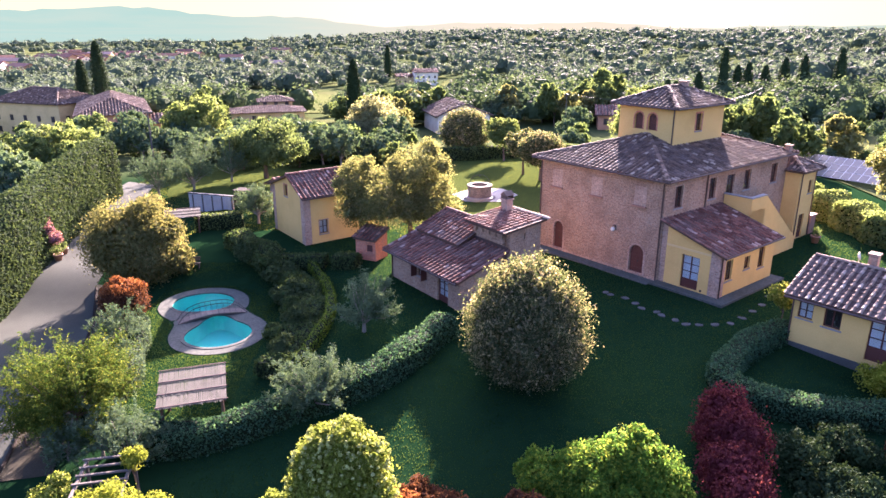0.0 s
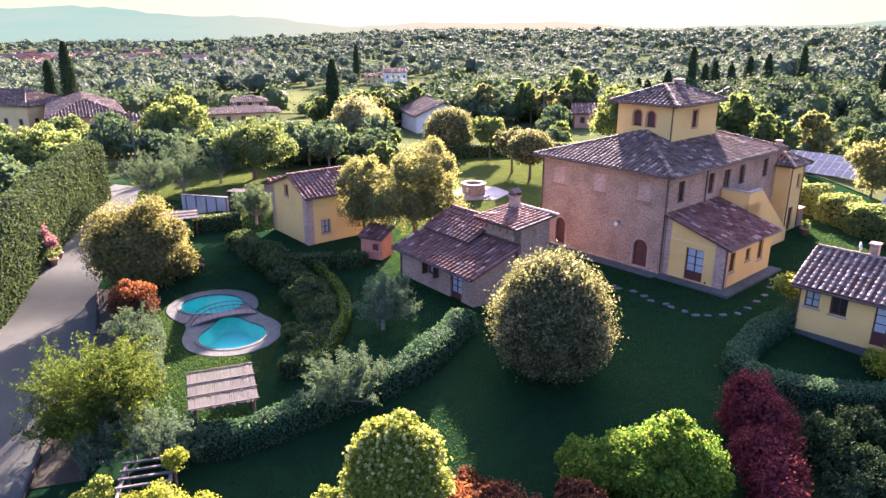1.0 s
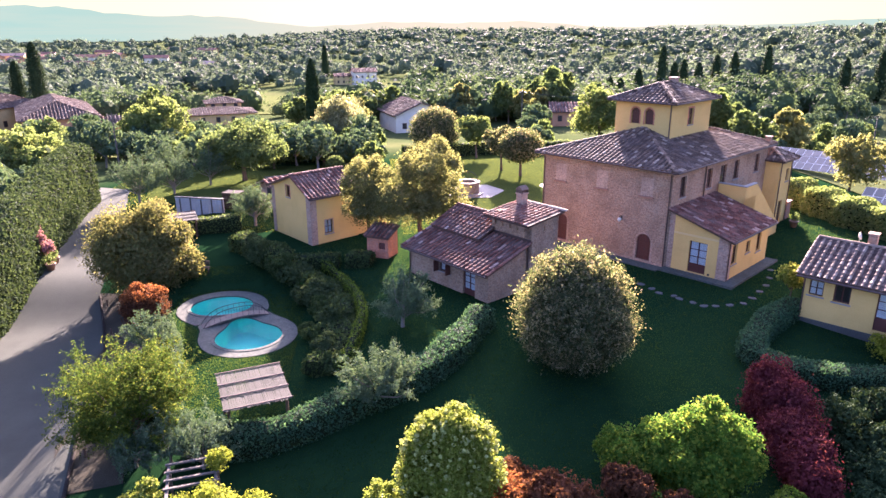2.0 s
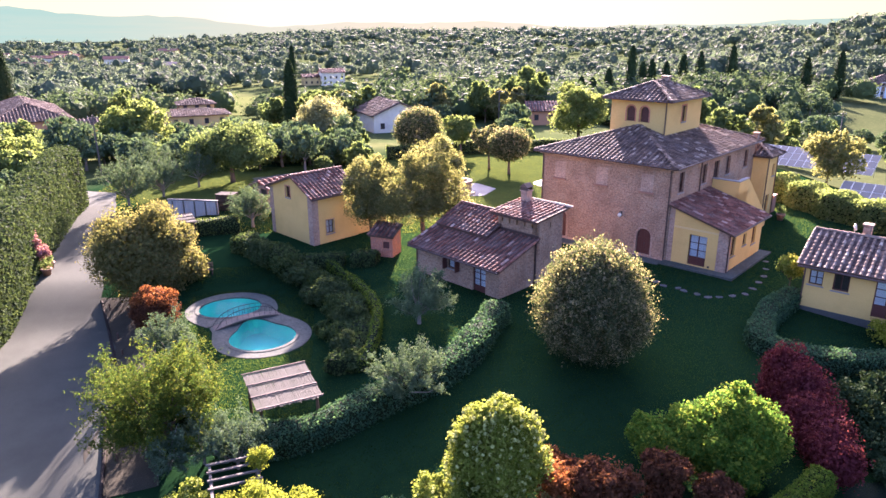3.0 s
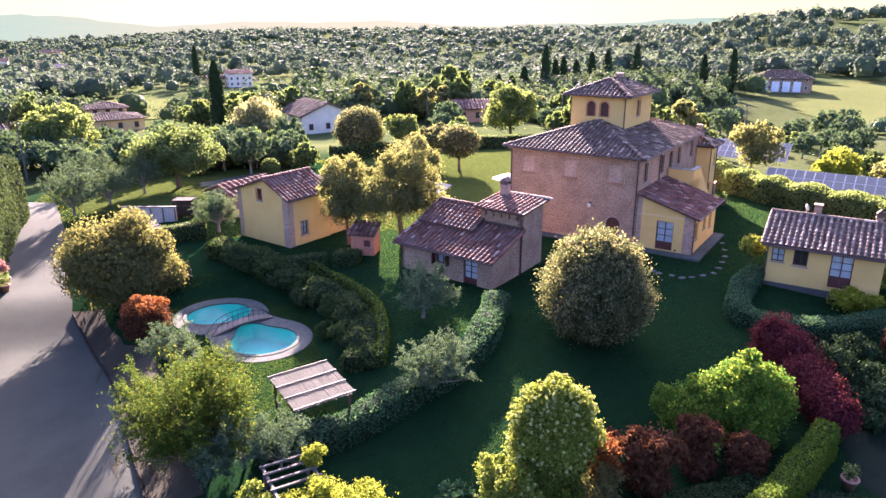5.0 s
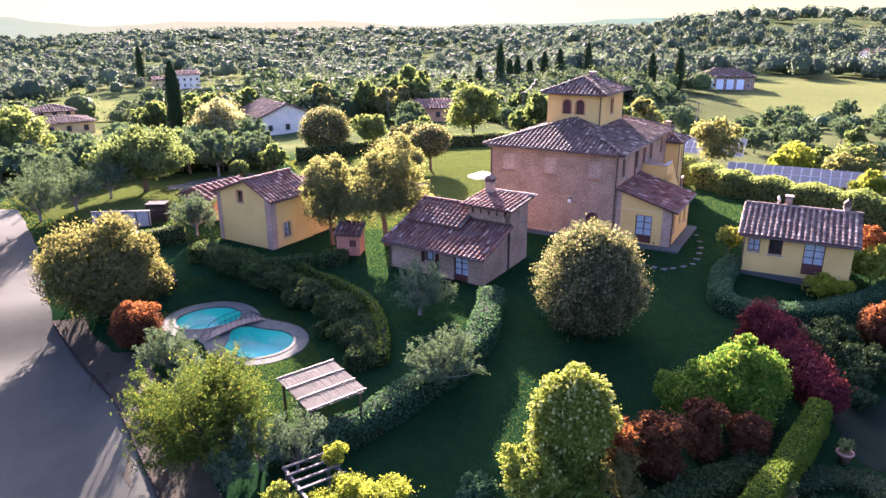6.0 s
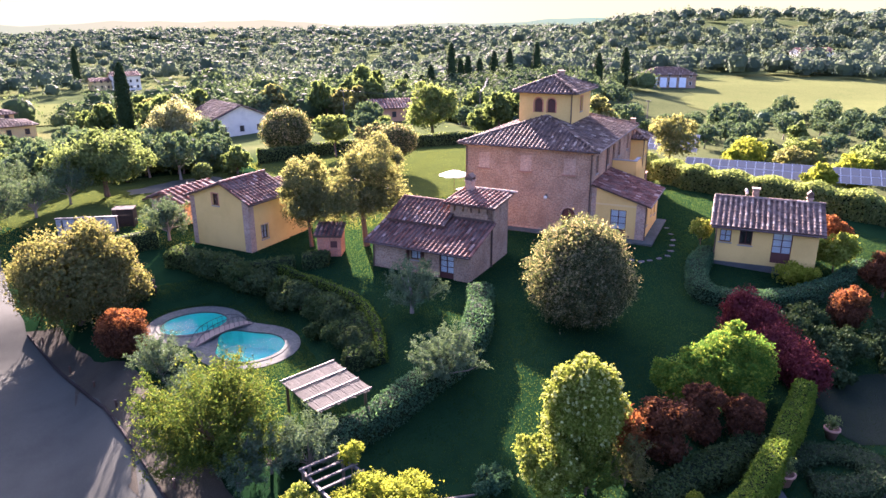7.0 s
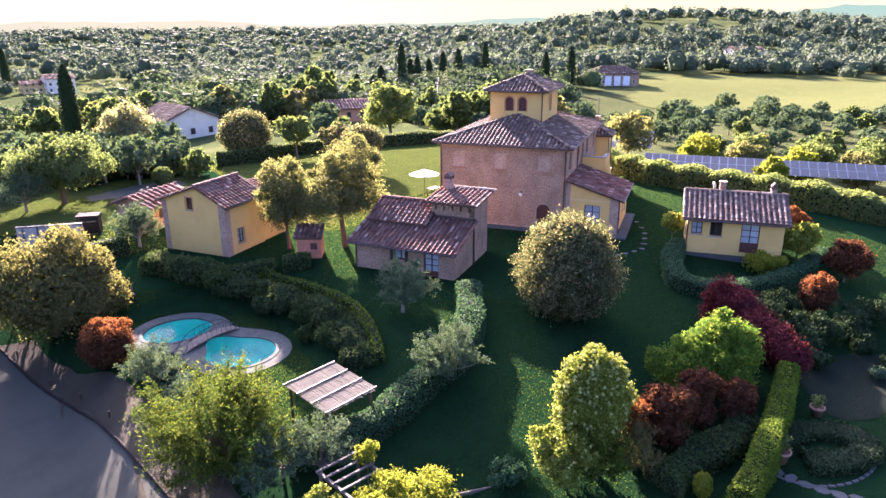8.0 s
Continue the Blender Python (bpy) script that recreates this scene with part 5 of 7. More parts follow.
# the big round evergreen on the lawn
tree("round_evergreen", 4.6, 33.9, [(0, 0, 3.3, 3.45, 3.45, 3.1), (0, 0, 4.7, 2.75, 2.75, 2.55), (0, 0, 2.3, 3.05, 3.05, 2.3)], L_TAN, 56000, 0.165, (0.25, 1.6), "large clipped round evergreen tree, golden in the low sun", core=0.8, clumps=420, spread=0.05, rough=0.06, fill=0.24, slim=0.42)
# flowering tree and its lower neighbour
ft_lumps = [(0.3, 0, 5.1, 0.8, 0.85, 0.85), (-0.5, 0.1, 4.9, 0.75, 0.8, 0.75), (1.05, -0.1, 4.45, 0.85, 0.9, 0.9), (-1.0, 0.1, 4.2, 0.8, 0.85, 0.8), (0.1, -0.7, 4.2, 0.95, 0.8, 0.9), (1.1, -0.3, 3.1, 1.15, 1.1, 1.2), (-0.95, -0.2, 3.2, 1.05, 1.0, 1.1), (0.1, -0.5, 2.9, 1.3, 1.2, 1.4), (-0.3, -0.5, 1.8, 1.3, 1.2, 1.2)]
ft = tree("flowering_tree", -4.0, 22.4, ft_lumps, L_BRIGHT, 34000, 0.14, (0.12, 2.4), "bright green tree with white flower heads", clumps=170, spread=0.16, rough=0.14, core=0.8)


def flower_heads(blobs, n, r=0.055):
    """Round heads of small petals standing out of the crown."""
    out = []
    for x, y, z, a, b, c in blobs:
        d = unit(rng.normal(size=(n, 3)))
        p = np.array([x, y, z]) + d * np.array([a, b, c]) * rng.uniform(0.97, 1.07, n)[:, None]
        e = unit(rng.normal(size=(n, 9, 3)))
        out.append(leaf_quads((p[:, None] + e * r).reshape(-1, 3), e.reshape(-1, 3), r * 1.9, 0.9, 0.2))
    return np.concatenate(out)


quads_mesh("blossom", flower_heads([(x, y, z, a * 1.06, b * 1.06, c * 1.06) for x, y, z, a, b, c in ft_lumps], 80, 0.06), L_FLOWER, ft, "white flower heads", "stuff")
f2 = tree("flowering_shrub", -6.1, 21.6, lumpy(1.5, 1.5, 6), L_BRIGHT, 13000, 0.12, (0.08, 1.4), "light green flowering garden shrub", "shrub", clumps=90, spread=0.15)
quads_mesh("blossom", flower_heads([(0, 0, 1.6, 1.5, 1.5, 1.2)], 90, 0.05), L_FLOWER, f2, "white flower heads", "stuff")
spray_tree("garden_shrub", -4.6, 20.9, 1.7, 1.3, L_SPRAY, "loose golden-green garden shrub under the flowering tree", "shrub", 44, 14, 14, 0.15, (0.06, 0.6))
spray_tree("garden_shrub", -2.6, 20.6, 1.4, 1.1, L_BRONZE, "loose bronze-green garden shrub under the flowering tree", "shrub", 36, 13, 14, 0.14, (0.06, 0.5))
# climbing bright green mass
tree("climber_mound", 7.3, 24.0, [(0.35, 0.1, 2.6, 1.3, 1.3, 1.6), (-0.9, 0.3, 2.0, 1.4, 1.4, 1.4), (-2.6, 0.5, 1.4, 1.5, 1.4, 1.3), (1.4, -0.3, 2.0, 1.4, 1.5, 1.6), (0.0, -0.9, 1.3, 1.9, 1.4, 1.4)], L_MOUND, 42000, 0.145, (0.1, 1.0), "dense bright green leafy mound", "shrub", clumps=190, spread=0.12, rough=0.1, core=0.78, fill=0.38)
tree("red_maple_shrub", 13.2, 28.2, [(0, 0, 2.0, 1.15, 1.1, 1.5), (0.2, -1.3, 1.7, 1.4, 1.2, 1.35), (0.1, 0.1, 1.0, 1.3, 1.3, 1.0)], L_RED, 12000, 0.15, (0.08, 1.2), "crimson-leaved maple shrub on the lawn edge", "shrub", clumps=110, spread=0.16, core=0.8)
tree("red_maple_shrub", 12.6, 25.0, [(0, 0, 1.5, 1.4, 1.4, 1.4), (-0.4, -1.6, 1.3, 1.3, 1.3, 1.3), (-0.7, -2.9, 1.1, 1.1, 1.1, 1.2)], L_RED, 12000, 0.15, (0.08, 1.0), "crimson-leaved maple shrub on the lawn edge", "shrub", clumps=110, spread=0.16, core=0.8)
for x, y, r, h in ((0.5, 21.4, 1.3, 2.3), (3.3, 21.7, 1.05, 2.3), (5.3, 20.9, 1.0, 1.5), (-0.9, 23.6, 1.1, 1.3)):
    tree("dark_red_shrub", x, y, lumpy(r, h, 4) + [(0, 0, 0.9, r * 0.85, r * 0.85, 1.0)], L_DARKRED, 6500, 0.16, (0.07, 1.0), "dark red-brown leaved shrub", "shrub", clumps=60, spread=0.12, group="dark red shrubs", core=0.78)
tree("orange_shrub", -1.4, 22.0, lumpy(0.85, 2.2, 4) + [(0, 0, 1.2, 0.8, 0.8, 1.1)], L_ORANGE, 2600, 0.15, (0.05, 1.6), "slender shrub with orange tips", "shrub", clumps=40, core=0.5)
# Orange top over dark red: sun on the shrub's top put into leaf colours.
os_ = tree("orange_shrub", 21.6, 26.5, [(0, 0, 2.2, 0.95, 0.95, 0.65)], L_ORANGE, 1600, 0.16, (0.07, 0.8), "round orange-red leaved shrub", "shrub", clumps=70, core=0.79, low=0.2)
quads_mesh("lower_foliage", crown_quads([(0, 0, 1.3, 1.2, 1.2, 1.25)], 4200, 0.16, 80, 0.12, 0.07, core=0.8), L_DARKRED, os_, "darker lower leaves")
tree("bronze_shrub", 28.6, 28.4, lumpy(1.8, 1.8, 4), L_DARKRED, 5000, 0.2, (0.08, 1.0), "bronze-leaved shrub in the garden", "shrub")
tree("red_shrub", 33.5, 36.5, lumpy(1.4, 1.6, 4), L_ORANGE, 3000, 0.2, (0.08, 1.0), "red-leaved shrub behind the cottage", "shrub")
ph = tree("photinia", -22.8, 45.2, [(0, 0, 2.35, 1.35, 1.3, 0.6)], L_ORANGE, 2600, 0.15, (0.1, 0.8), "rounded photinia shrub with red young leaves", "shrub", clumps=110, core=0, rough=0.06, low=0.25)
# the photinia's older leaves, darker below the red young ones
quads_mesh("lower_foliage", crown_quads([(0, 0, 1.35, 1.62, 1.57, 1.3)], 7000, 0.16, 110, 0.12, 0.06, core=0.82), L_DARKRED, ph, "darker lower leaves")
tree("photinia_tree", -25.4, 53.0, [(0, 0, 3.6, 3.9, 3.7, 3.6), (1.8, -1.0, 2.9, 2.6, 2.6, 2.6), (-1.6, 1.0, 3.2, 2.7, 2.7, 2.7)], L_BRONZE, 30000, 0.2, (0.22, 1.6), "broad golden-green tree beside the road", clumps=200, spread=0.13, rough=0.1, core=0.76)
spray_tree("locust_tree", -19.2, 31.2, 3.15, 2.2, L_SPRAY, "loose feathery yellow-green tree over the road edge", boughs=110, twigs=26, leaves=20, size=0.135, trunk=(0.17, 1.5), rise=0.35, slim=0.4, up=1.0, loose=0.4, reach=1.35, fuzz=0.03)
for x, y, r, h in ((-17.0, 29.2, 1.7, 1.5), (-15.3, 28.6, 1.7, 1.6), (-20.9, 40.4, 1.8, 1.5), (-19.7, 36.5, 1.5, 1.2), (-18.6, 29.0, 1.5, 1.0)):
    spray_tree("olive_shrub", x, y, r, h, L_OLIVE, "loose grey-green olive shrub", "shrub", 38, 13, 14, 0.15, (0.08, 0.7), BARK_GREY, 0.7, 0.32, 0.9, "olive shrubs")
for x, y, r, h in ((-5.0, 39.5, 2.1, 2.0), (-6.7, 31.1, 2.0, 1.8)):
    spray_tree("olive_tree", x, y, r, h, L_OLIVE, "silvery grey-green olive tree", "tree", 52, 16, 16, 0.16, (0.12, 1.1), BARK_GREY, 0.8, 0.3, 0.9, "olive trees")
for x, y, r, h in ((-18.1, 64.5, 2.1, 2.1), (-32.5, 76, 2.7, 2.8), (-29.5, 79, 2.3, 2.6), (-26.5, 84, 2.5, 2.8), (-33, 90, 2.8, 2.8)):
    spray_tree("olive_tree", x, y, r, h, L_OLIVE, "silvery grey-green olive tree", "tree", 46, 15, 14, 0.2, (0.14, 1.4), BARK_GREY, 0.7, 0.32, 0.9, "olive trees")
tree("garden_tree", -2.6, 54.9, [(0.6, 0, 7.0, 2.7, 2.5, 2.3), (-1.6, -0.6, 4.9, 2.3, 2.1, 2.3), (1.9, 0.3, 4.6, 2.2, 2.0, 1.9), (-2.3, -0.2, 4.6, 1.5, 1.4, 1.3), (0.6, -0.4, 4.0, 1.8, 1.5, 1.3)], L_GOLD, 26000, 0.17, (0.25, 3.4), "golden-green garden tree behind the outbuilding", core=0.6, clumps=120, spread=0.16)
tree("garden_tree", -7.0, 56.9, [(0, 0, 5.5, 2.1, 2.0, 2.3), (0.9, -0.3, 4.0, 1.9, 1.8, 2.0), (-0.6, 0.2, 3.5, 1.6, 1.6, 1.6)], L_GOLD, 17000, 0.17, (0.16, 2.6), "golden-green garden tree beside the ochre cottage", core=0.62, clumps=100, spread=0.16)
# clipped and wild hedges
hedge([(-16.4, 30.0), (-14.5, 29.6), (-11.6, 30.0), (-8.6, 31.0), (-5.6, 32.0), (-3.2, 33.9), (-1.3, 36.7), (0.1, 39.2)], 1.7, 1.35, L_HEDGE, "clipped evergreen hedge curving along the lawn", 170, 0.14)
hedge([(-8.9, 35.2), (-8.1, 37.4), (-7.5, 41.5), (-8.0, 45.5), (-9.2, 49.5), (-11.0, 53.2)], 0.55, 0.85, L_CLIPPED, "low clipped hedge along the terrace edge", 170, 0.13)
hedge([(-9.9, 35.6), (-9.4, 37.2), (-9.1, 40.0), (-9.2, 43.0), (-10.0, 47.0), (-11.6, 50.6), (-14.0, 53.0)], 2.4, 0.9, L_DARK, "wild shrub bank above the pool", 110, 0.22, "shrub_bank", 0.3, "shrubs")
hedge([(-14.0, 53.4), (-16.5, 55.5), (-18.2, 57.6)], 2.2, 1.3, L_DARK, "wild shrub bank below the ochre cottage", 110, 0.22, "shrub_bank", 0.3, "shrubs")
hedge([(-8.8, 53.0), (-6.9, 52.2)], 1.5, 1.0, L_DARK, "green shrubs beside the oven", 110, 0.18, "shrub_bank", 0.2, "shrubs")
hedge([(-13.6, 53.8), (-9.6, 53.0)], 1.3, 1.0, L_DARK, "green shrubs along the cottage footing", 110, 0.18, "shrub_bank", 0.25, "shrubs")
hedge([(-18.9, 31.8), (-18.3, 34.5), (-19.5, 38.5), (-21.0, 43.2)], 1.5, 1.1, L_OLIVE, "pale shrubs on the bank above the road", 120, 0.16, "shrub_bank", 0.3, "shrubs")
hedge([(21.3, 38.7), (18.4, 37.0), (16.0, 34.6), (15.0, 33.4), (16.0, 31.8), (18.6, 30.5), (22.5, 30.1), (26.5, 30.4), (31.2, 31.8)], 1.5, 1.1, L_HEDGE, "clipped hedge enclosing the cottage garden", 170, 0.15)
hedge([(10.6, 21.4), (6.5, 19.2), (2.4, 17.2), (-1.3, 15.7)], 1.05, 1.7, L_CLIPPED, "tall clipped yellow-green hedge", 420, 0.12)
hedge([(-38.3, 76.3), (-38.4, 73), (-37.4, 62), (-36.2, 54), (-35.6, 46), (-37.2, 36), (-39.0, 18)], 3.2, 6.6, L_LAUREL, "tall dense laurel hedge beside the road", 80, 0.25, "tall_hedge", 0.02)
hedge([(37.5, 73), (38.0, 66), (38.6, 57), (40.5, 50), (43.0, 43), (47, 34)], 3.2, 2.4, L_FRESH, "thick bright green laurel hedge", 110, 0.28, "hedge", 0.3)
hedge([(-2, 103), (8, 104), (20, 103), (33, 100), (37, 92)], 1.6, 2.0, L_GREEN, "clipped hedge behind the lawn", 40, 0.25)
hedge([(-23.5, 62.5), (-19.2, 63.2)], 1.3, 1.5, L_GREEN, "clipped hedge behind the pool shelter", 70, 0.17)
tree("cottage_shrub", 21.4, 39.6, lumpy(1.0, 2.1, 4), L_BRIGHT, 2600, 0.17, (0.05, 1.2), "light green climbing shrub at the cottage corner", "shrub", core=0.5)
tree("cottage_shrub", 28.9, 32.7, lumpy(1.6, 1.9, 5), L_BRIGHT, 4500, 0.19, (0.07, 1.1), "pale green shrub at the cottage end", "shrub", core=0.6)
tree("cottage_shrub", 23.6, 32.6, [(0, 0, 0.8, 1.2, 1.0, 0.8), (1.3, -0.6, 0.7, 1.0, 0.9, 0.7)], L_YELLOW, 3200, 0.15, (0.04, 0.4), "yellow-leaved shrub before the cottage", "shrub", core=0.7)
# garden behind and to the left
tree("broad_tree", -22.8, 86.5, [(0, 0, 4.6, 4.6, 4.2, 2.8), (2.2, -1, 4.0, 2.6, 2.5, 2.0), (-2.3, 0.5, 4.2, 2.6, 2.5, 2.0)], L_GREEN, 13000, 0.3, (0.3, 2.6), "broad dark green tree with a leaning trunk", clumps=110)
tree("broad_tree", -42, 116, lumpy(5.0, 3.7, 10, 1.05), L_FRESH, 13000, 0.42, (0.35, 3), "tall fresh green leafy tree", clumps=110)
tree("pale_tree", -12.0, 117, lumpy(4.9, 4.6, 9, 0.85), L_SEED, 15000, 0.32, (0.3, 3), "pale silver-green tree in seed", clumps=130)
tree("round_tree", 3.4, 107.5, [(0, 0, 4.0, 3.9, 3.8, 3.6)], L_TAN, 10000, 0.3, (0.2, 1.5), "dense round dark tree", core=0.85, clumps=140, rough=0.05)
tree("round_tree", 10.4, 87.2, lumpy(2.2, 3.7, 5), L_TAN, 5000, 0.27, (0.16, 2.2), "smaller round-headed tree on the lawn", core=0.7)
tree("round_tree", 12.0, 82.8, [(0, 0, 3.9, 2.7, 2.6, 2.1)], L_TAN, 8000, 0.27, (0.18, 2.4), "round-headed tree on the lawn", core=0.8, clumps=110, rough=0.06)
tree("leafy_tree", 9.0, 100, lumpy(2.6, 4.0, 5), L_FRESH, 5000, 0.3, (0.16, 2.0), "light green tree behind the lawn")
tree("broad_tree", 34.8, 120, lumpy(4.8, 5.2, 7, 0.95), L_FRESH, 9000, 0.4, (0.3, 2.5), "leafy bright green tree behind the farmhouse")
tree("broad_tree", -60, 99, lumpy(5.2, 1.2, 8, 0.8), L_GREEN, 9000, 0.45, (0.3, 2.5), "broad green tree beyond the tall hedge")
tree("broad_tree", -52, 92, lumpy(5.0, 1.8, 8, 0.8), L_FRESH, 9000, 0.42, (0.3, 2.5), "broad fresh green tree beyond the tall hedge")
tree("broad_tree", -60, 116, lumpy(5.0, 1.6, 8, 0.8), L_GREEN, 7000, 0.5, (0.3, 2.5), "broad green tree beyond the tall hedge")
tree("pink_shrub", -35.9, 58.5, lumpy(1.3, 2.2, 5, 1.2), L_PINK, 4000, 0.2, (0.07, 1.2), "mauve-pink flowering shrub beside the tall hedge", "shrub")
tree("topiary", -11.6, 91.2, [(0, 0, 1.1, 1.3, 1.3, 1.2)], L_GREEN, 2500, 0.18, (0.05, 0.3), "clipped green ball topiary shrub", "shrub", core=0.9, rough=0.02)
for x, y, r, h, m in ((49, 72, 3.0, 3.6, L_GOLD), (57, 66, 2.8, 3.2, L_YELLOW), (60.5, 60.5, 2.4, 2.8, L_GOLD), (64, 63, 3.0, 3.4, L_FRESH), (63.5, 54.5, 2.6, 3.0, L_YELLOW), (68, 56, 3.0, 3.4, L_FRESH), (67.5, 49, 2.8, 3.2, L_GOLD), (73, 50, 3.4, 3.8, L_GREEN), (71, 42.5, 4.2, 4.6, L_FRESH), (70, 66, 2.8, 3.2, L_GOLD), (62, 70, 2.5, 2.8, L_FRESH), (54.4, 52.6, 1.7, 2.2, L_YELLOW), (76, 60, 3.0, 3.4, L_GREEN), (74, 38, 4.4, 4.6, L_GREEN)):
    tree("orchard_tree", x, y, lumpy(r, h, 6, 0.85), m, 4200, 0.32, (0.14, 1.5), "sunlit fruit tree beyond the hedge", group="orchard trees", clumps=70)


def cypress(x, y, h, r, label="tall dark column cypress", n=5000, size=0.35):
    t = thing("cypress", x, y, gh(x, y), 0, label, "tree", "cypresses")
    part("trunk", tube(bmesh.new(), [(0, 0, -0.3), (0, 0, h * 0.3), (0, 0, h * 0.8)], [0.3, 0.22, 0.08], 6), BARK, t)
    z = rng.random(n) ** 0.8
    a = rng.uniform(0, 6.283, n)
    rad = r * np.minimum(1, 0.35 + 2.4 * z) * np.sqrt(np.maximum(0, 1 - z ** 2.2)) * (1 + 0.12 * np.sin(5 * a + 20 * z)) * rng.uniform(0.7, 1.0, n)
    p = np.stack([rad * np.cos(a), rad * np.sin(a), 0.3 + z * (h - 0.3)], -1)
    d = np.stack([np.cos(a), np.sin(a), np.full(n, 0.6)], -1)
    zz = np.linspace(0.02, 0.97, 9)
    rr = 0.72 * r * np.minimum(1, 0.35 + 2.4 * zz) * np.sqrt(1 - zz ** 2.2)
    th = np.linspace(0, 2 * np.pi, 9)
    s = np.stack([rr[:, None] * np.cos(th), rr[:, None] * np.sin(th), np.repeat((0.3 + zz * (h - 0.3))[:, None], 9, 1)], -1)
    core = np.stack([s[:-1, :-1], s[:-1, 1:], s[1:, 1:], s[1:, :-1]], 2).reshape(-1, 4, 3)
    quads_mesh("crown", np.concatenate([leaf_quads(p, unit(d), size), core]), L_CYPRESS, t)


cypress(-18.2, 142, 16.0, 1.75, n=8000)
cypress(-31, 395, 21, 2.6)
cypress(-81.4, 166, 21, 2.3, n=7000)
cypress(-87.2, 169, 17, 2.2)
for x, y, h in ((82, 205, 19.5), (76, 208, 13), (89, 212, 14), (94, 216, 14.5), (102, 222, 13), (108, 222, 15), (112, 218, 15.5), (121, 214, 17), (66, 205, 11), (142, 205, 13), (150, 200, 15), (60, 180, 11)):
    cypress(x, y, h, 1.5 + 0.04 * h, "dark cypress on the wooded rise", 2200, 0.5)


# woods, olive groves and scrub beyond the garden
def woodland(name, spots, mat, label, quads, big, fine=(9, 6)):
    """Many trees in one mesh: rounded uneven masses with loose foliage over them."""
    th, ph = np.meshgrid(np.linspace(0, 2 * np.pi, fine[0]), np.linspace(-0.7, 1.55, fine[1]))
    s = np.stack([np.cos(ph) * np.cos(th), np.cos(ph) * np.sin(th), np.sin(ph)], -1)
    out = []
    for x, y, r, k in spots:
        z = gh(x, y)
        c, sc = np.array([x, y, z + r * k * 0.8]), np.array([r, r, r * k])
        g = s * (0.66 + 0.14 * np.sin(3.1 * s[..., 0] + 4.3 * s[..., 1] + x) * np.cos(3.7 * s[..., 2] + y))[..., None] * sc + c
        out.append(np.stack([g[:-1, :-1], g[:-1, 1:], g[1:, 1:], g[1:, :-1]], 2).reshape(-1, 4, 3))
        d = unit(rng.normal(size=(quads, 3)))
        d[:, 2] = np.maximum(d[:, 2], -0.35)
        lump = 1 + 0.2 * np.sin(3.1 * d[:, 0] + 4.3 * d[:, 1] + x) * np.cos(3.7 * d[:, 2] + y)
        p = c + d * sc * (lump * rng.uniform(0.72, 1.03, quads))[:, None]
        out.append(leaf_quads(p, d, big * r, 0.7, 0.35))
    ob = quads_mesh(name, np.concatenate(out), mat)
    return tagged(ob, label, "trees", kind="stuff")


FAR_HOUSES = ((3, 158, 10), (-45, 183, 13), (-68, 148, 18), (-10, 388, 14), (-18.5, 144, 3), (41, 153, 9))


def in_view(x, y):
    """Ground over which the far houses are seen."""
    for hx, hy, r in FAR_HOUSES:
        for ex in (0.0, -8.0, -16.0, -24.0):
            u = y / hy
            if 0.5 < u < 1.0 and abs(ex + (hx - ex) * u - x) < r * u:
                return True
    return False


def clear(x, y):
    """Open ground that stays free of trees."""
    az = math.degrees(math.atan2(x, y))
    if -92 < x < -14 and 205 + 0.55 * max(0.0, -26 - x) < y < 318 or -10 < x < 38 and 262 < y < 420 or -40 < x < 2 and 318 < y < 372:
        return True
    cx, cy = x + 23, y - 1
    if 196 < math.hypot(cx, cy) < 345 and 45.5 < math.degrees(math.atan2(cx, cy)) < 70:
        return True
    for hx, hy, r in ((3, 158, 13), (-42, 180, 16), (-64, 146, 18), (-90, 162, 18), (-13, 388, 22), (42, 150, 12), (172, 201, 14), (20, 152, 8), (-330, 440, 1)):
        if math.hypot(x - hx, y - hy) < r or (abs(math.atan2(x, y) - math.atan2(hx, hy)) * hy < r * 0.95 and hy * 0.6 < y < hy and hy < 320 and r > 1):
            return True
    return False


# loose shrubs over the bank above the pool
for k, (x, y, r) in enumerate(((-9.5, 36.0, 0.7), (-9.8, 38.0, 0.9), (-10.4, 39.6, 0.9), (-9.6, 41.6, 1.2), (-10.4, 44.0, 1.0), (-10.9, 46.6, 1.3), (-11.6, 48.8, 1.1), (-12.8, 50.8, 1.3), (-14.4, 52.4, 1.2), (-16.2, 54.0, 1.4), (-11.2, 41.6, 0.7), (-12.2, 47.8, 0.8))):
    tree("bank_shrub", x, y, lumpy(r, 0.8 * r, 4, 0.8), (L_DARK, L_LAUREL)[k % 2], 2600, 0.17, (0.05, 0.5), "loose leafy shrub on the bank above the pool", "shrub", group="bank shrubs", clumps=40, core=0.6, rough=0.18)
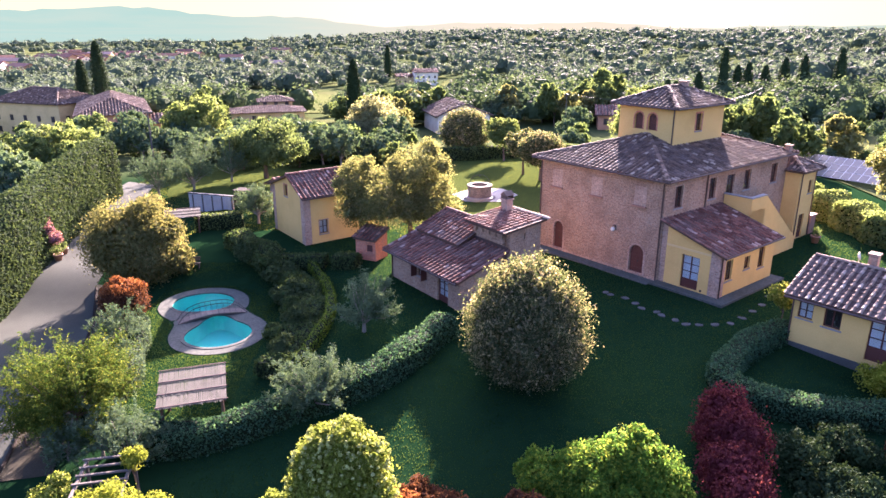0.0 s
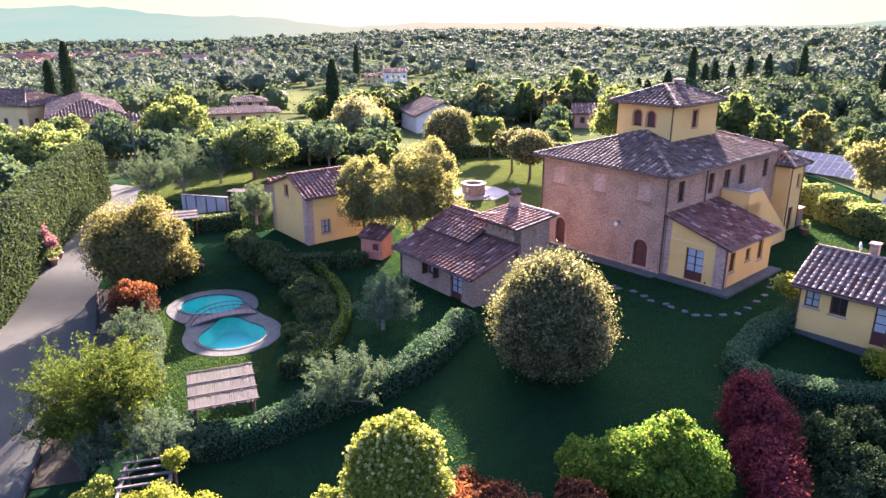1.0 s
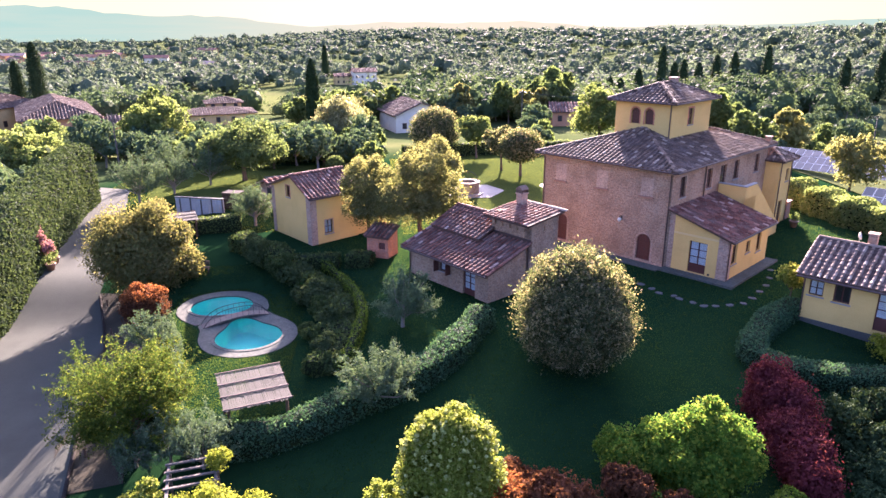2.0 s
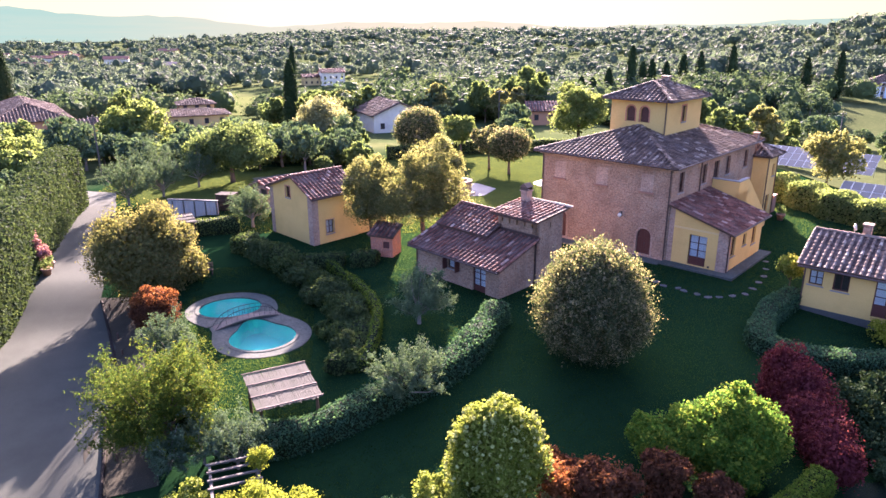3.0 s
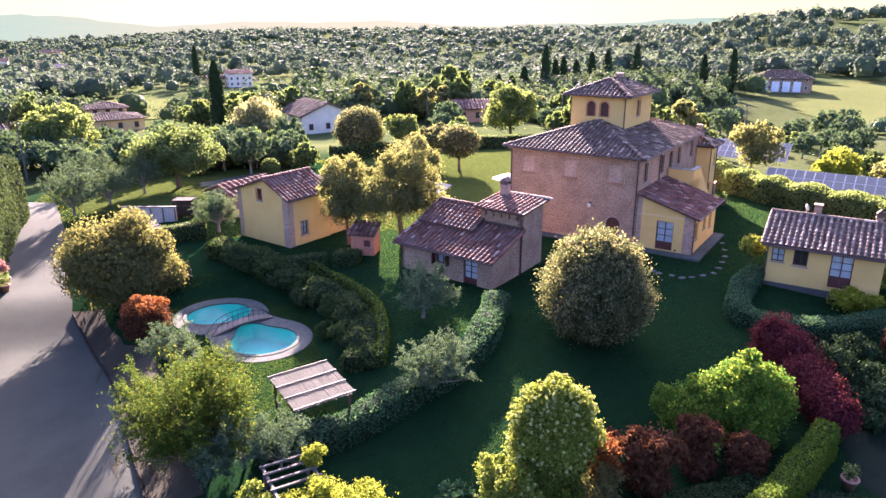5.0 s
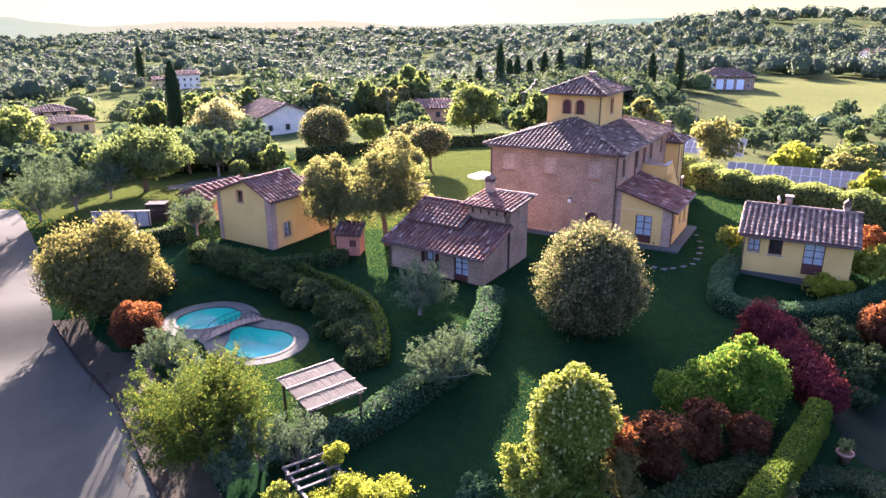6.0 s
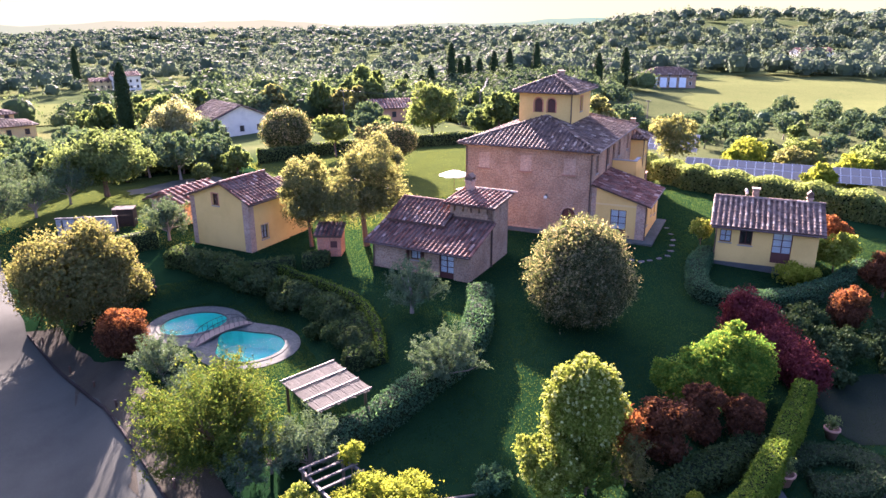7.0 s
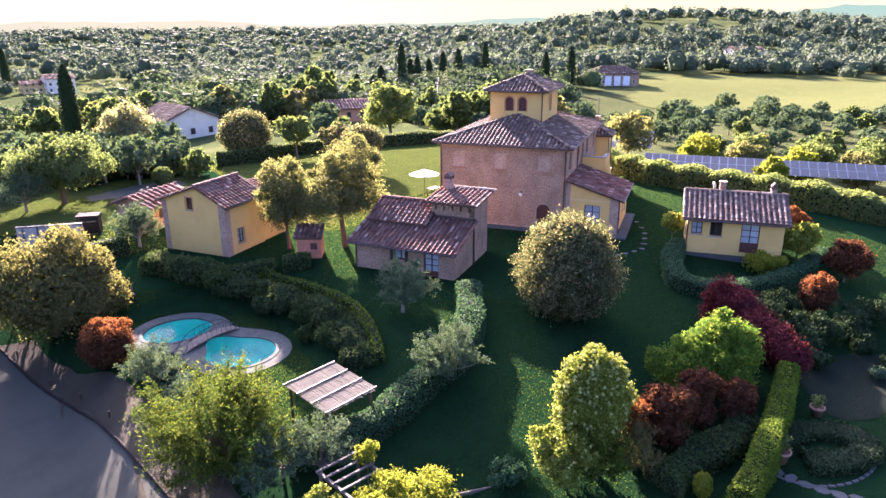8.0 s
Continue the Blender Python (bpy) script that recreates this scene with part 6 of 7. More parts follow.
# low planting in the side garden
for x, y, r, h, m in ((17.8, 23.7, 1.3, 1.0, L_CYPRESS), (20.3, 23.2, 1.2, 0.9, L_CYPRESS), (15.6, 23.4, 1.1, 0.7, L_CYPRESS), (19.4, 21.9, 0.9, 0.6, L_CYPRESS), (23.2, 23.6, 1.6, 1.0, L_CYPRESS), (16.6, 27.2, 1.5, 0.7, L_CYPRESS), (19.1, 27.6, 1.4, 0.7, L_CYPRESS), (17.0, 25.3, 1.3, 0.6, L_CYPRESS), (14.6, 22.0, 0.8, 0.5, L_CYPRESS), (21.6, 20.4, 0.6, 0.4, L_CYPRESS), (18.4, 19.6, 0.6, 0.4, L_CYPRESS), (16.6, 19.4, 0.5, 0.4, L_OLIVE)):
    tree("border_shrub", x, y, lumpy(r, h, 4, 0.7), m, 2600, 0.15, (0.05, h * 0.6), "low dark garden shrub in the border", "shrub", group="border shrubs", clumps=50, core=0.7)
hedge([(3.9, 18.4), (6.0, 18.6), (8.2, 18.0), (9.4, 16.6), (8.6, 15.3), (6.4, 15.5), (5.0, 16.6)], 1.6, 0.45, L_CYPRESS, "low dark ground cover in a curved bed", 200, 0.14, "ground_cover", 0.2, "ground cover")
hedge([(-2.4, 19.0), (0.6, 19.3), (3.4, 19.5), (5.4, 20.2)], 1.6, 0.9, L_DARK, "dark green undergrowth behind the clipped hedge", 190, 0.17, "undergrowth", 0.3, "shrubs")
tree("topiary", -1.2, 17.7, [(0, 0, 0.6, 0.42, 0.42, 0.65)], L_YELLOW, 1500, 0.1, (0.05, 0.3), "small clipped yellow-green topiary column", "shrub", core=0.9, rough=0.02)
tree("dark_shrub", -8.2, 23.2, lumpy(0.9, 0.6, 4, 0.7), L_HEDGE, 1800, 0.14, (0.05, 0.3), "low dark evergreen shrub on the lawn", "shrub", core=0.7)


def grass(name, x0, x1, y0, y1, n, tall, label, mat, wide=0.09):
    """Standing blades over the lawn."""
    x, y = rng.uniform(x0, x1, n), rng.uniform(y0, y1, n)
    q = ((((x + 18.2) / 3.2) ** 2 + ((y - 48.0) / 3.1) ** 2) ** -1.3 + (((x + 15.3) / 3.2) ** 2 + ((y - 42.5) / 3.2) ** 2) ** -1.3 < 1) & (x > -21.5 - 0.36 * np.maximum(0, y - 34) + 0.0)
    x, y = x[q], y[q]
    n = len(x)
    p = np.stack([x, y, gz(x, y)], -1)
    a = rng.uniform(0, 6.283, n)
    side = np.stack([np.cos(a), np.sin(a), np.zeros(n)], -1) * (wide * rng.uniform(0.25, 0.5, n))[:, None]
    up = np.stack([rng.normal(0, 0.35, n), rng.normal(0, 0.35, n), np.ones(n)], -1) * (tall * rng.uniform(0.6, 1.2, n))[:, None]
    tagged(quads_mesh(name, np.stack([p - side, p + side, p + side * 0.3 + up, p - side * 0.3 + up], 1), mat), label, "grass", kind="stuff")


grass("grass", -4, 42, 60, 104, 80000, 0.05, "sunlit mown lawn grass behind the farmhouse", L_GRASS_LIT, 0.11)
grass("grass", -38, -8, 62, 96, 35000, 0.05, "sunlit lawn grass behind the ochre cottage", L_GRASS_LIT, 0.11)
grass("grass", -13, 40, 15, 64, 180000, 0.055, "short mown lawn grass round the houses", L_LAWN_SHADE, 0.055)
grass("grass", -22, -12, 30, 54, 50000, 0.055, "short lawn grass round the pool", L_LAWN_SHADE, 0.055)

# garden and orchard trees of the valley: a few kinds, planted again and again
def proto(name, r, h, n, mat, leaves, size, label, bark=BARK, group="valley trees", slim=0.55):
    return tree(name, 0, 0, lumpy(r, h, n, 0.85), mat, leaves, size, (0.14, h * 0.5), label, "tree", bark, 0.6, 60, 0.2, 0.15, slim, group)


kinds = [proto("olive_tree", 2.2, 2.5, 6, L_OLIVE, 900, 0.38, "silvery olive tree in the grove", BARK_GREY, "grove olives", 0.35),
         proto("olive_tree", 2.0, 2.2, 5, L_OLIVE, 800, 0.38, "silvery olive tree in the grove", BARK_GREY, "grove olives", 0.35),
         proto("valley_tree", 3.1, 4.2, 7, L_GREEN, 1250, 0.56, "green broadleaf tree in the valley"),
         proto("valley_tree", 2.8, 3.6, 6, L_GREEN, 1200, 0.54, "fresh green broadleaf tree in the valley"),
         proto("valley_tree", 3.4, 4.0, 7, L_GOLD, 1250, 0.58, "golden-green broadleaf tree in the valley"),
         proto("valley_shrub", 1.7, 1.4, 5, L_GREEN, 650, 0.4, "round green shrub in the valley")]
used = [False] * len(kinds)


def plant(k, x, y, s):
    m = pose(x, y, gh(x, y), 0, 0, rng.uniform(0, 360)) @ Matrix.Diagonal((s, s, s * rng.uniform(0.9, 1.15), 1))
    if not used[k]:
        used[k] = True
        kinds[k].matrix_basis = m
    else:
        copy_thing(kinds[k], m)


spots = []
for _ in range(4000):
    if len(spots) >= 235:
        break
    x, y = rng.uniform(-95, 60), rng.uniform(62, 172)
    if x > -44 and y < 93 or -3 < x < 44 and y < 106 or clear(x, y) or abs(math.degrees(math.atan2(x, y))) > 45:
        continue
    if any((x - a) ** 2 + (y - b) ** 2 < 14 for a, b, _ in spots):
        continue
    k = int(rng.choice([0, 0, 1, 1, 2, 3, 4, 5, 5]))
    if in_view(x, y):
        k = int(rng.choice([0, 1, 5, 5]))
        if y > 130:
            continue
    spots.append((x, y, k))
for row in range(20):
    for c in range(24):
        x, y = 66 + 7.2 * c + 3.0 * row + rng.normal(0, 1.2), 70 + 8.0 * row - 2.4 * c + rng.normal(0, 1.2)
        if clear(x, y) or rng.random() < 0.1 or math.hypot(x, y) > 215 or x < 60 or math.degrees(math.atan2(x, y)) > 74 or math.hypot(x - 66, y - 93) < 10 or math.degrees(math.atan2(x, y)) < 30 or abs(x - 70) < 8 and y < 76:
            continue
        spots.append((x, y, int(rng.choice([0, 1, 0, 1, 5]))))
# thick shrubbery between the drive and the valley
belt = []
for _ in range(900):
    x, y = rng.uniform(-62, -6), rng.uniform(94, 122)
    if len(belt) < 62 and y > 97 - 0.1 * (x + 20) and all((x - a) ** 2 + (y - b) ** 2 > 9.5 for a, b in belt) and math.hypot(x + 42, y - 116) > 4 and math.hypot(x + 12, y - 117) > 4:
        belt.append((x, y))
        spots.append((x, y, int(rng.choice([0, 1, 0, 1, 5]))))
for x, y, k in spots:
    plant(k, x, y, rng.uniform(0.8, 1.25))
near, mid, far, grove = [], [], [], []
for _ in range(40000):
    az = radians(rng.uniform(-46, 76))
    r = 150 * (1500 / 150) ** rng.random()
    x, y = r * math.sin(az), r * math.cos(az)
    a = math.degrees(az)
    if clear(x, y) or r < 165 and (x < 62 or a > 28) or r < 330 and in_view(x, y) and rng.random() < 0.8:
        continue
    if a < -14 and 560 < r < 1300 and rng.random() < 0.55:
        continue
    wood = noise.noise((x * 0.011, y * 0.011, 3.0)) + 0.6 * noise.noise((x * 0.035, y * 0.035, 8.0))
    if wood < -0.08 and rng.random() < 0.85:
        continue
    tall = rng.uniform(0.45, 1.0) ** 1.5 * (1.0 + 0.5 * max(0.0, wood))
    if r < 260:
        if a > 28 and len(grove) < 240:
            grove.append((x, y, rng.uniform(1.7, 2.7), 0.85))
        elif a <= 28 and len(near) < 420:
            near.append((x, y, 1.8 + 3.4 * tall, rng.uniform(0.8, 1.15)))
    elif r < 620:
        if len(mid) < 2300:
            mid.append((x, y, 2.2 + 4.6 * tall, rng.uniform(0.75, 1.1)))
    elif len(far) < 4300:
        far.append((x, y, (2.8 + 5.0 * tall) * (1 + (r - 620) / 2000), rng.uniform(0.6, 0.9)))
for k in range(260):
    x, y = rng.normal(92, 24), rng.normal(207, 15)
    near.append((x, y, rng.uniform(3.2, 5.0), rng.uniform(0.9, 1.2)))
for x, y, r in ((10, 250, 6.0), (15, 254, 6.5), (22, 205, 5.0), (28, 198, 5.2), (33, 186, 5.0), (30, 215, 5), (40, 198, 5.5), (46, 190, 5.5), (36, 176, 4.8), (-30, 203, 3.6)):
    near.append((x, y, r, 1.1))
woodland("near_woods", near, L_WOODS, "mixed green woods and garden trees beyond the houses", 220, 0.2)
woodland("olive_grove", grove, L_OLIVE, "rows of silvery olive trees on the dry slope", 130, 0.17)
# both far woods wear the leaf colour with haze mixed in
woodland("hillside_woods", mid, L_HAZEWOODS, "wooded hillsides with olive groves", 95, 0.22, (8, 5))
woodland("distant_woods", far, L_HAZEWOODS, "distant woods merging towards the horizon", 22, 0.32, (7, 4))

def band(inner, outer, z0, z1):
    """A ring of even thickness between two outlines of equal length."""
    bm = bmesh.new()
    n = len(inner)
    rows = [[bm.verts.new((x, y, z)) for x, y in pts] for pts, z in ((outer, z0), (outer, z1), (inner, z1), (inner, z0))]
    for a, b in zip(rows, rows[1:]):
        for i in range(n):
            j = (i + 1) % n
            bm.faces.new((a[i], a[j], b[j], b[i]))
    bmesh.ops.recalc_face_normals(bm, faces=bm.faces)
    return bm


# ---- pool ----
def basin_line(cx, cy, rx, ry, tip, at, wide, n=64):
    """A rounded basin drawn out to a tip in one direction."""
    out = []
    for k in range(n):
        a = 2 * math.pi * k / n
        d = (math.degrees(a) - at + 180) % 360 - 180
        q = 1 + tip * math.exp(-((d / wide) ** 2))
        out.append((cx + rx * q * math.cos(a), cy + ry * q * math.sin(a)))
    return out


pool = thing("swimming_pool", -16.5, 45.3, POOL_Z, 0, "turquoise double-basin swimming pool with pale stone deck", "pool")
po = lambda pts: [(x + 16.5, y - 45.3) for x, y in pts]
basins = [basin_line(-18.2, 48.0, 2.3, 2.0, -0.1, 285, 40), basin_line(-15.35, 42.45, 2.25, 2.15, 0.58, 108, 23)]
half_way = Vector((-16.75, 46.0))
for pts, (cx, cy), sgn in zip(basins, ((-18.2, 48.0), (-15.35, 42.45)), (1, -1)):
    bm = bmesh.new()
    rows = [[], [], []]
    for x, y in pts:
        d = Vector((x - cx, y - cy)).normalized()
        q = Vector((x, y))
        while in_pool(q.x, q.y) < 1 and sgn * (q - half_way).dot(Vector((-0.47, 0.88))) > 0:
            q += d * 0.03
        rows[0].append(bm.verts.new((x + 16.5, y - 45.3, 0.05)))
        rows[1].append(bm.verts.new((q.x + 16.5, q.y - 45.3, 0.05)))
        rows[2].append(bm.verts.new((q.x + 16.5, q.y - 45.3, -0.5)))
    for r0, r1 in zip(rows, rows[1:]):
        for i in range(len(pts)):
            j = (i + 1) % len(pts)
            bm.faces.new((r0[i], r1[i], r1[j], r0[j]))
    bmesh.ops.recalc_face_normals(bm, faces=bm.faces)
    part("deck", bm, PAVING, pool, "pale irregular stone paving")
for pts in basins:
    loc = po(pts)
    mx, my = sum(p[0] for p in loc) / len(loc), sum(p[1] for p in loc) / len(loc)
    grow = [(mx + (x - mx) * 1.004, my + (y - my) * 1.004) for x, y in loc]
    bm = bmesh.new()
    top = [bm.verts.new((x, y, 0.03)) for x, y in grow]
    bot = [bm.verts.new((mx + (x - mx) * 0.9, my + (y - my) * 0.9, -1.2)) for x, y in loc]
    for i in range(len(loc)):
        j = (i + 1) % len(loc)
        bm.faces.new((top[i], top[j], bot[j], bot[i]))
    bm.faces.new(bot)
    bn = part("basin", bm, POOL_LINER, pool, "turquoise pool lining")
    bm = bmesh.new()
    bm.faces.new([bm.verts.new((x, y, -0.07)) for x, y in loc])
    part("water", bm, WATER, pool, "clear turquoise water").visible_shadow = False
    cop = []
    for q, zz in ((0.985, -0.02), (0.985, 0.085), (1.1, 0.085), (1.1, 0.0)):
        cop.append([(mx + (x - mx) * q, my + (y - my) * q, zz) for x, y in loc])
    bm = bmesh.new()
    rows = [[bm.verts.new(p) for p in r] for r in cop]
    for r0, r1 in zip(rows, rows[1:]):
        for i in range(len(loc)):
            j = (i + 1) % len(loc)
            bm.faces.new((r0[i], r0[j], r1[j], r1[i]))
    bmesh.ops.recalc_face_normals(bm, faces=bm.faces)
    part("coping", bm, PAVING, pool)
# footbridge over the waist
bridge = thing("footbridge", -16.7, 45.4, POOL_Z + 0.05, 27, "arched stone footbridge with thin iron rails over the pool", "bridge")
bm = bmesh.new()
for k in range(14):
    x0, x1 = -2.4 + 4.8 * k / 14, -2.4 + 4.8 * (k + 1) / 14
    za, zb = 0.32 * (1 - (x0 / 2.4) ** 2), 0.32 * (1 - (x1 / 2.4) ** 2)
    v = [bm.verts.new(p) for p in ((x0, -0.4, za), (x1, -0.4, zb), (x1, 0.4, zb), (x0, 0.4, za), (x0, -0.4, za - 0.12), (x1, -0.4, zb - 0.12), (x1, 0.4, zb - 0.12), (x0, 0.4, za - 0.12))]
    for f in ((0, 1, 2, 3), (7, 6, 5, 4), (0, 4, 5, 1), (1, 5, 6, 2), (2, 6, 7, 3), (3, 7, 4, 0)):
        bm.faces.new([v[i] for i in f])
bmesh.ops.remove_doubles(bm, verts=bm.verts, dist=1e-4)
part("deck", bm, WOOD_GREY, bridge)
for s in (-0.37, 0.37):
    pts = [(x, s, 0.32 * (1 - (x / 2.4) ** 2) + 0.75 * (1 - (x / 2.4) ** 4)) for x in np.linspace(-2.4, 2.4, 13)]
    part("handrail", tube(bmesh.new(), pts, 0.025, 5), IRON, bridge)
    for x, y, z in pts[1:-1]:
        part("baluster", tube(bmesh.new(), [(x, y, 0.32 * (1 - (x / 2.4) ** 2)), (x, y, z)], 0.014, 4), IRON, bridge)

# ---- reed-roofed shelters ----
def shelter(x, y, z, rz, wx, wy, h, tilt, label, rows=3, name="reed_shelter"):
    s = thing(name, x, y, z, rz, label, "shelter")
    for px in (-wx / 2 + 0.25, wx / 2 - 0.25):
        for py in (-wy / 2 + 0.2, wy / 2 - 0.2):
            zt = h + py * tilt
            part("post", tube(bmesh.new(), [(px, py, -0.4), (px, py, zt)], [0.09, 0.08], 8), WOOD_DARK, s)
    for px in (-wx / 2 + 0.25, wx / 2 - 0.25):
        bm = tube(bmesh.new(), [(px, -wy / 2, h - wy / 2 * tilt), (px, wy / 2, h + wy / 2 * tilt)], 0.06, 6)
        part("beam", bm, WOOD_DARK, s)
    n = int(wx / 0.045)
    for k in range(rows):
        bm = bmesh.new()
        y0, y1 = -wy / 2 + wy * k / rows - 0.12, -wy / 2 + wy * (k + 1) / rows
        for i in range(n):
            px = -wx / 2 + wx * (i + 0.5) / n
            e = rng.normal(0, 0.05)
            dz = 0.1 + 0.012 * rng.random()
            tube(bm, [(px, y0 + e, h + y0 * tilt + dz + 0.03), (px + rng.normal(0, 0.01), y1 + e * 0.5, h + y1 * tilt + dz)], 0.026, 4, False)
        part("reed_mat", bm, REED, s, kind="stuff")
    for k in range(rows + 1):
        yy = -wy / 2 + wy * k / rows
        part("batten", tube(bmesh.new(), [(-wx / 2 - 0.05, yy, h + yy * tilt + 0.16), (wx / 2 + 0.05, yy, h + yy * tilt + 0.16)], 0.03, 5), WOOD_DARK, s)
    return s


shelter(-13.28, 32.06, -2.75, 17.7, 3.42, 3.4, 2.17, 0.1, "sunshade shelter with pale reed roof on dark posts")
shelter(-24.6, 62.2, gh(-24.6, 62.2), 20, 3.2, 2.6, 2.3, 0.08, "small reed-roofed shelter beyond the pool")

# ---- timber pergola frame among shrubs ----
perg = thing("timber_pergola", -14.9, 25.3, gh(-14.9, 25.3), 12, "weathered open timber pergola overgrown at one end", "pergola")
for x in (-1.0, 1.0):
    part("beam", boxed(x - 0.06, -1.5, 2.0, x + 0.06, 1.5, 2.16, bevel=0.01), WOOD_GREY, perg)
    for y in (-1.3, 1.2):
        part("post", boxed(x - 0.06, y - 0.06, -0.5, x + 0.06, y + 0.06, 2.0), WOOD_GREY, perg)
for k in range(4):
    part("slat", boxed(-1.15, 1.25 - 0.6 * k, 2.16, 1.15, 1.37 - 0.6 * k, 2.24, bevel=0.01), WOOD_GREY, perg)
tree("climbing_rose", -14.0, 23.6, [(0, 0, 2.2, 1.5, 1.1, 0.5), (1.3, -0.7, 1.9, 1.5, 1.1, 0.7), (-0.9, -0.8, 2.0, 1.0, 0.9, 0.6)], L_YELLOW, 9000, 0.12, (0.06, 1.6), "yellow-green climber over the pergola", "climber", core=0.6)
tree("climbing_rose", -13.9, 26.2, lumpy(0.55, 2.3, 4, 1.1), L_YELLOW, 1600, 0.11, (0.03, 1.8), "yellow-green climber shoot through the slats", "climber", core=0.5)
tree("climbing_rose", -16.8, 24.6, lumpy(1.2, 1.5, 4), L_BRIGHT, 5000, 0.13, (0.06, 1.0), "yellow-green climber beside the pergola", "climber", core=0.6)

# ---- well, patio, garden pieces ----
well = thing("brick_well", 4.1, 74.4, gh(4.1, 74.4), 0, "round old stone well with iron hoop on a paved step", "well")
ring = lambda r: [(r * math.cos(a), r * math.sin(a)) for a in np.linspace(0, 6.0415, 26)]
part("step", band(ring(1.3), ring(1.75), -0.4, 0.35), STONE, well)
part("curb", band(ring(0.95), ring(1.32), 0.0, 1.45), STONE_OLD, well)
part("rim", band(ring(0.9), ring(1.42), 1.452, 1.62), STONE_OLD, well)
part("shaft", band(ring(0.05), ring(0.94), 0.1, 0.9), DARK, well)
part("hoop", tube(bmesh.new(), [(1.15 * math.cos(a), 0, 1.6 + 1.15 * math.sin(a)) for a in np.linspace(0, math.pi, 13)], 0.03, 6), IRON, well)
part("pulley", boxed(-0.05, -0.08, 2.5, 0.05, 0.08, 2.73), IRON, well)

par = thing("parasol", 12.4, 67.2, gh(12.4, 67.2), 10, "open cream canvas parasol on a pole", "parasol")
part("pole", tube(bmesh.new(), [(0, 0, 0), (0, 0, 2.7)], 0.03, 8), WOOD_DARK, par)
bm = bmesh.new()
apex = bm.verts.new((0, 0, 2.75))
rim = [bm.verts.new((1.7 * math.cos(a), 1.7 * math.sin(a), 2.2 - 0.06 * (k % 2))) for k, a in enumerate(np.linspace(0, 2 * math.pi * 15 / 16, 16))]
for k in range(16):
    bm.faces.new((apex, rim[k], rim[(k + 1) % 16]))
part("canopy", bm, CANVAS, par)
tb = thing("garden_table", 13.0, 66.2, gh(13, 66.2), 20, "wooden garden table beneath the parasol", "table")
part("tabletop", boxed(-0.8, -0.45, 0.7, 0.8, 0.45, 0.75, bevel=0.01), WOOD_GREY, tb)
for x in (-0.7, 0.7):
    for y in (-0.38, 0.38):
        part("leg", boxed(x - 0.04, y - 0.04, 0, x + 0.04, y + 0.04, 0.7), WOOD_GREY, tb)

bench = thing("bench", -21.0, 53.1, gh(-21.0, 53.1), 8, "dark wooden bench on the pool lawn", "bench")
for k in range(4):
    part("slat", boxed(-0.9, -0.25 + 0.13 * k, 0.42, 0.9, -0.15 + 0.13 * k, 0.46), EDGE_WOOD, bench)
for k in range(3):
    part("back_slat", boxed(-0.9, 0.27, 0.55 + 0.14 * k, 0.9, 0.31, 0.65 + 0.14 * k), EDGE_WOOD, bench)
for x in (-0.8, 0.8):
    part("leg", boxed(x - 0.04, -0.24, 0, x + 0.04, 0.3, 0.42), EDGE_WOOD, bench)


def pot(x, y, s=1.0, label="terracotta pot with a small plant"):
    t = thing("flower_pot", x, y, gh(x, y), 0, label, "pot", "flower pots")
    bm = bmesh.new()
    prof = [(0.02, 0.0), (0.2, 0.0), (0.3, 0.42), (0.34, 0.42), (0.34, 0.5), (0.27, 0.5), (0.25, 0.4), (0.02, 0.4)]
    rows = [[bm.verts.new((r * s * math.cos(a), r * s * math.sin(a), z * s)) for a in np.linspace(0, 2 * math.pi * 13 / 14, 14)] for r, z in prof]
    for a, b in zip(rows, rows[1:]):
        for i in range(14):
            j = (i + 1) % 14
            bm.faces.new((a[i], a[j], b[j], b[i]))
    smooth(part("pot", bm, TERRACOTTA, t))
    quads_mesh("plant", crown_quads([(0, 0, 0.75 * s, 0.32 * s, 0.32 * s, 0.35 * s)], 260, 0.12, 20, core=0.4), L_GREEN, t, "leafy green plant", "stuff")


for x, y, s in ((-34.6, 58.0, 1.3), (-34.9, 59.6, 1.2), (9.6, 18.9, 1.2), (4.2, 17.4, 1.3), (32.6, 57.0, 1.3), (31.5, 60.5, 1.2)):
    pot(x, y, s)
chest = thing("orange_cabinet", 33.2, 60.6, gh(33.2, 60.6), UA, "orange terracotta-coloured garden cabinet by the wing", "cabinet")
part("body", boxed(-0.9, -0.5, 0, 0.9, 0.5, 1.7, bevel=0.03), TERRACOTTA, chest)
part("lid", boxed(-1.0, -0.6, 1.7, 1.0, 0.6, 1.78, bevel=0.02), TERRACOTTA, chest)


# stepping stones over the lawn
def stone(x, y, r, group):
    bm = bmesh.new()
    n = 8
    a0 = rng.uniform(0, 1)
    rr = r * rng.uniform(0.75, 1.15, n)
    tp = [bm.verts.new((rr[k] * math.cos(a0 + 6.283 * k / n) * 1.25, rr[k] * math.sin(a0 + 6.283 * k / n), 0.035)) for k in range(n)]
    bt = [bm.verts.new((v.co.x * 1.08, v.co.y * 1.08, -0.1)) for v in tp]
    bm.faces.new(tp)
    for k in range(n):
        bm.faces.new((tp[k], bt[k], bt[(k + 1) % n], tp[(k + 1) % n]))
    s = part("stepping_stone", bm, STONE_PATH, None, "flat grey stepping stone sunk in the lawn")
    s.matrix_world = pose(x, y, gh(x, y), 0, 0, rng.uniform(0, 180))
    tagged(s, category="stone", group=group)


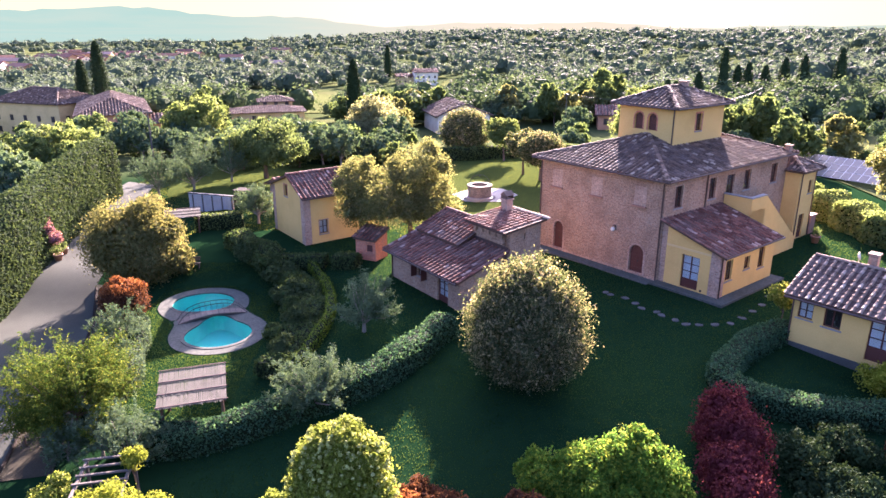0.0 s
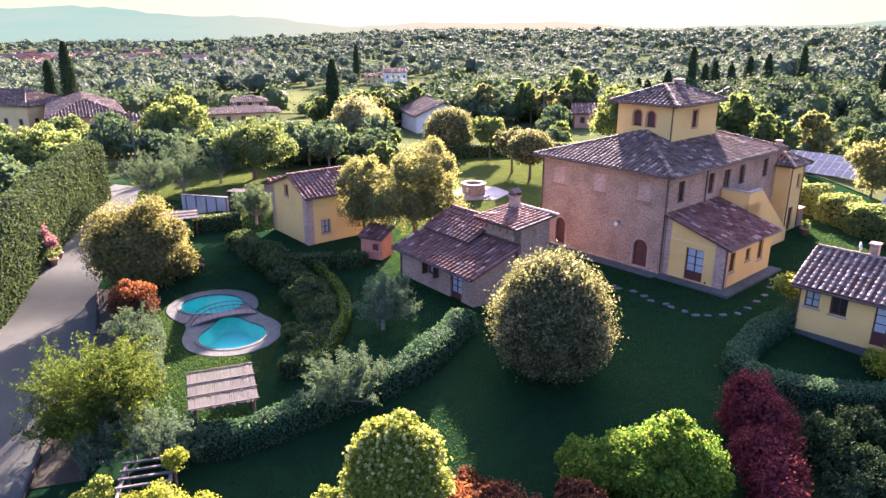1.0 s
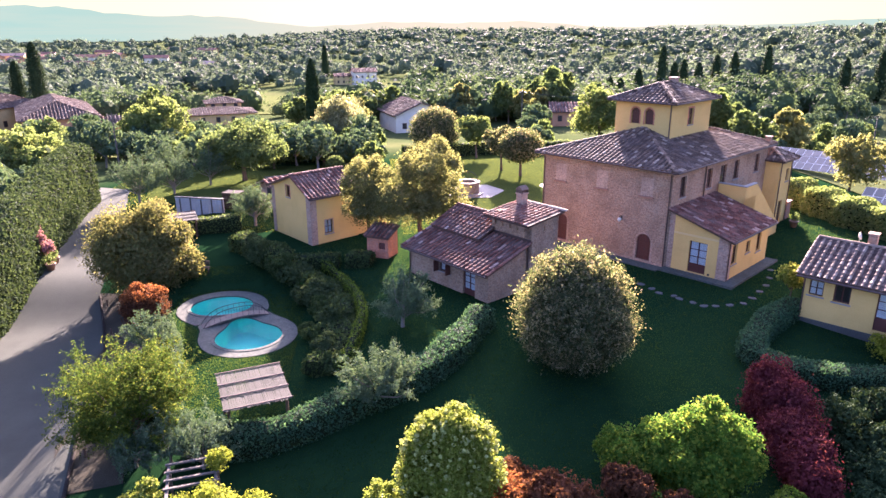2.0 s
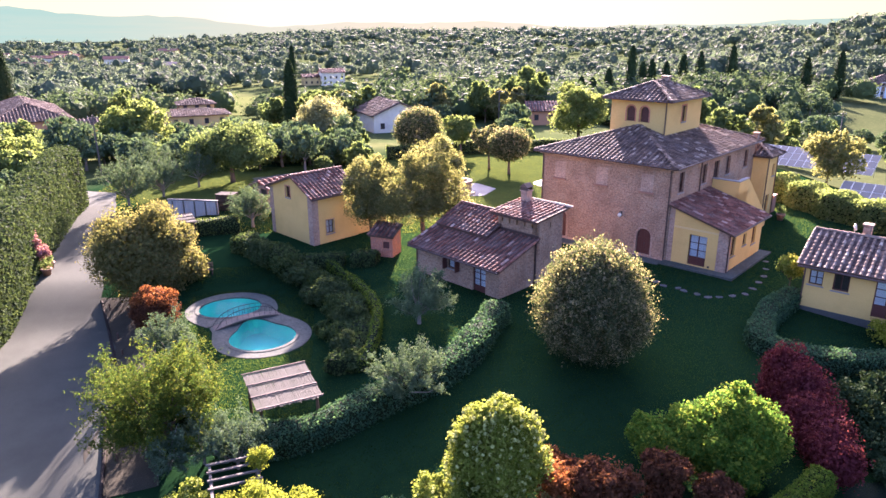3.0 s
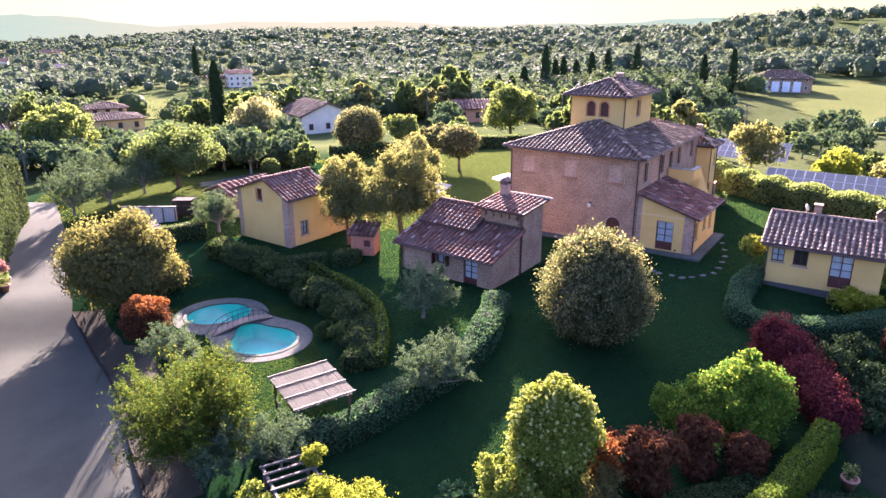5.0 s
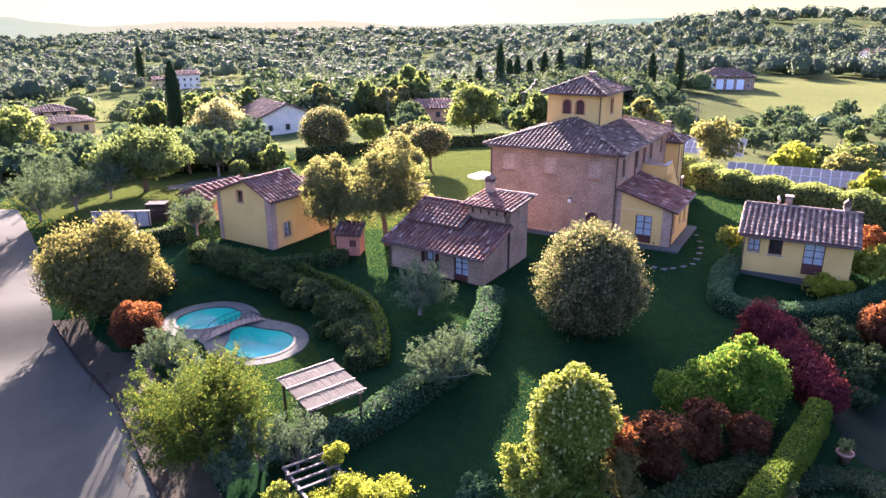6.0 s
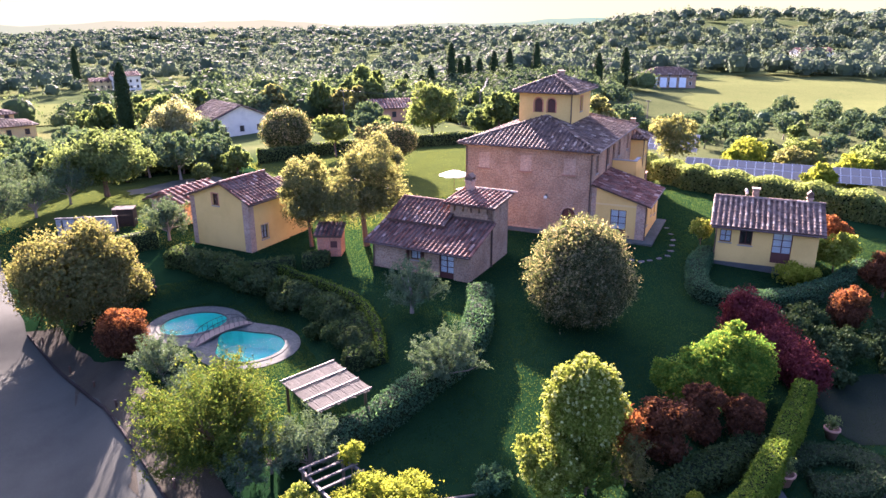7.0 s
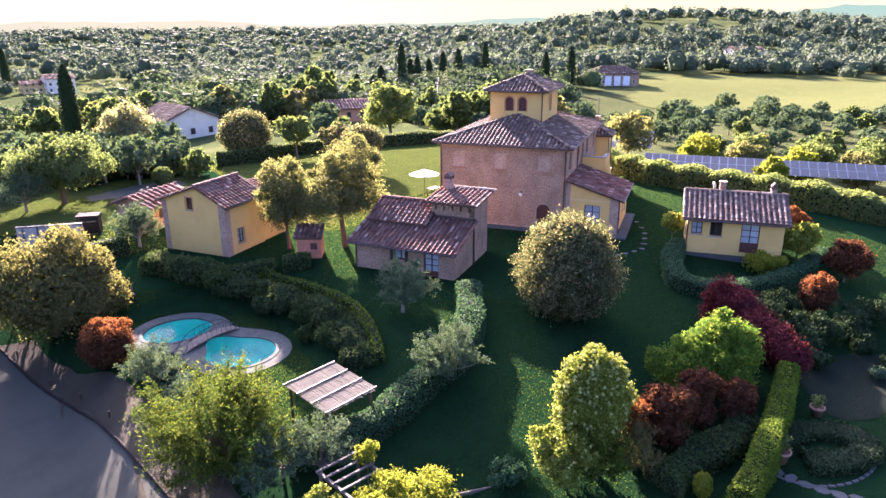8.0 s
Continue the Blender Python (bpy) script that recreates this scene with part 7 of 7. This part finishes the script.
for k in range(9):
    u = k / 8
    stone(11.6 + 4.0 * u + rng.normal(0, 0.12), 45.4 - 5.4 * u + rng.normal(0, 0.12), 0.24, "stepping stones")
for k in range(9):
    u = k / 8
    stone(16.4 + 8.6 * u, 39.9 + 1.0 * u * u * 8 + rng.normal(0, 0.15), 0.22, "stepping stones")
for k in range(7):
    stone(3.4 - 0.09 * k + 0.05 * k * k, 17.6 - 0.62 * k, 0.3, "garden path stones")

# kerb stakes along the road edge
for k, (x, y) in enumerate(((-21.6, 30.0), (-22.6, 34.0), (-23.8, 39.0), (-25.0, 43.4), (-26.5, 47.5), (-28.2, 51.8))):
    s = part("edge_post", tube(bmesh.new(), [(0, 0, -0.2), (0, 0, 0.55)], [0.07, 0.06], 7), WOOD_DARK, None, "short dark wooden edge post beside the road")
    s.matrix_world = pose(x + 0.25, y, gh(x, y), 0, 0, 0)
    tagged(s, category="post", group="road edge posts")
draped("verge", ragged([(-22.0, 27), (-24.0, 34), (-26.3, 43), (-28.6, 49.5), (-30.0, 53.5), (-27.0, 53.5), (-24.6, 47), (-22.0, 42), (-20.4, 34), (-18.8, 28)], 1.0, 0.15), SOIL, 0.03, "bare earth bank along the road", "verge")
draped("flower_bed", ragged([(12.6, 21.9), (16.8, 22.3), (20.6, 20.9), (20, 18.6), (13.5, 17.0), (10.3, 17.6), (10.9, 20)], 0.8, 0.2), BED, 0.03, "bare flower bed", "flower bed")

# ribbed wall behind the pool hedge
cw = thing("retaining_wall", -24.7, 70.6, gh(-24.7, 70.6), -17, "grey weathered ribbed garden wall with dark streaks", "wall")
part("slab", boxed(-2.7, -0.12, -0.8, 2.7, 0.12, 1.75, bevel=0.02), CONCRETE, cw)
for k in range(14):
    part("rib", boxed(-2.62 + 0.4 * k, -0.2, -0.8, -2.5 + 0.4 * k, -0.118, 1.7 + 0.05 * math.sin(5 * k)), WOOD_GREY if k % 3 == 1 else CONCRETE, cw)
part("cap", boxed(-2.75, -0.22, 1.752, 2.75, 0.16, 1.84, bevel=0.02), STONE_PATH, cw)
store = thing("slatted_store", -21.4, 71.6, gh(-21.4, 71.6), -17, "dark slatted wooden store beside the wall", "store")
for px in (-0.85, 0.85):
    for py in (-0.6, 0.6):
        part("post", boxed(px - 0.06, py - 0.06, -0.4, px + 0.06, py + 0.06, 1.75), EDGE_WOOD, store)
for k in range(8):
    for py in (-0.68, 0.66):
        part("slat", boxed(-0.92, py, 0.08 + 0.2 * k, 0.92, py + 0.025, 0.24 + 0.2 * k), EDGE_WOOD, store)
    for px in (-0.945, 0.92):
        part("slat", boxed(px, -0.65, 0.08 + 0.2 * k, px + 0.025, 0.65, 0.24 + 0.2 * k), EDGE_WOOD, store)
part("lid", boxed(-1.0, -0.74, 1.752, 1.0, 0.74, 1.81, bevel=0.01), EDGE_WOOD, store)


# ---- solar arrays ----
def array(x, y, rz, n, label):
    z = gh(x, y)
    t = thing("solar_array", x, y, z, rz, label, "solar panels")
    tilt = pose(0, 0, 0.75, 24, 0, 0)
    for i in range(n):
        for j in range(2 if n > 20 else 3):
            m = tilt @ Matrix.Translation((i * 1.06, (j - 1) * 1.66, 0))
            f = part("panel", boxed(0.012, 0.012, 0, 1.03, 1.63, 0.035, m=m), ALU, t)
            part("cell_sheet", boxed(0.04, 0.04, 0.036, 1.0, 1.6, 0.042, m=m), PANEL, f)
    for i in range(0, n + 1, 3):
        part("support", tube(bmesh.new(), [(i * 1.05, 0.9, -0.6), (i * 1.05, 0.9, 1.1)], 0.05, 6), ALU, t)


array(48.5, 92.6, -50.8, 18, "row of blue solar panels on a low frame")
array(46.0, 66.0, -50.8, 31, "long row of blue solar panels on a low frame")

# ---- neighbouring houses ----
def far_house(x, y, rz, w, d, h, rise, wallm, roofm, label, openings=3, shutters=None, hip=False, dz=0.0, tiled=True):
    t = thing("house", x, y, gh(x, y) + dz, rz, label, "house")
    part("wall", boxed(-w / 2, -d / 2, -2.5, w / 2, d / 2, h), wallm, t)
    storeys = 2 if h > 4.5 else 1
    for face_m, ln in ((turned(-w / 2, -d / 2, 0), w), (turned(w / 2, -d / 2, 90), d), (turned(-w / 2, d / 2, -90), d)):
        n = max(1, int(ln / (w / openings)))
        for s in range(storeys):
            for k in range(n):
                px = ln * (k + 0.5) / n - 0.5
                wdw = part("window", boxed(px, -0.05, 1.0 + 2.8 * s, px + 1.0, 0.02, 2.3 + 2.8 * s, m=face_m), shutters or WOOD_DARK, t)
                part("pane", boxed(px + 0.12, -0.07, 1.1 + 2.8 * s, px + 0.88, -0.045, 2.2 + 2.8 * s, m=face_m), DARK, wdw)
    o = 0.6
    if hip:
        hip_roof(t, roofm, -w / 2 - o, -d / 2 - o, w / 2 + o, d / 2 + o, h, h + rise, 0.6)
    else:
        for sgn in (1, -1):
            a, b = (-w / 2 - o, -sgn * (d / 2 + o), h - 0.1), (w / 2 + o, -sgn * (d / 2 + o), h - 0.1)
            if sgn < 0:
                a, b = b, a
            if tiled:
                slope(t, roofm, a, b, (b[0], 0, h + rise), (a[0], 0, h + rise), pitch=0.7, course=0.9)
            else:
                slab(t, [a, b, (b[0], 0, h + rise), (a[0], 0, h + rise)], roofm, 0.25, "roof")
        bm = bmesh.new()
        for px in (-w / 2, w / 2):
            vs = [bm.verts.new(p) for p in ((px, -d / 2, h - 0.02), (px, d / 2, h - 0.02), (px, 0, h + rise - 0.12))]
            bm.faces.new(vs)
            part("gable", bm, wallm, t)
            bm = bmesh.new()
        bm.free()
    return t


far_house(-15.4, 72.4, 38, 5.2, 4.4, 2.3, 0.9, BRICK_OLD, TILE_RED, "small brick store with tiled roof behind the ochre cottage", 2, WOOD_DARK)
far_house(3.0, 160.0, 104, 14, 12.0, 4.0, 2.7, WHITE, TILE, "white farmhouse with grey-brown tiled gable roof among trees", 4, WOOD_DARK)
far_house(-46, 181, 16, 18, 10.5, 3.0, 1.2, YELLOW2, TILE, "low ochre villa with dark tiled roofs beside the field", 5, WOOD_DARK, True)
far_house(-45.5, 188, 16, 8.5, 7, 5.2, 1.3, YELLOW2, TILE, "raised ochre tower block of the low villa", 3, WOOD_DARK, True)
far_house(-71.5, 149.5, 25.6, 13, 30, 6.9, 2.8, ORANGE, TILE, "long red-orange farmhouse with wide tiled roof", 4, GREEN_WOOD, True)
far_house(-59.5, 141.0, 25.6, 8, 6, 4.2, 1.5, ORANGE, TILE, "lower orange wing with tiled roof before the farmhouse", 3, WOOD_DARK)
far_house(-93, 163, -20, 21, 13, 7.8, 3.0, YELLOW2, TILE, "tall ochre house with hipped tile roof", 5, WOOD_DARK, True)
far_house(-10, 387, 12, 12.5, 10, 7.0, 1.8, WHITE, TILE_RED, "white two-storey country house", 4, WOOD_DARK)
far_house(-21.5, 389, 12, 9, 8, 4.6, 1.4, YELLOW2, TILE_RED, "lower cream wing beside the white house", 3, WOOD_DARK)
far_house(41, 153, -10, 13, 9, 3.2, 1.6, ORANGE, TILE_RED, "low brick house under the trees", 4, WOOD_DARK)
villa = far_house(172, 201, -38, 19, 11, 4.6, 2.6, BRICK, TILE, "country house with hipped roof and white glazed front", 5, WHITE, True)
for k in range(4):
    part("glazing", boxed(-6.6 + 3.4 * k, -5.72, 0.2, -4.2 + 3.4 * k, -5.6, 3.7), CURTAIN, villa, "white glazed panel")
far_house(335, 262, -20, 20, 10, 5, 2, WHITE, TILE_RED, "pale farm buildings beyond the field", 5)
for k in range(34):
    a, r = radians(rng.uniform(-36, -12)), rng.uniform(520, 900)
    far_house(r * math.sin(a), r * math.cos(a), rng.uniform(-40, 40), rng.uniform(12, 26), rng.uniform(9, 12), rng.uniform(5, 8), 2.2, (ORANGE, YELLOW2, WHITE)[k % 3], TILE_RED, "small town house far across the valley", 3, tiled=False)


# ---- poles and wires ----
def utility_pole(x, y, h, label="wooden utility pole carrying wires", arm=True):
    t = thing("utility_pole", x, y, gh(x, y), 0, label, "pole", "utility poles")
    part("pole", tube(bmesh.new(), [(0, 0, -0.5), (0, 0, h)], [0.14, 0.09], 8), WOOD_GREY, t)
    if arm:
        part("crossarm", boxed(-0.7, -0.05, h - 0.35, 0.7, 0.05, h - 0.25), WOOD_GREY, t)
        for px in (-0.6, 0.0, 0.6):
            part("insulator", tube(bmesh.new(), [(px, 0, h - 0.25), (px, 0, h - 0.1)], 0.04, 6), WHITE, t)
    return (x, y, gh(x, y) + h - 0.1)


tops = [utility_pole(x, y, h) for x, y, h in ((-42, 98, 8), (26.5, 148.7, 8.2), (47.8, 124.6, 8.0), (87, 190, 9))]
utility_pole(89.4, 120.8, 7.2, "tall street lamp pole in the olive grove", True)
for a, b in zip(tops[1:], tops[2:]):
    for off in (-0.6, 0.0, 0.6):
        pts = [(a[0] + (b[0] - a[0]) * u + off * 0.3, a[1] + (b[1] - a[1]) * u + off, a[2] + (b[2] - a[2]) * u - 3.2 * u * (1 - u)) for u in np.linspace(0, 1, 14)]
        w = part("power_line", tube(bmesh.new(), pts, 0.018, 4), IRON, None, "thin sagging overhead power line")
        tagged(w, category="cable", group="power lines")

bin_ = part("water_butt", tube(bmesh.new(), [(0, 0, 0), (0, 0, 0.9)], [0.34, 0.38], 16), BLUE, None, "blue plastic water butt among shrubs")
bin_.matrix_world = pose(-18.4, 33.1, gh(-18.4, 33.1))
tagged(bin_, category="bin")
# curved stone edging of the side bed
for k in range(22):
    u = k / 21
    a = radians(150 + 165 * u)
    x, y = 6.4 + 3.4 * math.cos(a), 17.0 + 2.4 * math.sin(a)
    e = part("edging_stone", boxed(-0.17, -0.08, -0.1, 0.17, 0.08, 0.06, bevel=0.02), STONE_PATH, None, "pale stone edging of the curved bed")
    e.matrix_world = pose(x, y, gh(x, y), 0, 0, math.degrees(a) + 90)
    tagged(e, category="edging", group="bed edging stones")
lr = part("low_rail", boxed(-1.1, -0.05, 0.25, 1.1, 0.05, 0.4, bevel=0.01), WOOD_GREY, None, "low weathered timber rail on the lawn")
lr.matrix_world = pose(-9.9, 23.7, gh(-9.9, 23.7) - 0.2, 0, 0, -14)
tagged(lr, category="rail")

# timber edging along the road
edge_line = [(-21.0, 26), (-21.7, 29), (-22.8, 33.5), (-24.2, 39.6), (-25.7, 44.6), (-27.4, 49.2), (-28.9, 53.0)]
for (ax, ay), (bx, by) in zip(edge_line, edge_line[1:]):
    n = max(2, int(math.hypot(bx - ax, by - ay) / 1.5))
    for k in range(n):
        p, q = [Vector((ax + (bx - ax) * u, ay + (by - ay) * u, gh(ax + (bx - ax) * u, ay + (by - ay) * u) + 0.1)) for u in (k / n, (k + 1) / n - 0.01)]
        eb = part("edging_board", tube(bmesh.new(), [p, q], 0.1, 6), EDGE_WOOD, None, "dark half-round timber edging along the road")
        tagged(eb, category="edging", group="road edging")
